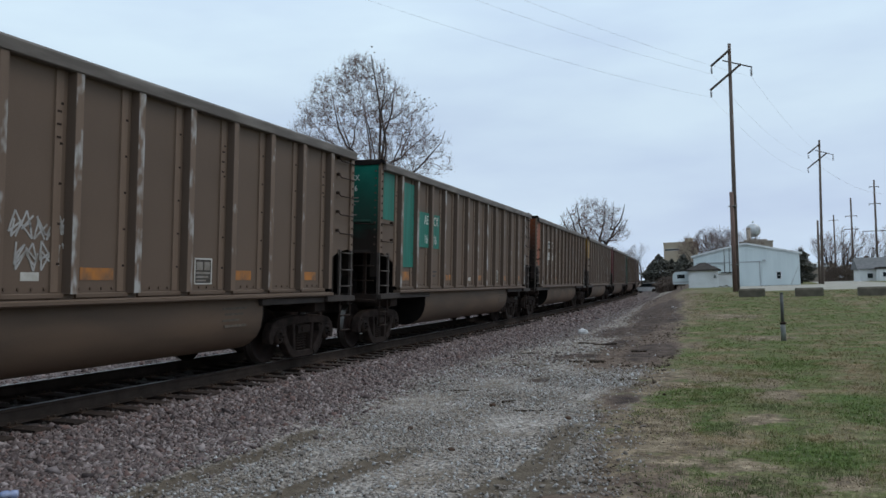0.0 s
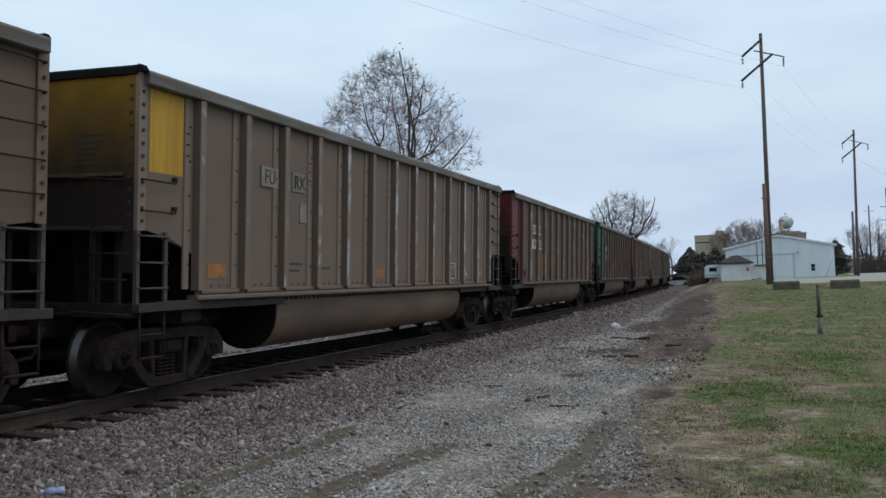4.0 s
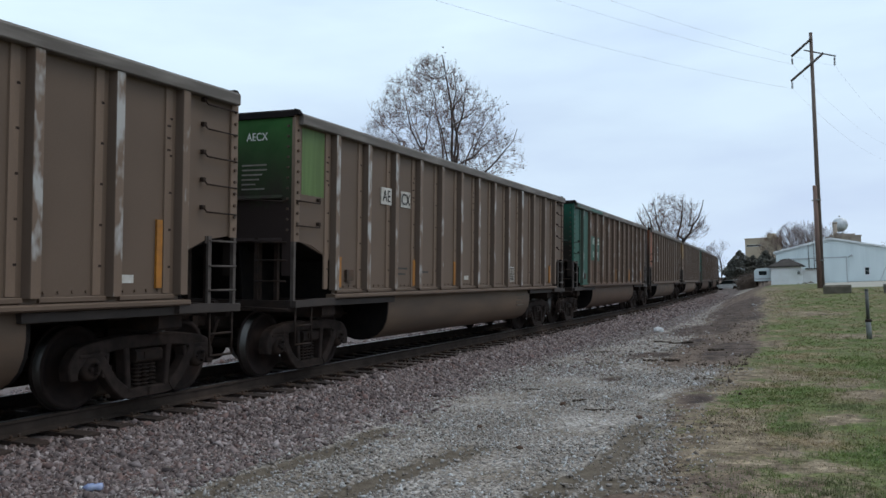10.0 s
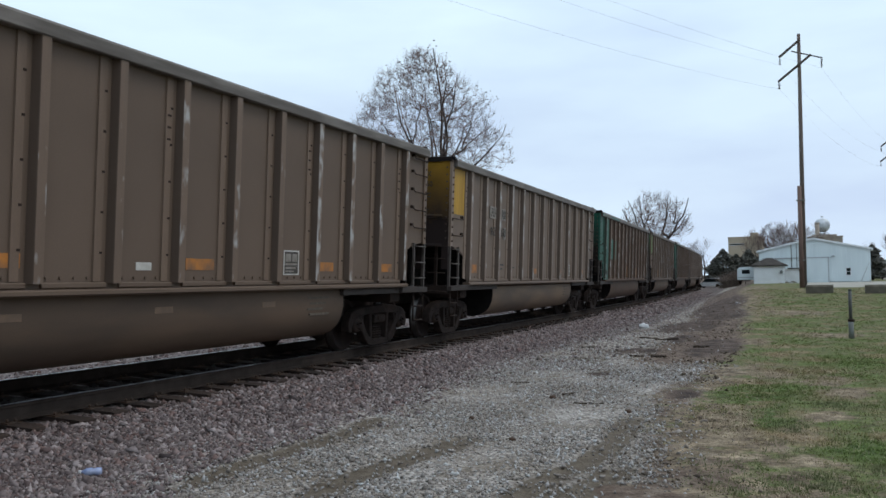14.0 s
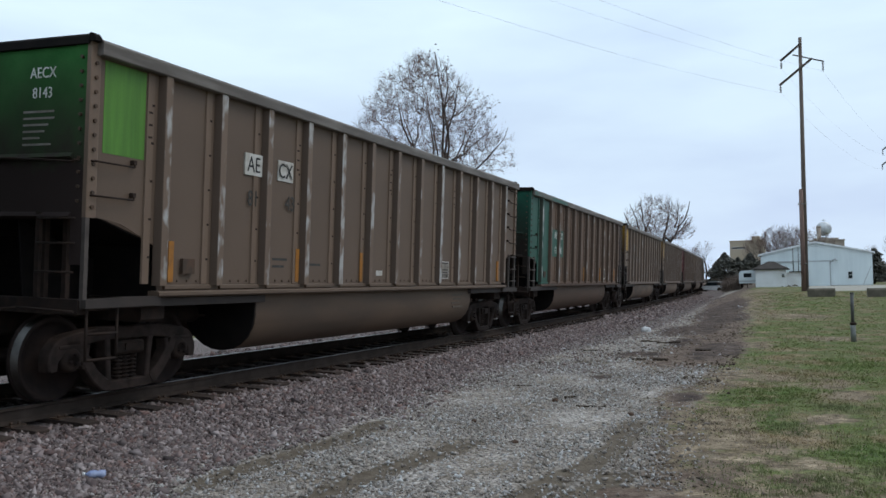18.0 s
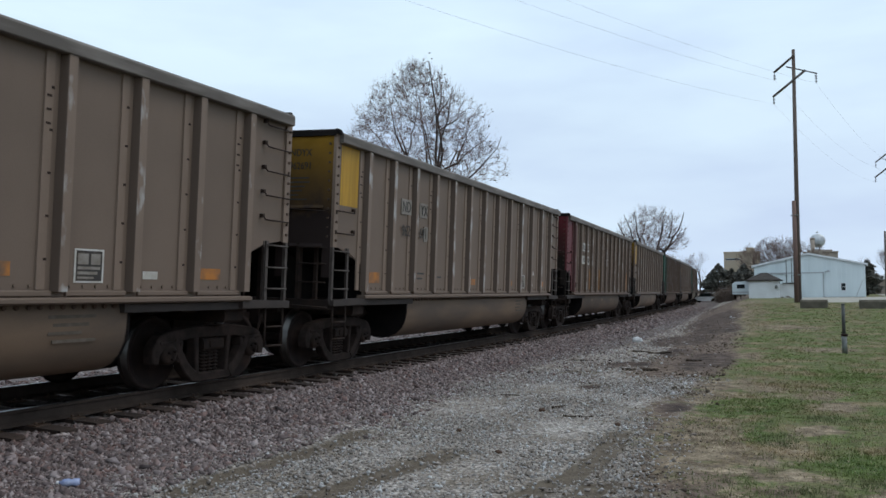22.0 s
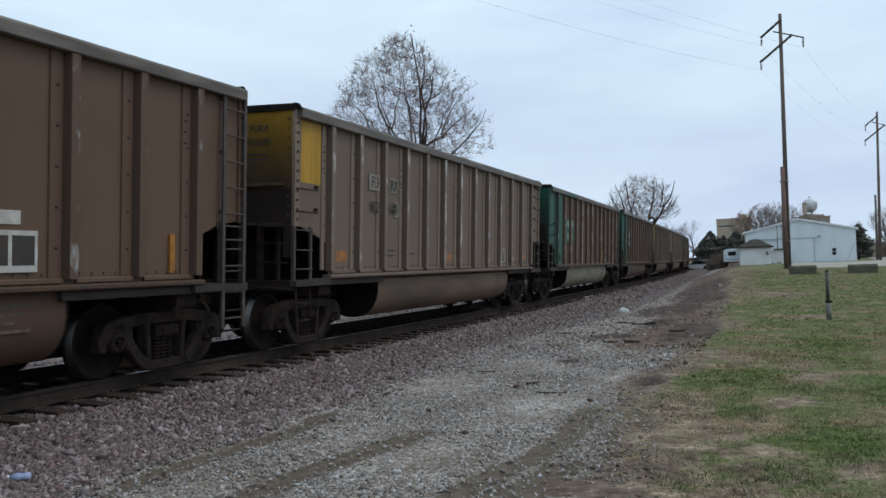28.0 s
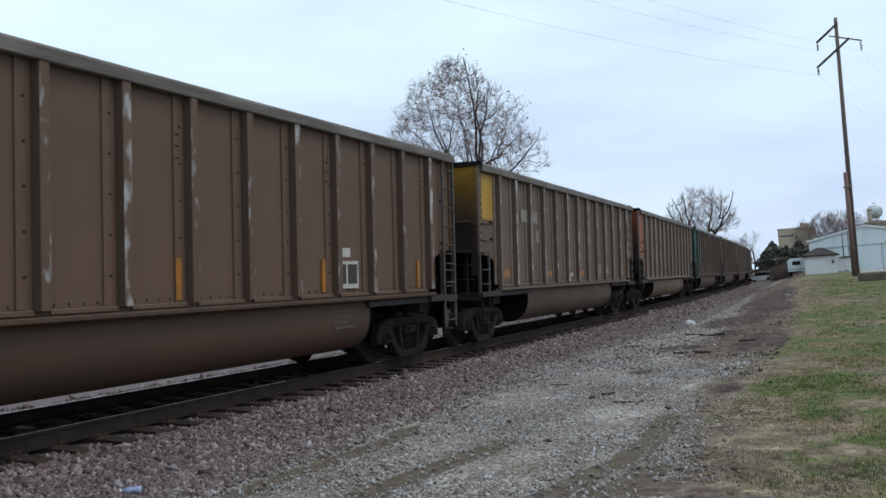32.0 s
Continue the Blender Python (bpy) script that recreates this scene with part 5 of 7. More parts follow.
G, R, A, F, Q = "green", "red", "AECX", "FURX", "MQRX"
BROWN_LABEL = "rust-brown coal gondola with %s end panels and white letters"
TAUPE_LABEL = "dusty taupe coal gondola, %s end, %s"
TRAIN = [
    # body, end colour, marks, number, style, tub, end text
    ("taupe", "plain", None, None, "none", None, None),
    ("taupe", "teal", ("AE", "CX"), ("16", "16"), "tealpatch", None, ("AECX", "1616")),
    ("taupe", "orange", ("MQ", "RX"), ("41", "37"), "plates", None, ("MQRX", "41737")),
    ("grey", "yellow", ("FU", "RX"), None, "faded", None, None),
    ("taupe", R, ("RO", "NX"), ("40", "052"), "plates", None, ("RONX", "40052")),
    ("brown", G, ("AE", "CX"), ("12", "07"), "patch", None, ("AECX", "1207")),
    ("taupe", R, ("RO", "NX"), ("40", "036"), "plates", None, ("RONX", "40036")),
    ("taupe", "moss", ("AE", "CX"), None, "mixed", None, ("AECX",)),
    ("brown", G, ("AE", "CX"), ("13", "68"), "patch", None, ("AECX", "1368")),
    ("taupe", "orange", ("MQ", "RX"), ("41", "42"), "plates", None, ("MQRX", "41742")),
    ("grey", "yellow", ("FU", "RX"), ("962", "650"), "faded", None, ("FURX", "962650")),
    ("brown", G, None, None, "patch", None, None),
    ("taupe", "lime", ("AE", "CX"), ("81", "43"), "mixed", None, ("AECX", "8143")),
    ("brown", G, ("AE", "CX"), ("13", "86"), "patch", None, ("AECX", "1386")),
    ("grey", "yellow", ("FU", "RX"), ("962", "638"), "faded", None, ("FURX", "962638")),
    ("grey", "yellow", ("ND", "YX"), ("962", "691"), "faded", None, ("NDYX", "962691")),
    ("taupe", R, ("RO", "NX"), ("40", "060"), "plates", None, ("RONX", "40060")),
    ("grey", "yellow", ("FU", "RX"), ("962", "652"), "faded", None, ("FURX", "962652")),
    ("brown", G, ("AE", "CX"), ("11", "96"), "patch", None, ("AECX", "1196")),
    ("grey", "yellow", ("FU", "RX"), ("962", "680"), "faded", None, ("FURX", "962680")),
    ("brown", G, ("AE", "CX"), ("15", "21"), "patch", "pale_tub", ("AECX", "1521")),
    ("brown", G, ("AE", "CX"), ("12", "32"), "patch", None, ("AECX", "1232")),
    ("taupe", "yellow", None, None, "faded", None, None),
    ("grey", "orange", None, None, "none", None, None),
    ("brown", G, None, None, "patch", None, None),
    ("brown", "plain", None, None, "none", None, None),
    ("taupe", "yellow", None, None, "faded", None, None),
    ("brown", G, None, None, "patch", None, None),
    ("taupe", R, None, None, "plates", None, None),
    ("grey", "yellow", None, None, "faded", None, None),
    ("taupe", "plain", None, None, "none", None, None),
]
SAID = {"plates": "white letter plates", "faded": "faded grey lettering", "none": "orange reflector patches", "mixed": "white plates, ghosted number", "tealpatch": "teal letter patches"}
CARS = []
for i, (body, end, marks, number, style, tub, end_text) in enumerate(TRAIN):
    text = BROWN_LABEL % end if style == "patch" else TAUPE_LABEL % ({"plain": "rusty brown", "lime": "lime green", "moss": "moss green"}.get(end, end), SAID[style])
    CARS.append((i - 1, *hopper_car(body, end, marks, number, style, text, tub, end_text)))


def along(t):
    """Where the cell of the car numbered 0 begins, in metres along the track, at t seconds."""
    q = t - 16
    return 2.165e-4 * q ** 3 - 1.2837e-2 * q ** 2 - 10.6585 * q - 150.535 - 0.28 * float(SOFT(29.3, 31, t))


def car_pose(s):
    xa, ya, _ = track(s - TRUCK)
    xb, yb, _ = track(s + TRUCK)
    near_rail = Matrix.Translation((0.7525, 0, 0))
    lean = near_rail @ Matrix.Rotation(float(cant(s)), 4, "Y") @ near_rail.inverted()
    return Matrix.Translation(((xa + xb) / 2, (ya + yb) / 2, RAIL_TOP)) @ Matrix.Rotation(math.atan2(xa - xb, yb - ya), 4, "Z") @ lean


# ---------------------------------------------------------------- poles and wires
def at_ground(x, y):
    return float(ground_height(np.array([x]), np.array([y]))[0])


M["pole"] = mat("weathered_pole_wood", (0.145, 0.112, 0.095), 0.9, second=(0.092, 0.072, 0.063), scale=3.0, stretch=(8, 8, 0.4), bump=0.4)
M["stub"] = mat("reddish_pole_stub_wood", (0.185, 0.118, 0.098), 0.9, second=(0.12, 0.08, 0.068), scale=3.0, stretch=(8, 8, 0.4), bump=0.4)
M["arm"] = mat("grey_crossarm_wood", (0.085, 0.07, 0.06), 0.9, second=(0.05, 0.04, 0.035), scale=3.0)
M["insulator"] = mat("brown_glazed_porcelain", (0.07, 0.045, 0.035), 0.25)
M["wire"] = mat("dull_aluminium_wire", (0.32, 0.31, 0.31), 0.6)
M["galv"] = mat("galvanised_pipe", (0.20, 0.21, 0.20), 0.5, metal=0.3, second=(0.12, 0.12, 0.11), scale=6)


def build_insulator(bm, x, y, z, drop):
    tube(bm, (x, y, z), (x, y, z - drop), 0.02, sides=6)
    for i in range(int(drop / 0.1)):
        lathe(bm, [(0.03, z - 0.06 - i * 0.1), (0.09, z - 0.10 - i * 0.1), (0.03, z - 0.12 - i * 0.1)], 10, "z", (x, y, 0))


def utility_pole(x, y, top, lean, turn, label, stub=True):
    base = at_ground(x, y) - 0.1
    h = top - base
    ob = thing("utility_pole", label, "utility pole", Matrix.Translation((x, y, base)) @ Matrix.Rotation(turn, 4, "Z"), "tall poles of the power line")
    bm = bmesh.new()
    tube(bm, (0, 0, 0), (lean, 0, h), 0.165, 0.105, 12)
    part("pole", bm, M["pole"], ob)
    if stub:
        bm = bmesh.new()
        tube(bm, (-0.13, -0.30, 0), (-0.12, -0.27, 6.55), 0.155, 0.13, 12)
        part("stub_pole", bm, M["stub"], ob, "shorter reddish stub pole strapped alongside")
        for z in (1.8, 5.6):
            bm = bmesh.new()
            lathe(bm, [(0.27, z), (0.278, z + 0.02), (0.278, z + 0.05), (0.27, z + 0.07)], 14, "z", (-0.06, -0.14, 0))
            part("strap", bm, M["galv"], ob)

    def arm(a, b, r, name="crossarm"):
        bm = bmesh.new()
        tube(bm, a, b, r, r, 4)
        part(name, bm, M["arm"], ob)
    arm((lean + 0.04, -0.2, h - 0.43), (lean - 1.2, -0.2, h - 1.42), 0.10)
    arm((lean + 0.68, -0.2, h - 1.46), (lean - 1.3, -0.2, h - 3.0), 0.10)
    arm((lean - 0.46, 0.18, h - 1.02), (lean + 1.38, 0.18, h - 1.66), 0.05, "brace_arm")
    for ix, iy, iz, drop in ((-1.16, -0.2, -1.5, 0.42), (-1.24, -0.2, -3.05, 0.42), (1.3, 0.18, -1.68, 0.6)):
        bm = bmesh.new()
        build_insulator(bm, lean + ix, iy, h + iz, drop)
        part("insulator", bm, M["insulator"], ob)
    return [Matrix.Translation((x, y, base)) @ Matrix.Rotation(turn, 4, "Z") @ Vector((lean + a, b, h + c)) for a, b, c in ((-1.16, -0.2, -1.92), (-1.24, -0.2, -3.47), (1.3, 0.18, -2.28))]


ends_a = utility_pole(-0.53, 60.0, 17.12, 0.12, 0.0, "tall weathered wooden power pole with slanted crossarms and a stub")
ends_b = utility_pole(7.85, 101.7, 16.4, 0.30, 0.0, "tall wooden power pole with slanted crossarms beside the drive", stub=False)


def hang(name, a, b, sag, r, parent, steps=26):
    bm = bmesh.new()
    a, b = Vector(a), Vector(b)
    pts = []
    for i in range(steps + 1):
        f = i / steps
        p = a.lerp(b, f)
        p.z -= sag * 4 * f * (1 - f)
        pts.append(p)
    across = (b - a).cross(Vector((0, 0, 1))).normalized()
    rings = [[bm.verts.new(p + across * (r * math.cos(k * 1.5708)) + Vector((0, 0, r * math.sin(k * 1.5708)))) for k in range(4)] for p in pts]
    for g, h in zip(rings, rings[1:]):
        for k in range(4):
            bm.faces.new((g[k], g[(k + 1) % 4], h[(k + 1) % 4], h[k]))
    part(name, bm, M["wire"], parent)


power_line = thing("power_line", "three thin aluminium power wires sagging between tall poles", "power line")
for i, (a, b) in enumerate(zip(ends_a, ends_b)):
    hang("wire", a, a + Vector((-22.5, -56, 0.4)), 1.1, 0.0042, power_line)
    hang("wire", a, b, 0.9, 0.0042, power_line)
hang("wire", ends_b[0], (24.5, 175, 16.5), 1.0, 0.012, power_line)


def plain_pole(x, y, top, r, label, arms=()):
    base = at_ground(x, y) - 0.1
    ob = thing("utility_pole", label, "utility pole", Matrix.Translation((x, y, base)), "distant poles")
    bm = bmesh.new()
    tube(bm, (0, 0, 0), (0.05, 0, top - base), r, r * 0.7, 10)
    part("pole", bm, M["pole"], ob)
    for z, w in arms:
        bm = bmesh.new()
        box(bm, -w / 2, w / 2, -0.06, 0.06, top - base - z - 0.06, top - base - z + 0.06, 0.01)
        part("crossarm", bm, M["arm"], ob)
        for s in (-1, 1):
            bm = bmesh.new()
            build_insulator(bm, s * w * 0.46, 0, top - base - z, 0.3)
            part("insulator", bm, M["insulator"], ob)


plain_pole(8.35, 112.0, 8.4, 0.16, "short bare wooden pole beside the gravel drive")
plain_pole(20.5, 190.0, 17.3, 0.22, "distant wooden pole with one crossarm", [(3.6, 2.2), (6.2, 2.6)])
plain_pole(22.2, 170.0, 18.6, 0.22, "distant tall pole with two crossarms", [(1.2, 1.6), (4.2, 1.9), (9.0, 4.4)])
plain_pole(23.7, 260.0, 18.7, 0.25, "far wooden pole with a crossarm", [(1.5, 2.4)])


def marker_post(x, y):
    ob = thing("marker_post", "thin weathered grey metal pipe post standing in the grass", "post", Matrix.Translation((x, y, at_ground(x, y) - 0.05)))
    bm = bmesh.new()
    tube(bm, (0, 0, 0), (-0.01, 0, 0.52), 0.066, 0.063, 14)
    part("sleeve", bm, M["galv"], ob)
    bm = bmesh.new()
    tube(bm, (-0.01, 0, 0.45), (-0.01, 0, 1.27), 0.043, 0.043, 12)
    tube(bm, (-0.01, 0, 1.27), (-0.01, 0, 1.31), 0.05, 0.04, 12)
    part("pipe", bm, mat("grey_green_pipe", (0.085, 0.09, 0.09), 0.6, second=(0.05, 0.045, 0.04), scale=6), ob)
    bm = bmesh.new()
    lathe(bm, [(0.06, 0.48), (0.082, 0.49), (0.082, 0.54), (0.06, 0.55)], 14, "z")
    part("collar", bm, M["iron"], ob, "dark iron collar")


marker_post(0.80, 24.5)


# ---------------------------------------------------------------- buildings
M["siding"] = mat("pale_blue_white_metal_siding", (0.64, 0.70, 0.71), 0.5, second=(0.56, 0.62, 0.635), scale=0.8, stretch=(1, 1, 0.3))
M["whitewall"] = mat("white_painted_wall", (0.72, 0.73, 0.73), 0.7, second=(0.62, 0.62, 0.61), scale=0.9)
M["trimwhite"] = mat("white_roof_trim", (0.75, 0.76, 0.77), 0.5)
M["slate"] = mat("dull_grey_shingle_roof", (0.15, 0.15, 0.15), 0.85, second=(0.11, 0.11, 0.115), scale=2.0)
M["roofmetal"] = mat("grey_metal_roof", (0.40, 0.42, 0.43), 0.5, second=(0.33, 0.34, 0.35), scale=1.0)
M["shingle"] = mat("dark_brown_shingle", (0.030, 0.025, 0.022), 0.9, second=(0.050, 0.041, 0.036), scale=3.0, bump=0.5, bump_scale=12)
M["glass"] = mat("dark_window_glass", (0.015, 0.02, 0.022), 0.08)
M["concrete"] = mat("weathered_concrete_block", (0.125, 0.108, 0.082), 0.95, second=(0.075, 0.066, 0.05), scale=2.5, bump=0.4)
M["tanwall"] = mat("tan_concrete_facade", (0.43, 0.36, 0.27), 0.85, second=(0.37, 0.305, 0.225), scale=0.15)
M["brick"] = mat("brown_brick_facade", (0.33, 0.275, 0.225), 0.9, second=(0.27, 0.225, 0.185), scale=0.3)
M["towerpaint"] = mat("mottled_white_tank_paint", (0.62, 0.64, 0.66), 0.5, second=(0.38, 0.39, 0.41), scale=0.25, contrast=(0.45, 0.62))


def bmesh_box(x0, x1, y0, y1, z0, z1, c=0.0):
    bm = bmesh.new()
    box(bm, x0, x1, y0, y1, z0, z1, c)
    return bm


def gable_shed():
    """The long metal building: its gable end faces the track's near side."""
    x0, x1, y0, y1, g, eave, ridge = -5.2, 5.5, 99.0, 119.0, 0.9, 4.32, 5.5
    ob = thing("metal_building", "pale blue-white metal building with a low gable and white trim", "building", Matrix.Translation((0, 0, 0)))
    mid = (x0 + x1) / 2
    bm = bmesh.new()
    prism(bm, [(x0, g), (x1, g), (x1, eave), (mid, ridge - 0.05), (x0, eave)], y0, y0 + 0.15, "y")
    part("gable_wall", bm, M["siding"], ob)
    bm = bmesh.new()
    prism(bm, [(x0, g), (x1, g), (x1, eave), (mid, ridge - 0.05), (x0, eave)], y1 - 0.15, y1, "y")
    part("back_wall", bm, M["siding"], ob)
    for a, b in ((x0, x0 + 0.15), (x1 - 0.15, x1)):
        bm = bmesh.new()
        box(bm, a, b, y0 + 0.15, y1 - 0.15, g, eave)
        part("side_wall", bm, M["siding"], ob)
    # standing ribs of the siding
    bm = bmesh.new()
    prism(bm, [(-0.02, 0), (0.02, 0), (0.012, -0.009), (-0.012, -0.009)], 0, 1, "z")
    rib = finish("siding_rib", bm, M["siding"])
    x = x0 + 0.2
    while x < x1 - 0.1:
        top = eave + (ridge - 0.1 - eave) * (1 - abs(x - mid) / (mid - x0)) - 0.06
        r = new("siding_rib", rib)
        r.parent, r.matrix_basis = ob, Matrix.Translation((x, y0 + 0.002, g)) @ Matrix.Diagonal((1, 1, top - g, 1))
        x += 0.46
    for s in (-1, 1):
        a = (x0 - 0.25) if s < 0 else (x1 + 0.25)
        slope = (ridge - eave) / (mid - x0)
        ez = eave - 0.25 * slope
        bm = bmesh.new()
        prism(bm, [(a, ez), (mid, ridge), (mid, ridge + 0.1), (a, ez + 0.1)], y0 - 0.18, y1 + 0.2, "y")
        roof = part("roof", bm, M["roofmetal"], ob)
        bm = bmesh.new()
        prism(bm, [(a, ez - 0.07), (mid, ridge - 0.07), (mid, ridge + 0.11), (a, ez + 0.11)], y0 - 0.24, y0 - 0.182, "y")
        part("barge_board", bm, M["trimwhite"], roof)
        bm = bmesh.new()
        box(bm, min(a, a - s * 0.1), max(a, a - s * 0.1), y0 - 0.18, y1 + 0.2, ez - 0.12, ez - 0.01)
        part("gutter", bm, M["trimwhite"], roof)
    # window
    win = part("window", bmesh_box(3.18, 3.66, y0 - 0.05, y0 + 0.0, 1.62, 2.42), M["trimwhite"], ob)
    for z0, z1 in ((1.67, 2.0), (2.03, 2.37)):
        part("pane", bmesh_box(3.23, 3.61, y0 - 0.056, y0 - 0.05, z0, z1), M["glass"], win)
    # big sliding door with its track
    door = part("sliding_door", bmesh_box(-1.9, 1.55, y0 - 0.09, y0 - 0.035, g + 0.05, 3.45), M["siding"], ob)
    part("door_track", bmesh_box(-4.9, 1.65, y0 - 0.12, y0 - 0.03, 3.46, 3.58), M["roofmetal"], ob)
    part("door_edge", bmesh_box(1.5, 1.58, y0 - 0.12, y0 - 0.09, g + 0.05, 3.45), M["roofmetal"], door)
    bm = bmesh.new()
    tube(bm, (1.75, y0, 3.55), (2.05, y0 - 0.35, 3.75), 0.03, sides=6)
    tube(bm, (2.05, y0 - 0.35, 3.78), (2.05, y0 - 0.35, 3.55), 0.05, 0.16, 10)
    part("wall_lamp", bm, M["roofmetal"], ob, "grey gooseneck yard lamp")
    for px in (-2.0, -1.48):
        bm = bmesh.new()
        tube(bm, (px, y0 - 0.12, 2.3), (px, y0 - 0.12, 5.3), 0.04, sides=8)
        part("conduit", bm, M["galv"], ob)
    bm = bmesh.new()
    tube(bm, (5.35, y0 - 0.3, 2.9), (4.5, y0 - 0.5, g), 0.03, sides=6)
    part("leaning_pipe", bm, M["roofmetal"], ob)
    bm = bmesh.new()
    box(bm, 1.6, 5.5, y0 - 0.2, y0 - 0.002, g - 0.1, g + 0.08)
    part("footing", bm, M["concrete"], ob)


gable_shed()


def small_shed():
    x0, x1, y0, y1, g, top = -5.35, -2.55, 91.5, 94.6, 0.88, 2.66
    ob = thing("small_shed", "small white block shed with a dark low hipped roof", "shed")
    part("wall", bmesh_box(x0, x1, y0, y1, g, top), M["whitewall"], ob)
    bm = bmesh.new()
    e = 0.28
    ring = [(x0 - e, y0 - e), (x1 + e, y0 - e), (x1 + e, y1 + e), (x0 - e, y1 + e)]
    a = [bm.verts.new((p, q, top - 0.02)) for p, q in ring]
    a2 = [bm.verts.new((p, q, top + 0.1)) for p, q in ring]
    r0, r1 = bm.verts.new(((x0 + x1) / 2 - 0.25, (y0 + y1) / 2, 3.5)), bm.verts.new(((x0 + x1) / 2 + 0.25, (y0 + y1) / 2, 3.5))
    for i in range(4):
        bm.faces.new((a[i], a[(i + 1) % 4], a2[(i + 1) % 4], a2[i]))
    bm.faces.new(a[::-1])
    bm.faces.new((a2[0], a2[1], r1, r0))
    bm.faces.new((a2[1], a2[2], r1))
    bm.faces.new((a2[2], a2[3], r0, r1))
    bm.faces.new((a2[3], a2[0], r0))
    part("roof", bm, M["shingle"], ob)
    part("lean_to_wall", bmesh_box(x1 + 0.01, -0.95, 92.3, 94.5, g, 2.35), M["whitewall"], ob)
    part("lean_to_roof", bmesh_box(x1 + 0.3, -0.8, 92.05, 94.7, 2.352, 2.45), M["shingle"], ob)
    bm = bmesh.new()
    lathe(bm, [(0.1, 1.7), (0.13, 1.75), (0.13, 1.95), (0.05, 2.05)], 10, "z", (x1 - 0.25, y0 - 0.12, 0.2))
    part("meter", bm, M["galv"], ob)
    for bx, by, s in ((-2.3, 90.9, 0.32), (-1.75, 91.0, 0.4), (-2.9, 90.8, 0.2)):
        blk = thing("stone_block", "rough grey stone block lying beside the shed", "stone", Matrix.Translation((bx, by, g)), "blocks beside the shed")
        bm = bmesh.new()
        bmesh.ops.create_icosphere(bm, subdivisions=1, radius=s)
        for v in bm.verts:
            v.co = Vector((v.co.x * 1.2, v.co.y, abs(v.co.z) * 0.85)) * (0.9 + 0.2 * noise.noise(v.co * 3))
        part("block", bm, M["concrete"], blk)


small_shed()


def camper():
    ob = thing("camper_trailer", "small pale blue camper trailer parked beside the white shed", "trailer", Matrix.Translation((-6.2, 95.2, 0.9)))
    bm = bmesh.new()
    prism(bm, [(-0.85, 0.45), (0.8, 0.45), (0.85, 1.5), (0.7, 1.78), (-0.6, 1.72), (-0.85, 1.5)], -1.7, 1.7, "y")
    part("body", bm, M["siding"], ob)
    part("window", bmesh_box(-0.4, 0.35, -1.72, -1.70, 1.05, 1.45), M["glass"], ob)
    part("stripe", bmesh_box(-0.82, 0.8, -1.715, -1.70, 0.62, 0.72), M["roofmetal"], ob)
    for s in (-1, 1):
        bm = bmesh.new()
        lathe(bm, [(0.14, s * 0.62), (0.3, s * 0.64), (0.3, s * 0.80), (0.14, s * 0.82)], 14, "x", (0, 0.2, 0.3))
        part("wheel", bm, M["iron"], ob)
    bm = bmesh.new()
    tube(bm, (0, -1.7, 0.4), (0, -2.6, 0.4), 0.05, sides=6)
    tube(bm, (0, -2.5, 0.4), (0, -2.5, 0.0), 0.04, sides=6)
    part("drawbar", bm, M["iron"], ob)


camper()


def barrier(x, y, turn, label):
    ob = thing("concrete_barrier", label, "barrier", Matrix.Translation((x, y, at_ground(x, y) - 0.04)) @ Matrix.Rotation(turn, 4, "Z"), "low barriers along the lot")
    bm = bmesh.new()
    prism(bm, [(-0.32, 0), (0.32, 0), (0.30, 0.4), (0.24, 0.49), (-0.24, 0.49), (-0.30, 0.4)], -0.68, 0.68, "y")
    bmesh.ops.subdivide_edges(bm, edges=bm.edges, cuts=2)
    for v in bm.verts:
        v.co += Vector((noise.noise(v.co * 4 + Vector((x, 0, 0))), noise.noise(v.co * 4 + Vector((0, x, 3))), noise.noise(v.co * 5 + Vector((2, x, 0))))) * 0.02
    part("block", bm, M["concrete"], ob)


barrier(0.28, 51.3, radians(88), "low weathered brown concrete barrier at the edge of the grass")
barrier(3.15, 50.6, radians(92), "low weathered brown concrete barrier at the edge of the grass")
barrier(6.15, 50.0, radians(90), "low weathered brown concrete barrier at the edge of the grass")
barrier(9.2, 49.6, radians(91), "low weathered brown concrete barrier at the edge of the grass")


def block_house(name, label, x0, x1, y0, y1, g, top, wall, roof, rise, windows):
    ob = thing(name, label, "building")
    part("wall", bmesh_box(x0, x1, y0, y1, g, top), wall, ob)
    if rise:
        bm = bmesh.new()
        my = (y0 + y1) / 2
        prism(bm, [(y0 - 0.4, top), (y1 + 0.4, top), (y1 + 0.4, top + 0.12), (my, top + rise), (y0 - 0.4, top + 0.12)], x0 - 0.4, x1 + 0.4, "x")
        part("roof", bm, roof, ob)
    else:
        part("roof", bmesh_box(x0 - 0.15, x1 + 0.15, y0 - 0.15, y1 + 0.15, top + 0.002, top + 0.35), roof, ob)
    for a, b, c, d in windows:
        w = part("window", bmesh_box(a, b, y0 - 0.06, y0 - 0.001, c, d), M["trimwhite"], ob)
        part("pane", bmesh_box(a + 0.08, b - 0.08, y0 - 0.07, y0 - 0.06, c + 0.08, d - 0.08), M["glass"], w)
    return ob


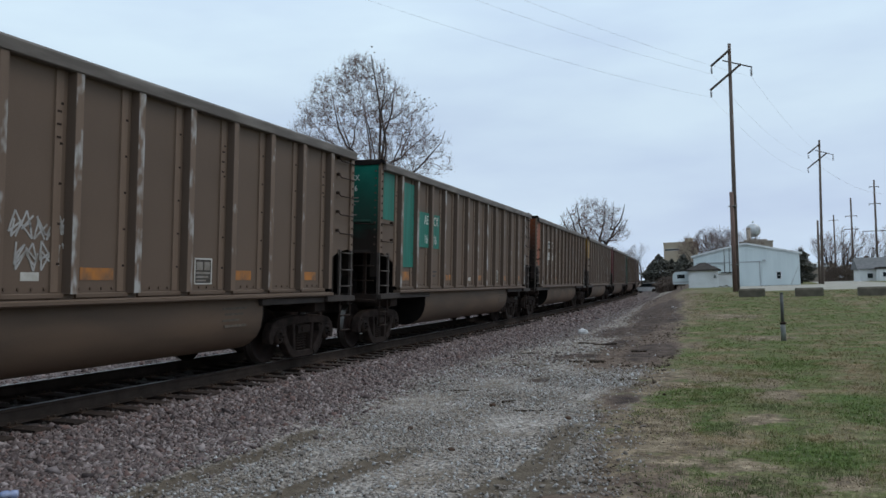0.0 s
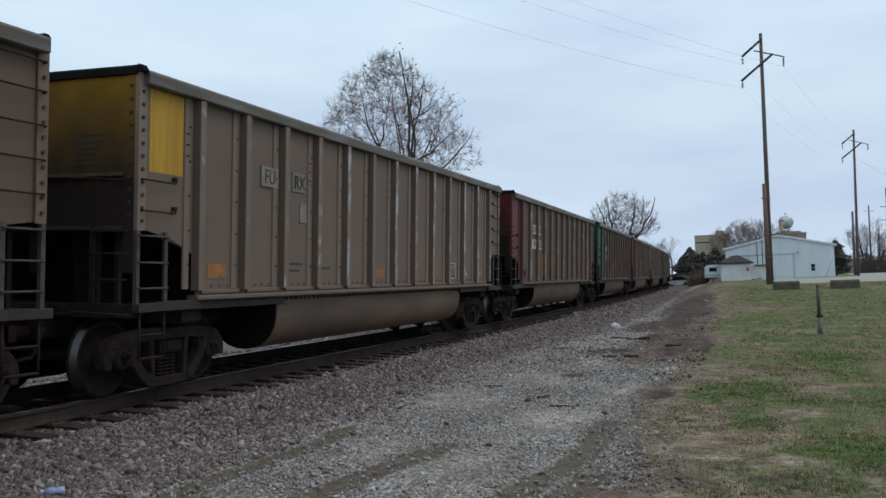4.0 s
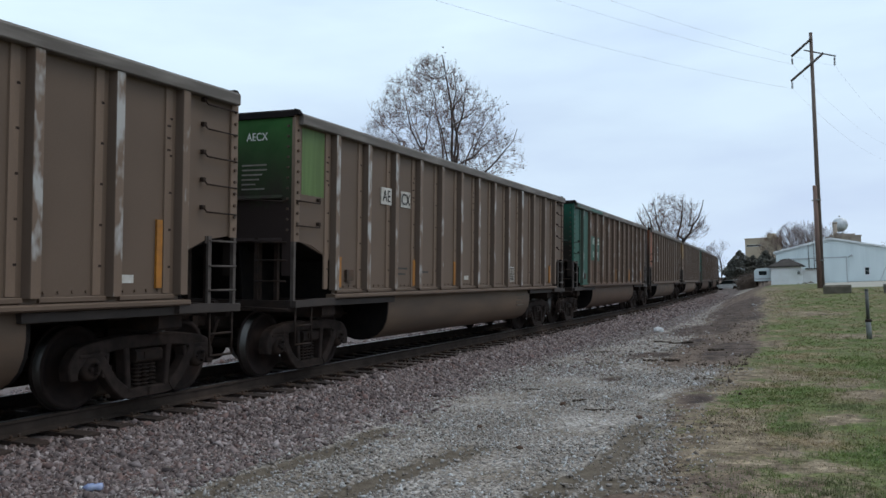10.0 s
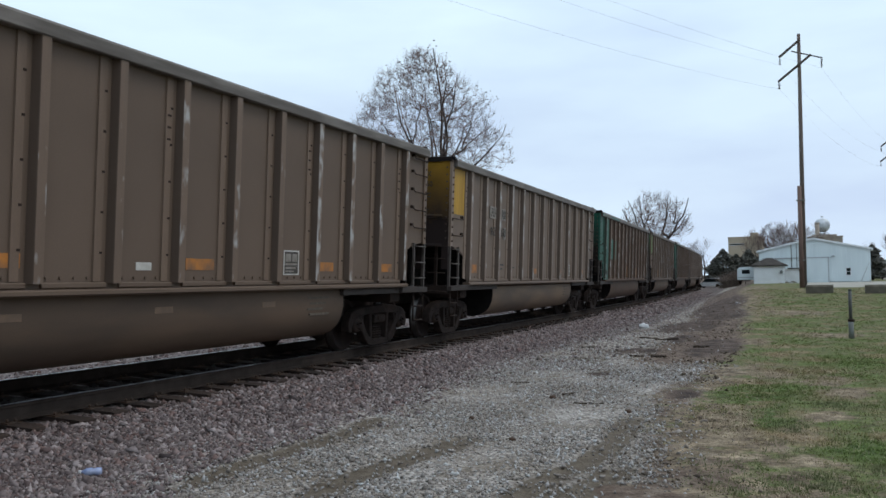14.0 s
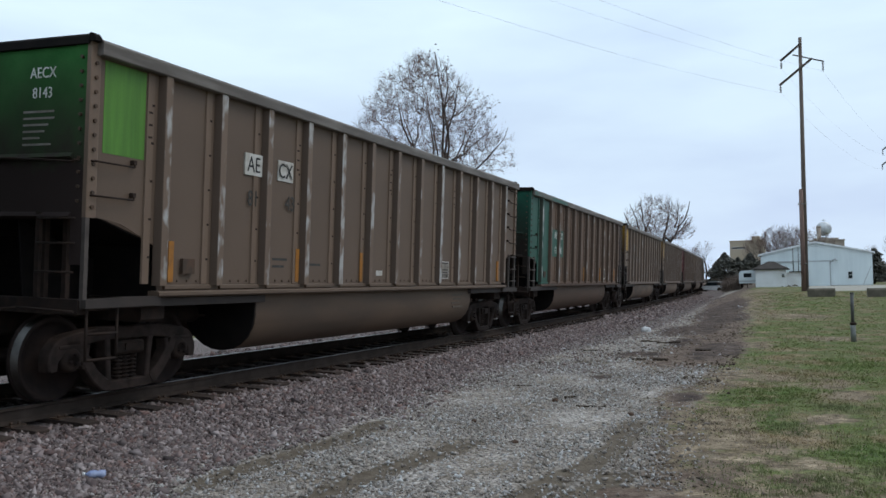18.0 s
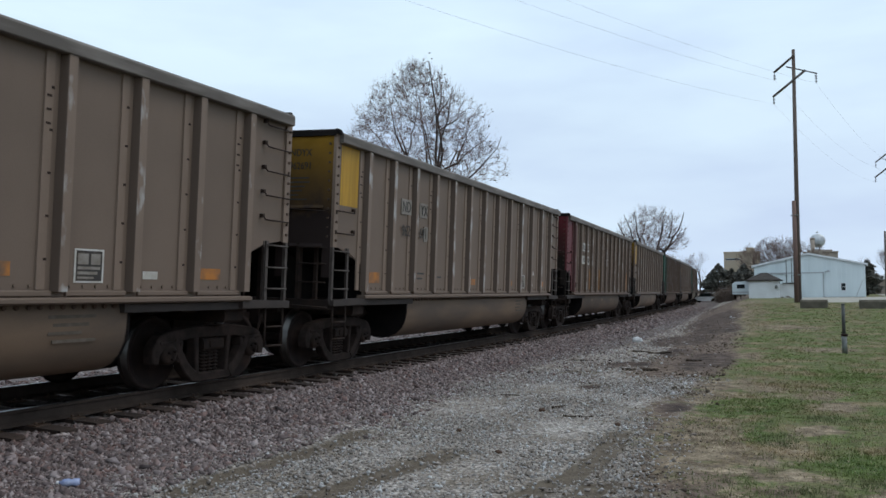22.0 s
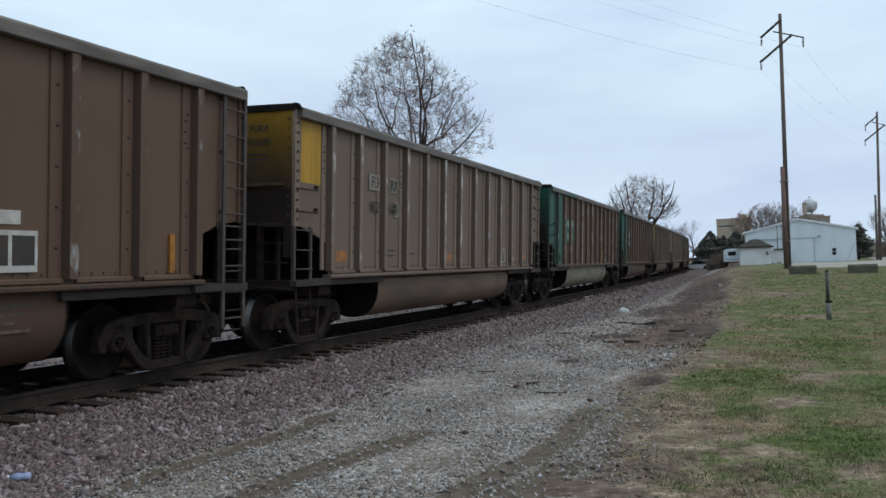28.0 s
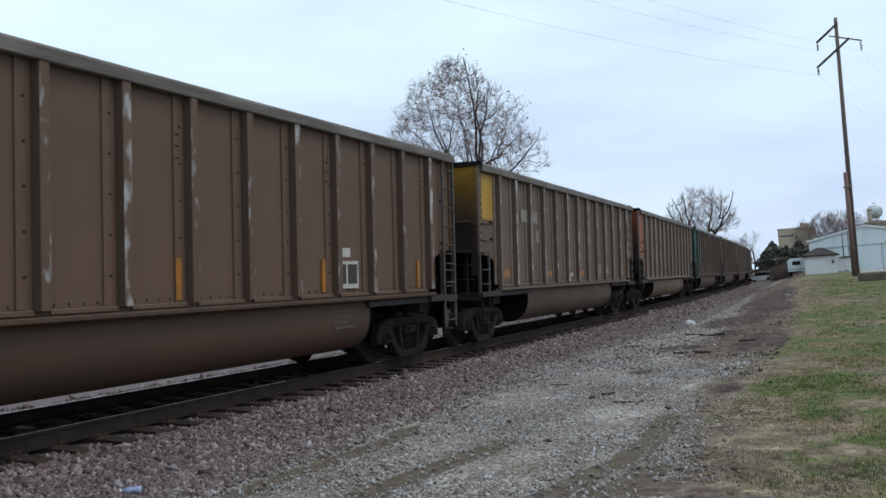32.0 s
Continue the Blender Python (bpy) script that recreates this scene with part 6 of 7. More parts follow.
block_house("bungalow", "low white house with a shallow grey roof beyond the drive", 17.0, 29.0, 150, 158, 0.9, 2.75, M["whitewall"], M["slate"], 1.9, [(18.0, 18.9, 1.3, 2.2), (21.5, 23.5, 1.5, 2.4)])
block_house("garage", "small white flat-roofed garage beside a house", 19.2, 23.2, 145, 149, 0.9, 2.7, M["whitewall"], M["shingle"], 0, [(19.5, 20.3, 1.5, 2.3)])
block_house("low_building", "long low tan building far behind the trees", 8.0, 14.5, 175, 185, 0.9, 3.6, M["brick"], M["roofmetal"], 0.9, [])
tan = block_house("office_block", "distant tan concrete building with a dark window band", -27.4, -16.2, 330, 350, 0.5, 15.7, M["tanwall"], M["tanwall"], 0, [(-26.9, -22.0, 13.0, 13.7)])
part("stair_tower", bmesh_box(-20.0, -17.4, 332, 340, 15.9, 17.5), M["tanwall"], tan)
mill = block_house("brick_mill", "distant brown brick building with a flat parapet", -0.8, 8.6, 280, 300, 0.5, 12.9, M["brick"], M["brick"], 0, [(1.0, 2.2, 10.2, 11.6), (4.0, 5.2, 10.2, 11.6), (6.4, 7.6, 10.2, 11.6)])
part("penthouse", bmesh_box(0.2, 7.2, 284, 296, 13.25, 13.9), M["brick"], mill)


def smokestack():
    ob = thing("smokestack", "slender brown brick chimney of a distant works", "chimney", Matrix.Translation((2.0, 303, 0.5)))
    bm = bmesh.new()
    tube(bm, (0, 0, 0), (0, 0, 18.0), 0.85, 0.62, 14)
    part("shaft", bm, M["brick"], ob)
    bm = bmesh.new()
    lathe(bm, [(0.6, 17.5), (0.75, 17.6), (0.75, 18.1), (0.55, 18.1)], 14, "z")
    part("cap", bm, M["brick"], ob)


smokestack()


def water_tower():
    ob = thing("water_tower", "distant round water tower with mottled white paint", "water tower", Matrix.Translation((4.6, 400, 0.5)))
    bm = bmesh.new()
    lathe(bm, [(1.6, 0), (0.9, 3.0), (0.85, 15.5), (1.4, 18.0), (1.9, 18.9)], 18, "z")
    part("stem", bm, M["towerpaint"], ob)
    bm = bmesh.new()
    bmesh.ops.create_uvsphere(bm, u_segments=28, v_segments=18, radius=3.1)
    for f in bm.faces:
        f.smooth = True
    for v in bm.verts:
        v.co.z = v.co.z * 0.97 + 22.3
    part("tank", bm, M["towerpaint"], ob)
    bm = bmesh.new()
    lathe(bm, [(0.5, 25.6), (0.5, 26.1), (0.2, 26.3)], 10, "z")
    part("vent", bm, M["towerpaint"], ob)


water_tower()


# ---------------------------------------------------------------- cars in the distance
def small_car(x, y, turn, paint, label, lights=None):
    ob = thing("car", label, "car", Matrix.Translation((x, y, at_ground(x, y) - 0.005)) @ Matrix.Rotation(turn, 4, "Z"), "cars beyond the crossing")
    bm = bmesh.new()
    prism(bm, [(-2.2, 0.30), (2.2, 0.30), (2.25, 0.55), (2.15, 0.78), (1.15, 0.88), (-2.0, 0.92), (-2.25, 0.70)], -0.86, 0.86, "x")
    part("body", bm, paint, ob)
    bm = bmesh.new()
    prism(bm, [(-1.85, 0.90), (1.1, 0.885), (0.35, 1.40), (-1.1, 1.44)], -0.72, 0.72, "x")
    part("cabin", bm, M["glass"], ob)
    bm = bmesh.new()
    prism(bm, [(-1.15, 1.435), (0.38, 1.395), (0.30, 1.45), (-1.05, 1.48)], -0.70, 0.70, "x")
    part("roof", bm, paint, ob)
    for s in (-1, 1):
        for yy in (-1.35, 1.4):
            bm = bmesh.new()
            lathe(bm, [(0.16, s * 0.68), (0.32, s * 0.70), (0.32, s * 0.86), (0.16, s * 0.88)], 14, "x", (0, yy, 0.32))
            part("wheel", bm, M["iron"], ob)
        for yy, m in ((2.2, lights), (-2.21, M["tail"])):
            part("headlight" if yy > 0 else "tail_light", bmesh_box(s * 0.62 - 0.16, s * 0.62 + 0.16, yy - 0.05, yy + 0.05, 0.60, 0.74), m or M["trimwhite"], ob)
    return ob


def glow(name, colour, strength):
    m = bpy.data.materials.new(name)
    m.use_nodes = True
    b = m.node_tree.nodes["Principled BSDF"]
    b.inputs["Base Color"].default_value = (*colour, 1)
    b.inputs["Emission Color"].default_value, b.inputs["Emission Strength"].default_value = (*colour, 1), strength
    return m


M["tail"] = mat("red_lamp_lens", (0.30, 0.02, 0.02), 0.3)
M["carwhite"] = mat("white_car_paint", (0.70, 0.71, 0.72), 0.3, grain=0.03, bump=0)
M["carblue"] = mat("silver_car_paint", (0.32, 0.34, 0.37), 0.3, grain=0.03, bump=0)
M["lamp_on"] = glow("lit_headlight", (1.0, 0.9, 0.75), 6.0)
small_car(-14.0, 136, radians(75), M["carwhite"], "white parked sedan near the far level crossing")
small_car(-11.9, 141, radians(80), M["carblue"], "silver parked sedan near the far level crossing")
PASSING = small_car(7.0, 150, radians(180), M["carblue"], "silver car driving on the far drive with lights on", M["lamp_on"])


# ---------------------------------------------------------------- trees
M["bark"] = mat("grey_brown_bark", (0.060, 0.046, 0.040), 0.95, second=(0.035, 0.028, 0.025), scale=4.0, stretch=(4, 4, 0.8), bump=0.5)
M["twig"] = mat("thin_brown_twigs", (0.145, 0.098, 0.084), 0.95, by_island=0.25)
M["seed"] = mat("dark_dry_leaves", (0.075, 0.048, 0.032), 0.95, by_island=0.4)
# cedar colour is paled to carry the haze of distance
M["cedar"] = mat("haze_paled_cedar_foliage", (0.15, 0.145, 0.125), 0.98, by_island=0.3)
M["brush"] = mat("brown_winter_brush", (0.15, 0.115, 0.095), 0.95, by_island=0.35)


def tube_mesh(name, segs, sides, material, parent):
    """One mesh of tapered bars from rows p, q, r0, r1."""
    a = np.array([(*p, *q, r0, r1) for p, q, r0, r1 in segs], float)
    p, q = a[:, 0:3], a[:, 3:6]
    w = q - p
    w /= np.linalg.norm(w, axis=1)[:, None] + 1e-9
    ref = np.where(np.abs(w[:, 2:3]) > 0.9, np.array([[1.0, 0, 0]]), np.array([[0, 0, 1.0]]))
    u = np.cross(w, ref)
    u /= np.linalg.norm(u, axis=1)[:, None] + 1e-9
    v = np.cross(w, u)
    ring = []
    for base, r in ((p, a[:, 6]), (q, a[:, 7])):
        for i in range(sides):
            an = 6.28318531 * i / sides
            ring.append(base + (u * math.cos(an) + v * math.sin(an)) * r[:, None])
    verts = np.stack(ring, 1).reshape(-1, 3)
    f = np.array([(i, (i + 1) % sides, sides + (i + 1) % sides, sides + i) for i in range(sides)])
    faces = (f[None] + (np.arange(len(a)) * 2 * sides)[:, None, None]).reshape(-1, 4)
    me = bpy.data.meshes.new(name)
    me.vertices.add(len(verts))
    me.vertices.foreach_set("co", verts.astype(np.float32).ravel())
    me.loops.add(faces.size)
    me.loops.foreach_set("vertex_index", faces.astype(np.int32).ravel())
    me.polygons.add(len(faces))
    me.polygons.foreach_set("loop_start", np.arange(0, faces.size, 4, dtype=np.int32))
    me.polygons.foreach_set("use_smooth", np.ones(len(faces), bool))
    me.update(calc_edges=True)
    me.materials.append(material)
    ob = new(name, me)
    ob.parent = parent
    return ob


def grow(seed, stems, depth, shell, shrink=0.74, spread=0.55, up=0.16, first=3.0, radius=0.16, twig=0.006, wander=0.16, kids=(2, 3)):
    """Branch segments by level, kept inside an ellipsoid shell (centre, half-axes)."""
    rng = random.Random(seed)
    (cx, cy, cz), (ax, ay, az) = shell
    out = {}
    tips = []

    def inside(p, slack=1.0):
        return ((p.x - cx) / ax) ** 2 + ((p.y - cy) / ay) ** 2 + ((p.z - cz) / az) ** 2 < slack

    def run(p, d, length, r, level):
        steps = 4 if level < 3 else 3
        nodes = [(p.copy(), r)]
        q = p.copy()
        for i in range(steps):
            d = (d + Vector((rng.gauss(0, 1), rng.gauss(0, 1), rng.gauss(0, 0.7))) * wander + Vector((0, 0, up * 0.5))).normalized()
            e = q + d * length / steps
            if level > 0 and not inside(e, rng.uniform(0.85, 1.1)) and e.z > cz - az * 0.5:
                break
            r2 = max(r * (1 - 0.32 / steps), twig)
            out.setdefault(level, []).append((tuple(q), tuple(e), r, r2))
            q, r = e, r2
            nodes.append((q.copy(), r))
        if level >= depth:
            tips.append(q.copy())
            return
        if len(nodes) < 2:
            return
        heads = [nodes[-1]] * rng.randint(*kids) + [rng.choice(nodes[1:]) for _ in range(1)]
        for c, cr in heads:
            t = d.orthogonal().normalized()
            t.rotate(Matrix.Rotation(rng.uniform(0, 6.283), 3, d))
            nd = (d + t * math.tan(spread * rng.uniform(0.5, 1.25)) + Vector((0, 0, up))).normalized()
            run(c, nd, length * shrink * rng.uniform(0.75, 1.2), max(cr * rng.uniform(0.52, 0.72), twig), level + 1)

    for p, d, length, r in stems:
        run(Vector(p), Vector(d).normalized(), length, r, 0)
    return out, tips


LEAF = (np.array([(-0.5, 0, 0), (0, -0.28, 0.06), (0.5, 0, 0), (0, 0.28, -0.05)], float), np.array([(0, 1, 2, 3)]))


def bare_tree(name, label, x, y, grown, sides=(7, 3), leaves=0, leaf=(0.05, 0.14), seed=3, cut=2, turn=0.0, size=1.0):
    levels, tips = grown
    ob = thing(name, label, "tree", Matrix.Translation((x, y, at_ground(x, y) - 0.05)) @ Matrix.Rotation(turn, 4, "Z") @ Matrix.Scale(size, 4))
    tube_mesh("trunk", [s for l in levels if l <= cut for s in levels[l]], sides[0], M["bark"], ob)
    tagged(tube_mesh("crown", [s for l in levels if l > cut for s in levels[l]], sides[1], M["twig"], ob), kind="stuff")
    if leaves:
        rng = np.random.default_rng(seed)
        pts = np.array([tuple(t) for t in tips])
        pick = rng.integers(0, len(pts), leaves)
        pl = pts[pick] + rng.normal(0, 0.10, (leaves, 3)) - np.array([0, 0, 0.06])
        sz = rng.uniform(leaf[0], leaf[1], leaves)[:, None] * np.array([[1, 1, 1.0]])
        tagged(cloud("dry_leaves", [LEAF], pl, turns_of(rng, leaves), sz, np.zeros(leaves, int), M["seed"], ob), kind="stuff")
    return ob


def bough(start, end, bow, depth, rng, steps=7):
    """A curved limb from one (right, height) place to another; bow bends it sideways, depth leads it away from the viewer's side."""
    out = []
    a, b = np.array(start, float), np.array(end, float)
    across = np.array((-(b - a)[1], (b - a)[0]))
    for i in range(steps + 1):
        f = i / steps
        r, z = a + (b - a) * f + across * bow * 4 * f * (1 - f) + rng.normal(0, 0.012, 2) * np.linalg.norm(b - a) * (0 < i < steps)
        out.append((r, depth * f ** 1.3 + rng.normal(0, 0.03), z))
    return out


def crowned(seed, fork, boughs, shape, points, thin=0.005, power=0.45, thick=0.022, tuft=3, reach=0.34, stout=0.06):
    """A tree of some main boughs, from which branches reach out one by one to points spread through its crown.
    boughs: start, end, bow, depth. shape: top, lowest, half-width, middle and a power that rounds the crown off."""
    rng = np.random.default_rng(seed)
    top, low, wide, mid, blunt = shape
    h = (top - low) * rng.uniform(0, 1, points) ** 0.62
    an, rad = rng.uniform(0, 6.283, points), np.sqrt(rng.uniform(0.02, 1, points))
    full = wide * np.minimum((h / (0.72 * (top - low))) ** blunt, 1.12 - 0.12 * h / (0.72 * (top - low)))
    rad = rad * full * (1 + 0.08 * np.sin(an * 4 + h * 1.7 + seed) + 0.07 * np.sin(an * 9 - h * 3))
    p = np.stack([mid + rad * np.cos(an), 0.92 * rad * np.sin(an), top - h], -1)
    nodes, up, path, girth = [(0, 0, 0), (0.04, 0, fork * 0.5), (0, 0, fork)], [-1, 0, 1], [0, fork * 0.5, fork], [stout * 3.4, stout * 2.9, stout * 2.5]
    for start, end, bow, depth in boughs:
        line = bough(start, end, bow, depth, rng)
        gap = [math.dist(line[0], q) + (5 if i < 2 else 0) for i, q in enumerate(nodes)]
        last = int(np.argmin(gap))
        width = min(girth[last] * 0.85, stout * (0.6 + 0.12 * math.dist(line[0], line[-1])))
        for i, q in enumerate(line):
            path.append(path[last] + math.dist(q, nodes[last]))
            nodes.append(q)
            up.append(last)
            girth.append(width * (1 - 0.88 * i / len(line)))
            last = len(nodes) - 1
    first = len(nodes)
    p = p[np.argsort(np.min(np.linalg.norm(p[:, None] - np.array(nodes)[None], axis=2), axis=1))]
    size = first + len(p) * 3
    grid = np.zeros((size, 3))
    grid[:first] = nodes
    path, up, girth = np.array(path + [0.0] * (size - first)), np.array(up + [-1] * (size - first)), np.array(girth + [0.0] * (size - first))
    count = first
    for e in p:
        gap = e - grid[3:count]
        d = np.linalg.norm(gap, axis=1)
        best = 3 + int(np.argmin(d + 0.16 * path[3:count] + 0.8 * np.clip(-gap[:, 2], 0, None)))
        a, length = grid[best], d[best - 3]
        back = a - grid[up[best]]
        back /= np.linalg.norm(back) + 1e-9
        last = best
        for f in (0.34, 0.68, 1.0):
            bend_up = (back * 0.5 - np.array((0, 0, 0.35))) * length * f * (1 - f)
            grid[count] = a + (e - a) * f + bend_up + rng.normal(0, 0.03 * length, 3) * (f < 1)
            up[count], path[count] = last, path[last] + length / 3
            last = count
            count += 1
    load = np.zeros(count)
    load[np.setdiff1d(np.arange(count), up[:count])] = 1
    for i in range(count - 1, 0, -1):
        load[up[i]] += load[i]
    r = np.maximum(np.maximum(thin, thin * 1.02 * load ** power), girth[:count])
    heavy, light, tips = [], [], []
    for i in range(1, count):
        j = up[i]
        (heavy if r[i] > thick else light).append((tuple(grid[j]), tuple(grid[i]), min(r[j], r[i] * 1.35), r[i]))
        if load[i] == 1 and i >= first:
            tips.append(grid[i])
            for _ in range(tuft):
                d = grid[i] - grid[j]
                d = d / (np.linalg.norm(d) + 1e-9) + rng.normal(0, 0.4, 3) + np.array([0, 0, 0.75])
                m = grid[i] + d / np.linalg.norm(d) * reach * rng.uniform(0.5, 1.4)
                light.append((tuple(grid[i]), tuple(m), thin * 0.85, thin * 0.5))
                if rng.uniform() < 0.5:
                    tips.append(m)
    return {0: heavy, 1: light}, tips


# the dome-headed tree behind the train
BOUGHS = [((0.2, 4.7), (0.2, 12.2), 0.006, 0.2), ((-0.15, 4.7), (-0.3, 12.7), -0.03, -0.6), ((-0.4, 5.2), (-2.25, 11.2), 0.03, 0.5), ((-1.35, 8.4), (-0.95, 11.6), -0.05, 0.9), ((-0.8, 5.7), (-3.4, 10.3), 0.02, -0.6),
         ((0.22, 7.5), (2.6, 9.4), -0.03, 0.4), ((1.0, 8.1), (2.35, 10.2), 0.05, -0.5), ((0.3, 6.4), (3.1, 9.1), -0.09, -0.4), ((0.2, 9.5), (1.45, 10.5), -0.02, 0.6), ((0.2, 10.4), (1.0, 11.7), -0.05, -0.3),
         ((-0.25, 7.3), (-1.05, 11.9), -0.03, -1.2), ((-0.9, 6.0), (-4.1, 9.3), -0.02, 0.8), ((0.1, 6.0), (0.8, 11.0), 0.03, -2.6), ((-0.1, 6.0), (-0.7, 10.8), 0.03, 2.7), ((0.2, 6.2), (1.7, 10.2), 0.03, 2.4), ((-0.3, 6.2), (-1.9, 9.8), 0.03, -2.5)]
grown = crowned(11, 4.4, BOUGHS, (12.8, 6.9, 4.05, -0.85, 0.70), 2000, thin=0.0046, reach=0.42, stout=0.062)
bare_tree("bare_tree", "bare dome-headed tree with dry seed clusters behind the track", -16.19, 38.19, grown, leaves=2400, leaf=(0.05, 0.14), cut=0, turn=0.392)
# the broad tree further along
BOUGHS = [((-0.5, 5.5), (-4.5, 11.6), 0.05, 1.0), ((-0.8, 6.5), (-2.2, 13.0), 0.03, -1.0), ((-1.6, 8.8), (-0.6, 12.2), -0.04, 0.8), ((-2.4, 8.6), (-3.6, 12.6), -0.04, -1.0), ((0.3, 5.5), (4.5, 12.7), -0.07, -0.8),
         ((0.9, 8.0), (1.7, 12.9), -0.05, 0.9), ((2.4, 9.2), (3.0, 13.1), -0.05, -1.0), ((0.2, 6.0), (4.4, 10.6), -0.05, 1.6), ((0.0, 6.0), (-1.5, 11.0), 0.02, 3.0), ((0.2, 6.0), (1.8, 11.2), -0.02, -3.0)]
grown = crowned(4, 4.6, BOUGHS, (13.5, 7.5, 5.0, -0.1, 0.34), 800, thin=0.0105, power=0.5, thick=0.03, tuft=3, reach=0.8, stout=0.16)
bare_tree("bare_tree", "bare spreading cottonwood with heavy boughs behind the train", -20.0, 124.0, grown, leaves=0, cut=0, turn=0.165)
# bare trees of the town
small = grow(21, [((0, 0, 0), (0.03, 0, 1), 3.4, 0.20), ((0, 0, 2.4), (0.4, 0.1, 1), 2.8, 0.13), ((0, 0, 2.4), (-0.4, -0.1, 1), 2.8, 0.13)], 5, ((0, 0, 6.6), (3.9, 3.8, 4.0)), 0.76, 0.5, 0.16, twig=0.013, kids=(1, 2))
town = bare_tree("bare_tree", "bare brown town tree behind the metal building", -9.0, 228.0, small, sides=(5, 3), turn=0.3, size=1.25)
town["group"] = "bare trees of the town"
rng = random.Random(8)
for x, y, s in ((-6.8, 232, 1.42), (-2.6, 228, 1.3), (-5.0, 245, 1.45), (0.8, 236, 1.25), (-28.5, 262, 1.2), (-33.0, 270, 1.1), (14.5, 175, 0.9), (17.2, 200, 1.0), (20.6, 205, 1.15), (24.2, 196, 0.95), (28.5, 200, 1.1), (33.0, 210, 1.2), (38.0, 190, 1.0), (12.0, 215, 0.8), (-11.5, 236, 1.3), (-8.0, 250, 1.5), (-4.0, 236, 1.4), (-1.0, 246, 1.4), (-10.0, 222, 1.1), (-6.0, 222, 1.2), (-3.2, 222, 1.1), (-30.5, 255, 1.0), (-36.0, 262, 1.2), (-12.8, 228, 1.1),
                (15.0, 172, 0.68), (16.6, 169, 0.74), (17.8, 177, 0.72), (16.0, 182, 0.78), (20.0, 182, 0.6), (21.8, 186, 0.66), (23.8, 184, 0.62), (26.0, 187, 0.7)):
    copy_thing(town, Matrix.Translation((x, y, at_ground(x, y) - 0.1)) @ Matrix.Rotation(rng.uniform(0, 6.28), 4, "Z") @ Matrix.Scale(s / 1.25, 4))


# evergreens: a trunk and a ragged crown of many drooping sprays
def cedar(x, y, height, width, seed, label):
    ob = thing("evergreen_tree", label, "tree", Matrix.Translation((x, y, at_ground(x, y) - 0.05)), "dark evergreens")
    bm = bmesh.new()
    tube(bm, (0, 0, 0), (0.05, 0, height * 0.85), 0.16, 0.03, 8)
    part("trunk", bm, M["bark"], ob)
    r = np.random.default_rng(seed)
    n = 4600
    h = r.beta(1.3, 1.5, n)
    lobes = 1 + 0.22 * np.sin(h * 17 + seed) + 0.12 * np.sin(h * 41 + seed * 2)
    prof = width * np.clip(np.sin(np.pi * (0.12 + 0.86 * h) ** 0.75), 0.05, 1) * lobes
    an = r.uniform(0, 6.283, n)
    prof = prof * (1 + 0.25 * np.sin(an * 3 + h * 9 + seed)) * np.sqrt(r.uniform(0.25, 1, n))
    pl = np.stack([np.cos(an) * prof, np.sin(an) * prof, 0.25 + h * (height - 0.3)], -1)
    sz = r.uniform(0.22, 0.55, n)[:, None] * np.array([[1, 1, 1.0]])
    tagged(cloud("crown", [LEAF], pl, turns_of(r, n, 1.2), sz, np.zeros(n, int), M["cedar"], ob), kind="stuff")


for x, y, h, w, sd in ((-13.4, 150, 5.6, 2.0, 1), (-11.4, 151, 4.6, 1.8, 2), (-9.3, 148, 5.2, 2.0, 3), (-7.2, 149, 4.3, 1.7, 4), (-15.3, 156, 4.4, 1.5, 5), (7.2, 126, 4.7, 1.5, 6)):
    cedar(x, y, h, w, sd, "dark green bushy evergreen at the edge of the town")


def brush(name, label, places, seed, size):
    """Leafless brush: many thin stems in one mesh."""
    r = random.Random(seed)
    segs = []
    for x, y, h, w in places:
        g = at_ground(x, y)
        for _ in range(90):
            a = r.uniform(0, 6.283)
            d = Vector((math.cos(a) * r.uniform(0, w), math.sin(a) * r.uniform(0, w), h * r.uniform(0.5, 1)))
            p = Vector((x + r.gauss(0, w * 0.4), y + r.gauss(0, w * 0.4), g - 0.03))
            q = p + d * 0.6
            segs.append((tuple(p), tuple(q), size, size * 0.7))
            for _ in range(3):
                e = q + Vector((r.gauss(0, 0.25 * h), r.gauss(0, 0.25 * h), h * r.uniform(0.1, 0.45)))
                segs.append((tuple(q), tuple(e), size * 0.7, size * 0.4))
    ob = tube_mesh(name, segs, 3, M["brush"], None)
    return tagged(ob, label, "brush", kind="stuff")


brush("brush", "leafless brown brush along the track and behind the sheds", [(-9.8, 112, 1.5, 0.8), (-8.6, 108, 1.3, 0.8), (-10.6, 120, 2.0, 1.0), (-8.9, 118, 1.8, 0.9), (-7.9, 104, 1.2, 0.6), (-10.0, 126, 1.8, 0.9), (-9.0, 132, 2.4, 1.2), (-6.0, 135, 2.6, 1.4), (-4.0, 130, 2.6, 1.4)], 5, 0.02)
brush("thicket", "dense leafless brown thicket beyond the far drive", [(13.9, 166, 2.4, 1.0), (14.9, 167, 3.2, 1.1), (15.9, 168, 3.4, 1.1), (17.0, 169, 2.8, 1.0), (18.6, 177, 3.2, 1.2), (20.0, 178, 3.5, 1.4), (22.0, 179, 3.7, 1.4), (24.0, 180, 3.5, 1.4), (26.0, 180, 3.2, 1.4)], 9, 0.03)

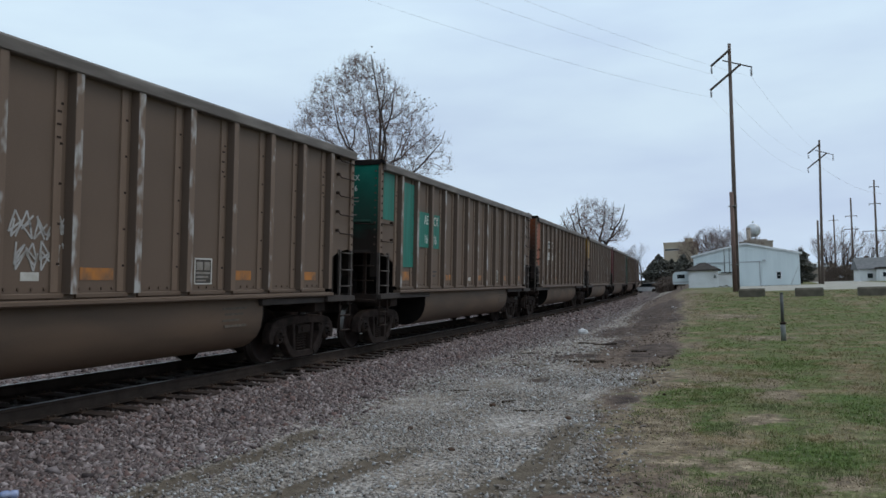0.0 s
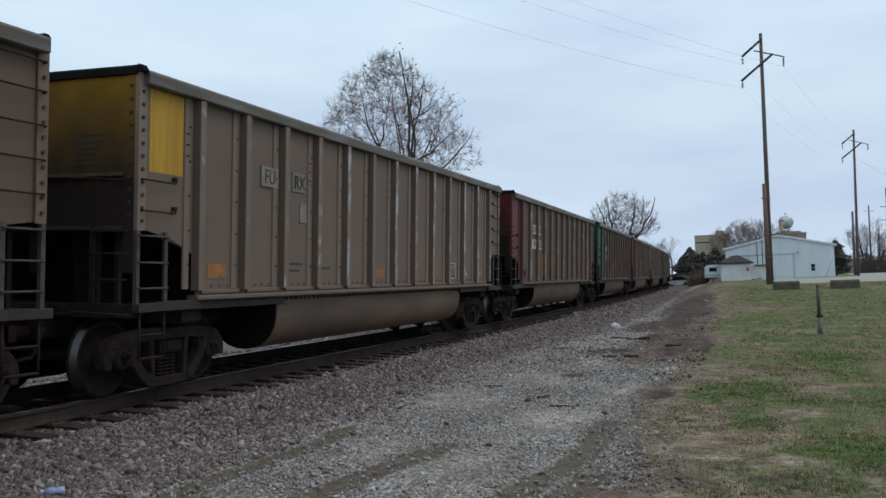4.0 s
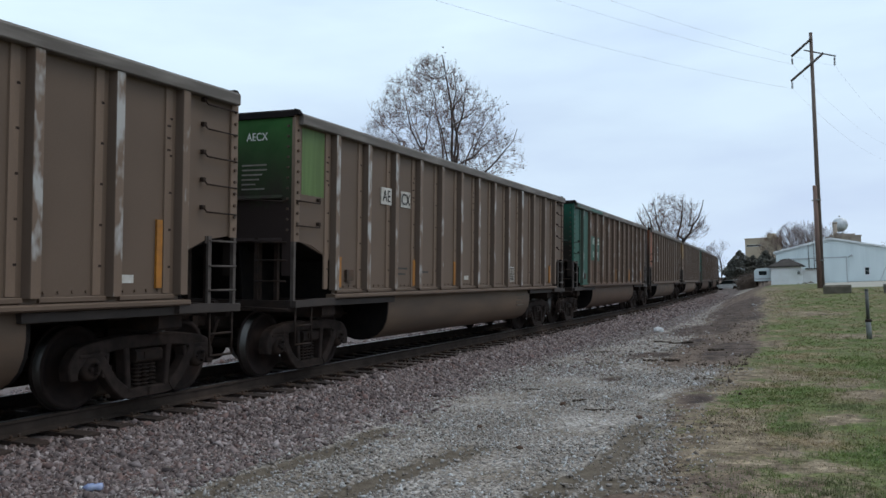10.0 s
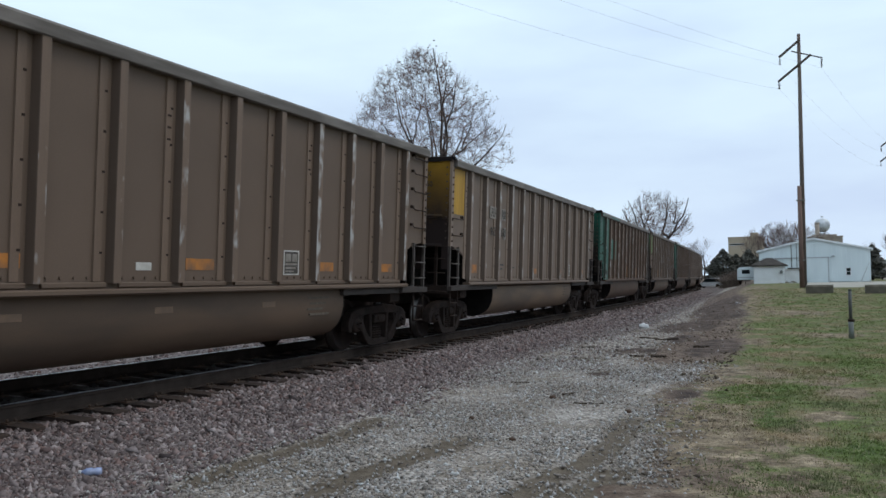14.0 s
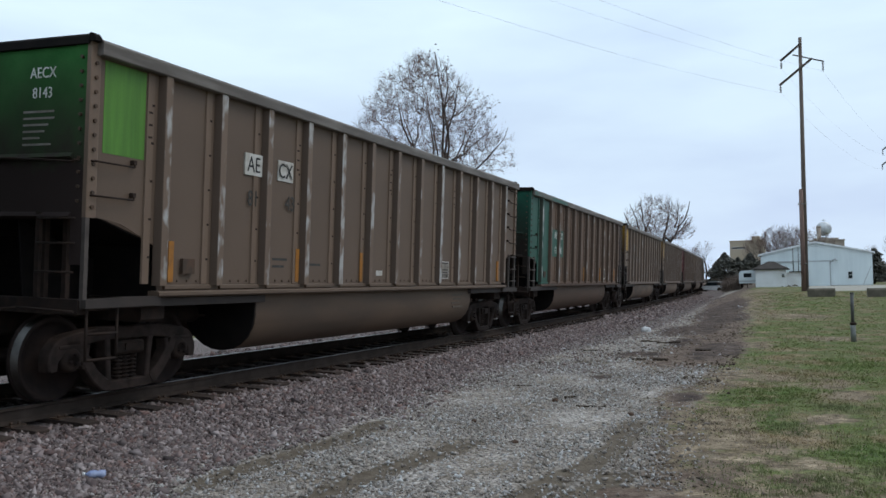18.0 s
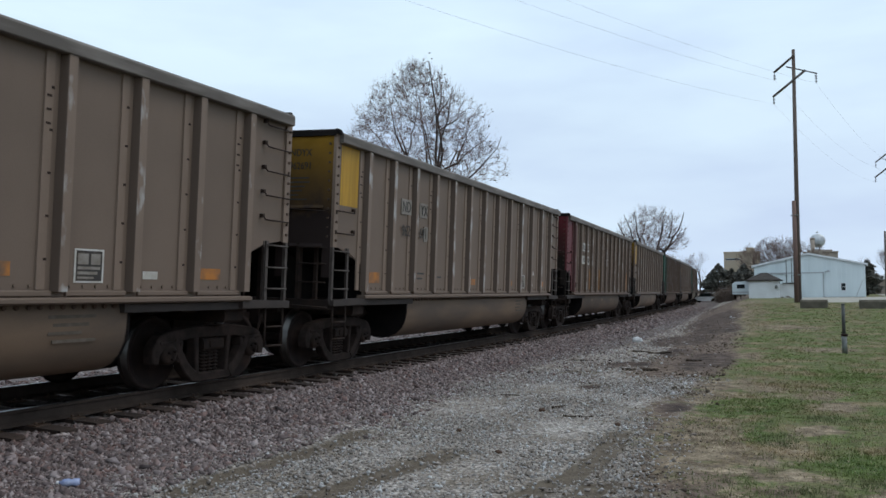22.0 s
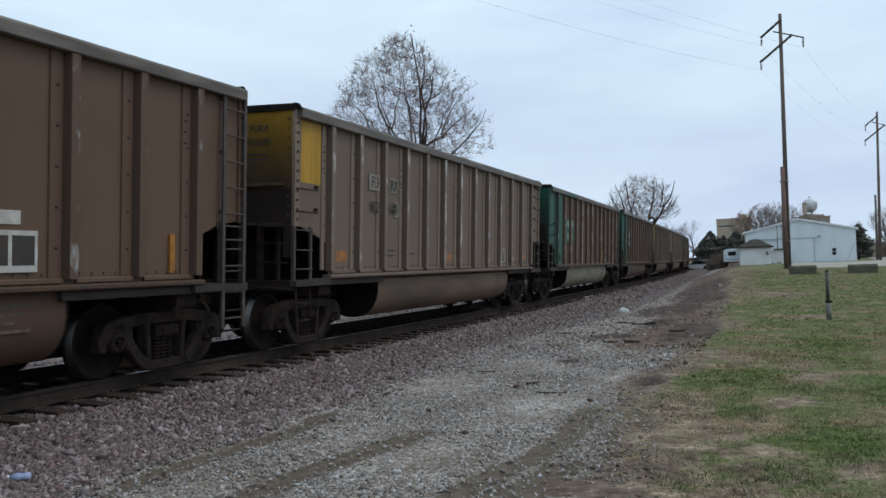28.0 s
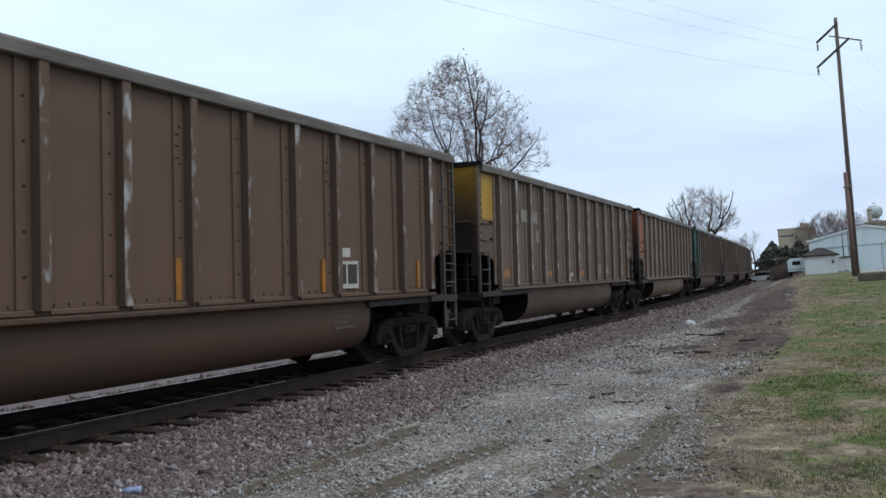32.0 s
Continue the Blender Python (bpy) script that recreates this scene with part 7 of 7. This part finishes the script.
# a low wooded rim closes the view all round
rim_v = np.random.default_rng(17)
n = 9000
an = rim_v.uniform(0, 6.283, n)
dist = rim_v.uniform(420, 560, n)
hh = rim_v.beta(1.2, 1.6, n) * (7 + 4 * np.sin(an * 9) + 3 * np.sin(an * 23))
pl = np.stack([np.sin(an) * dist, np.cos(an) * dist, np.clip(hh, 0.2, 14)], -1)
tagged(cloud("far_woods", [LEAF], pl, turns_of(rim_v, n), rim_v.uniform(2.5, 7, n)[:, None] * np.ones((1, 3)), np.zeros(n, int), M["brush"]), "low grey-brown line of leafless woods far away", "woods", kind="stuff")


# ---------------------------------------------------------------- stones, grass and litter
def stone_templates(count, seed):
    r = np.random.default_rng(seed)
    f = np.array([(0, 2, 4), (2, 1, 4), (1, 3, 4), (3, 0, 4), (2, 0, 5), (1, 2, 5), (3, 1, 5), (0, 3, 5)])
    out = []
    for _ in range(count):
        v = np.array([(1, 0, 0), (-1, 0, 0), (0, 1, 0), (0, -1, 0), (0, 0, 1), (0, 0, -1)], float)
        v = v * r.uniform(0.55, 1.1, (6, 1)) + r.normal(0, 0.22, (6, 3))
        out.append((v, f))
    return out


def stone_material(name, tones):
    m = mat(name, tones[0], 0.9, bump=0.2)
    n, k = m.node_tree.nodes, m.node_tree.links
    g, r = n.new("ShaderNodeNewGeometry"), n.new("ShaderNodeValToRGB")
    while len(r.color_ramp.elements) < len(tones):
        r.color_ramp.elements.new(0.5)
    for i, (e, c) in enumerate(zip(r.color_ramp.elements, tones)):
        e.position, e.color = i / (len(tones) - 1), (*c, 1)
    k.new(g.outputs["Random Per Island"], r.inputs[0])
    k.new(r.outputs[0], n["Principled BSDF"].inputs["Base Color"])
    return m


BALLAST = stone_material("pink_grey_ballast_stone", [(0.043, 0.033, 0.033), (0.174, 0.138, 0.132), (0.099, 0.074, 0.071), (0.240, 0.195, 0.190), (0.072, 0.054, 0.053), (0.165, 0.103, 0.091), (0.340, 0.292, 0.284), (0.113, 0.091, 0.091)])
GRAVEL = stone_material("crushed_grey_limestone", [(0.103, 0.088, 0.076), (0.349, 0.313, 0.285), (0.206, 0.178, 0.158), (0.473, 0.473, 0.473), (0.144, 0.120, 0.103), (0.298, 0.258, 0.228)])
# dark stones between the rails: the train's shade put into their colour
SHADE_STONE = stone_material("shade_darkened_ballast", [(0.02, 0.018, 0.017), (0.05, 0.043, 0.039), (0.03, 0.026, 0.024), (0.085, 0.073, 0.066), (0.022, 0.02, 0.019)])
shapes = stone_templates(10, 3)
r = np.random.default_rng(9)


def scatter_stones(name, label, count, s_range, u_range, size, material, power=1.6, keep=None):
    s = s_range[0] + (s_range[1] - s_range[0]) * r.uniform(0, 1, count) ** power
    u = r.uniform(*u_range, count)
    x, y, h = track(s)
    px, py = x + np.cos(h) * u, y + np.sin(h) * u
    if keep is not None:
        ok = keep(px, py, r.uniform(0, 1, count))
        px, py = px[ok], py[ok]
    n = len(px)
    sz = r.uniform(size[0], size[1], n) * (1 + 0.8 * (r.uniform(0, 1, n) > 0.93))
    pz = ground_height(px, py) + sz * 0.15
    sizes = sz[:, None] * r.uniform(0.7, 1.2, (n, 3)) * np.array([[1, 1, 0.8]])
    ob = cloud(name, shapes, np.stack([px, py, pz], -1), turns_of(r, n), sizes, r.integers(0, len(shapes), n), material)
    return tagged(ob, label, "stones", kind="stuff")


def clear_of_steel(px, py, w):
    """No stone on a rail or high on a tie."""
    u = beside(px, py)
    return (np.abs(np.abs(u) - 0.7525) > 0.12) & ((np.abs(u) > 1.36) | (w < 0.62))


def in_ruts(px, py):
    wet = np.zeros_like(px)
    for (ax, ay), (bx, by), wd, deep in RUTS:
        t = np.clip((py - ay) / (by - ay), 0, 1)
        d = np.abs(px - (ax + (bx - ax) * t + 0.08 * np.sin(py * 1.7)))
        wet = np.maximum(wet, deep * np.exp(-(d / wd) ** 2) * SOFT(ay - 1.2, ay, py) * (1 - SOFT(by, by + 1.2, py)))
    return wet


def on_gravel(px, py, w):
    wet = in_ruts(px, py)
    edge = px - grass_edge(py)
    return (edge < 0.1 + 0.7 * (w - 0.5)) & (w > wet * 0.86) & ((edge < 0.0) | (w > 0.8)) & (w > 0.985 * SOFT(14, 18.5, py) * np.exp(-((edge + 0.7) / 1.15) ** 4)) & (w > 0.8 * SOFT(17, 34, py)) & (w > 0.95 * patches(px, py, SOIL))


scatter_stones("ballast_stones", "coarse pink-grey ballast stones along the track", 70000, (4, 34), (0.98, 4.1), (0.019, 0.040), BALLAST, 1.5, lambda px, py, w: clear_of_steel(px, py, w) & (w < 1.02 - SOFT(2.8, 4.1, beside(px, py) + 0.75 * SOFT(9, 17, py))) & (in_ruts(px, py) < 0.3 + 0.25 * w))
scatter_stones("ballast_stones", "coarse pink-grey ballast stones along the track", 9000, (34, 95), (1.0, 3.0), (0.04, 0.07), BALLAST, 1.3, clear_of_steel)
scatter_stones("ballast_stones", "ballast stones coloured dark for the shade between the rails", 11000, (4, 60), (-1.3, 1.0), (0.03, 0.06), SHADE_STONE, 1.3, clear_of_steel)
scatter_stones("ballast_stones", "pale ballast stones between and beyond the rails", 9000, (4, 60), (-5.5, -1.55), (0.035, 0.07), BALLAST, 1.3)
scatter_stones("gravel_stones", "loose crushed grey gravel of the track-side drive", 46000, (3.5, 17), (2.7, 7.6), (0.010, 0.022), GRAVEL, 1.35, on_gravel)
scatter_stones("gravel_stones", "loose crushed grey gravel of the track-side drive", 14000, (14, 48), (2.7, 6.8), (0.018, 0.034), GRAVEL, 1.3, on_gravel)
scatter_stones("ballast_dust_stones", "small grey ballast chips spread beside the track", 5500, (15, 75), (2.7, 5.0), (0.018, 0.038), BALLAST, 1.4, lambda px, py, w: w > 0.25 + 0.35 * (beside(px, py) - 2.7) / 2.3)

DEBRIS = stone_material("brown_dirt_clods", [(0.045, 0.032, 0.023), (0.12, 0.088, 0.062), (0.075, 0.053, 0.038), (0.20, 0.165, 0.125), (0.06, 0.045, 0.033), (0.10, 0.075, 0.055), (0.22, 0.185, 0.15)])


def on_dirt(px, py, w):
    edge = px - grass_edge(py)
    zone = np.maximum(SOFT(14.5, 18.5, py) * np.exp(-((edge + 0.7) / 1.3) ** 4), 0.8 * np.exp(-((edge - 0.1) / 0.45) ** 2))
    lumpy = 0.5 + 0.5 * np.sin(px * 2.3 + 1.9 * np.sin(py * 0.8)) * np.sin(py * 1.1 + px)
    return w < zone * (0.25 + 0.75 * lumpy) * (1 - 0.85 * patches(px, py, SOIL))


scatter_stones("dirt_clods", "small brown dirt clods and wood chips on bare ground", 9000, (4, 16), (5.2, 8.6), (0.008, 0.022), DEBRIS, 1.2, on_dirt)
scatter_stones("dirt_clods", "small brown dirt clods and wood chips on bare ground", 9000, (14, 45), (3.0, 7.2), (0.014, 0.038), DEBRIS, 1.5, on_dirt)

# grass: low tufts of thin blades
BLADE = np.array([(-0.5, 0, 0), (0.5, 0, 0), (0.30, 0.30, 0.62), (-0.30, 0.30, 0.62), (0.05, 0.85, 1.0), (-0.05, 0.85, 1.0)], float)
BLADE_FACES = np.array([(0, 1, 2, 3), (3, 2, 4, 5)])


def blade_material():
    m = mat("spring_grass_blades", (0.1, 0.12, 0.04), 0.8, bump=0)
    n, k = m.node_tree.nodes, m.node_tree.links
    co, geo = n.new("ShaderNodeTexCoord"), n.new("ShaderNodeNewGeometry")
    turf = shared_turf(n, k, co)
    tone, dead, at, add, mix, mul = n.new("ShaderNodeValToRGB"), n.new("ShaderNodeValToRGB"), n.new("ShaderNodeAttribute"), n.new("ShaderNodeMath"), n.new("ShaderNodeMixRGB"), n.new("ShaderNodeMixRGB")
    tone.color_ramp.elements[0].color, tone.color_ramp.elements[1].color = (1.15, 1.07, 1.02, 1), (2.0, 1.87, 1.77, 1)
    dead.color_ramp.elements[0].color, dead.color_ramp.elements[1].color = (0.185, 0.14, 0.092, 1), (0.41, 0.33, 0.23, 1)
    at.attribute_name = "dead"
    mul.blend_type, mul.inputs[0].default_value = "MULTIPLY", 1.0
    k.new(geo.outputs["Random Per Island"], tone.inputs[0])
    k.new(geo.outputs["Random Per Island"], dead.inputs[0])
    green, rich = n.new("ShaderNodeMixRGB"), n.new("ShaderNodeAttribute")
    rich.attribute_name = "lush"
    green.inputs[2].default_value = (0.070, 0.112, 0.030, 1)
    k.new(rich.outputs["Fac"], green.inputs[0])
    k.new(turf, green.inputs[1])
    k.new(green.outputs[0], mul.inputs[1])
    k.new(tone.outputs[0], mul.inputs[2])
    k.new(at.outputs["Fac"], mix.inputs[0])
    k.new(mul.outputs[0], mix.inputs[1])
    k.new(dead.outputs[0], mix.inputs[2])
    low, olive = n.new("ShaderNodeAttribute"), n.new("ShaderNodeMixRGB")
    low.attribute_name = "weed"
    olive.inputs[2].default_value = (0.125, 0.138, 0.062, 1)
    k.new(low.outputs["Fac"], olive.inputs[0])
    k.new(mix.outputs[0], olive.inputs[1])
    k.new(olive.outputs[0], n["Principled BSDF"].inputs["Base Color"])
    return m


def grass(name, label, tufts, each, yr, power, wide, seed):
    q = np.random.default_rng(seed)
    ty = yr[0] + (yr[1] - yr[0]) * q.uniform(0, 1, tufts) ** power
    tx = grass_edge(ty) + (0.13 * ty + 1.3 - grass_edge(ty)) * q.uniform(-0.08, 1, tufts)
    th = q.uniform(0.4, 1.0, tufts) ** 1.5
    tuft = np.repeat(np.arange(tufts), each)
    n = len(tuft)
    a, rad = q.uniform(0, 6.283, n), np.abs(q.normal(0, 0.05, n)) * (1 + 0.03 * ty[tuft])
    x, y = tx[tuft] + np.cos(a) * rad, ty[tuft] + np.sin(a) * rad
    edge = x - grass_edge(y)
    patch = np.sin(x * 1.9 + 1.7 * np.sin(y * 0.9)) * np.sin(y * 1.15 + 1.3 * np.sin(x * 1.4)) + 0.6 * np.sin(x * 4.9 + y * 2.7) * np.sin(y * 3.3 - x * 2)
    lush, straw, weed, soil = 0.72 * patches(x, y, LUSH) * (1 - 0.4 * SOFT(15, 20, y)), patches(x, y, STRAW), patches(x, y, WEED), patches(x, y, SOIL)
    dead = (q.uniform(0, 1, n) < np.clip(0.80 - 0.36 * np.clip(edge - 0.2, 0, 1.1) + 0.30 * patch - 0.9 * lush + 0.6 * straw - 0.35 * weed - 0.22 * SOFT(14, 20, y) + 0.35 * np.sin(x * 13 + 3 * np.sin(y * 5)) * np.sin(y * 8 + 2 * np.sin(x * 7)), 0.03, 0.97)).astype(float)
    keep = (edge > 0.3 * q.normal(0, 1, n)) & (q.uniform(0, 1, n) < np.clip(0.35 + 0.8 * edge, 0.1, 1) * (1 - 0.85 * soil))
    tuft, x, y, dead, edge, a, lush, weed = tuft[keep], x[keep], y[keep], dead[keep], edge[keep], a[keep], lush[keep], weed[keep]
    n = len(x)
    hgt = 0.044 * th[tuft] * q.uniform(0.5, 1.15, n) * np.clip(0.5 + 0.6 * edge, 0.5, 1.0) * (1 + 0.012 * y) * (1 + 0.2 * weed * (1 - dead))
    lean = (q.uniform(0.15, 1.0, n) + 0.35 * dead) * (1 - 0.4 * weed * (1 - dead))
    turn = a - 1.5708 + q.normal(0, 0.9, n)
    sx, sy, sz = q.uniform(*wide, n) * (1 + 0.05 * y), hgt * lean, hgt * np.clip(1.15 - 0.6 * lean, 0.25, 1)
    bx, by, bz = BLADE[None, :, 0] * sx[:, None], BLADE[None, :, 1] * sy[:, None], BLADE[None, :, 2] * sz[:, None]
    c, s = np.cos(turn)[:, None], np.sin(turn)[:, None]
    v = np.stack([bx * c - by * s + x[:, None], bx * s + by * c + y[:, None], bz + ground_height(x, y)[:, None] - 0.006], -1)
    f = (BLADE_FACES[None] + (np.arange(n) * 6)[:, None, None]).reshape(-1, 4)
    me = bpy.data.meshes.new(name)
    me.vertices.add(n * 6)
    me.vertices.foreach_set("co", v.astype(np.float32).ravel())
    me.loops.add(f.size)
    me.loops.foreach_set("vertex_index", f.astype(np.int32).ravel())
    me.polygons.add(len(f))
    me.polygons.foreach_set("loop_start", np.arange(0, f.size, 4, dtype=np.int32))
    me.update(calc_edges=True)
    at = me.attributes.new("dead", "FLOAT", "POINT")
    at.data.foreach_set("value", np.repeat(dead, 6).astype(np.float32))
    at = me.attributes.new("lush", "FLOAT", "POINT")
    at.data.foreach_set("value", np.repeat(lush, 6).astype(np.float32))
    at = me.attributes.new("weed", "FLOAT", "POINT")
    at.data.foreach_set("value", np.repeat(weed * (1 - dead), 6).astype(np.float32))
    me.materials.append(GRASS)
    return tagged(new(name, me), label, "grass", kind="stuff")


GRASS = blade_material()
grass("short_grass", "short patchy spring grass mixed with dead straw", 12000, 14, (4.5, 18), 1.2, (0.004, 0.008), 31)
grass("short_grass", "short patchy spring grass mixed with dead straw", 9000, 9, (18, 58), 1.5, (0.006, 0.011), 32)


def lump(name, label, category, x, y, size, material, seed, flat=0.6, lift=0.0):
    ob = thing(name, label, category, Matrix.Translation((x, y, at_ground(x, y) + lift)))
    bm = bmesh.new()
    bmesh.ops.create_icosphere(bm, subdivisions=2, radius=1)
    for v in bm.verts:
        k = 1 + 0.25 * noise.noise(v.co * 1.7 + Vector((seed, 0, 0)))
        v.co = Vector((v.co.x * size[0], v.co.y * size[1], v.co.z * size[2])) * k
    part("body", bm, material, ob)
    return ob


M["paper"] = mat("white_litter", (0.72, 0.72, 0.72), 0.7)
M["oldwood"] = mat("rotten_wood", (0.07, 0.05, 0.035), 0.95, second=(0.035, 0.026, 0.02), scale=6, bump=0.5)
lump("white_stone", "white plastic litter lump lying on the gravel edge", "litter", -5.15, 28.6, (0.17, 0.13, 0.11), M["paper"], 1, lift=0.06)


def bottle():
    ob = thing("plastic_bottle", "crushed pale blue plastic bottle lying on ballast", "bottle", Matrix.Translation((-5.82, 5.66, at_ground(-5.82, 5.66) + 0.05)) @ Matrix.Rotation(0.5, 4, "Z"))
    bm = bmesh.new()
    lathe(bm, [(0.010, -0.085), (0.014, -0.07), (0.030, -0.045), (0.034, 0.0), (0.026, 0.02), (0.034, 0.04), (0.032, 0.08), (0.01, 0.085)], 12, "x")
    part("body", bm, mat("pale_blue_plastic", (0.16, 0.22, 0.42), 0.25, second=(0.40, 0.44, 0.58), scale=8, bump=0), ob)
    bm = bmesh.new()
    lathe(bm, [(0.016, -0.105), (0.016, -0.083)], 10, "x")
    part("cap", bm, M["paper"], ob)


bottle()


def stick(x, y, length, r, turn, label):
    ob = thing("wood_scrap", label, "wood scrap", Matrix.Translation((x, y, at_ground(x, y) + r * 0.6)) @ Matrix.Rotation(turn, 4, "Z"), "scraps of wood on the gravel")
    bm = bmesh.new()
    q = random.Random(int(x * 100))
    p = Vector((-length / 2, 0, 0))
    for i in range(4):
        e = Vector((-length / 2 + length * (i + 1) / 4, q.gauss(0, r), q.gauss(0, r * 0.3)))
        tube(bm, p, e, r * (1 - i * 0.1), r * (0.9 - i * 0.1), 7)
        p = e
    part("stick", bm, M["oldwood"], ob)


for x, y, l, rr, a in ((-2.82, 11.2, 0.40, 0.018, 0.2), (-3.5, 18.3, 0.28, 0.03, 0.3), (-3.05, 18.2, 0.3, 0.035, -0.1), (-3.65, 23.4, 0.6, 0.04, 0.15), (-4.2, 23.8, 0.5, 0.03, -0.2), (-2.5, 21.0, 0.35, 0.03, 0.1), (-3.3, 12.0, 0.2, 0.02, 0.8), (-4.4, 13.2, 0.3, 0.014, 0.1), (-5.0, 20.5, 0.5, 0.03, 0.2)):
    stick(x, y, l, rr, a, "dark rotten piece of wood lying on the gravel")
for i, (x, y, s) in enumerate(((-3.42, 11.6, 0.05), (-2.95, 8.4, 0.04), (-3.85, 9.6, 0.035), (-2.2, 10.6, 0.045))):
    lump("dark_stone", "dark rounded stone lying on the grey gravel", "stone", x, y, (s, s * 0.8, s * 0.6), M["rust"], i, lift=s * 0.3)


# ---------------------------------------------------------------- what moves
def motions():
    times = [0.0, 0.1] + [0.5 * i for i in range(1, 64)] + [31.9, 32.0]
    # a car comes down the far drive and goes out behind the metal building
    drive = [(0.0, 18.5, 250), (10.0, 13.0, 175), (12.0, 11.2, 155), (14.0, 9.9, 138), (16.0, 9.4, 124), (18.0, 11.5, 112), (20.0, 17.0, 105), (32.0, 60.0, 104)]
    rows = []
    for i, (t, x, y) in enumerate(drive):
        ax, ay = drive[max(i - 1, 0)][1:]
        bx, by = drive[min(i + 1, len(drive) - 1)][1:]
        rows.append((t, Matrix.Translation((x, y, at_ground(x, y) - 0.005)) @ Matrix.Rotation(math.atan2(-(bx - ax), by - ay), 4, "Z")))
    walk(PASSING, rows)
    for n, car, wheels in CARS:
        walk(car, [(t, car_pose(along(t) + CELL * n + HALF)) for t in times])
        # the wheels roll while the car is on the stretch before the camera
        ticks = [i / 15 for i in range(481) if -14 < along(i / 15) + CELL * n + HALF < 62]
        for w, yy in wheels:
            rows = []
            for t in ticks:
                rows.append((t, pose(0, yy, WHEEL_R, math.degrees(-along(t) / WHEEL_R))))
            if not rows:
                rows = [(0.0, pose(0, yy, WHEEL_R)), (32.0, pose(0, yy, WHEEL_R))]
            if rows[0][0] > 0:
                rows.insert(0, (0.0, rows[0][1]))
            if rows[-1][0] < 31.99:
                rows.append((32.0, rows[-1][1]))
            walk(w, rows)


motions()
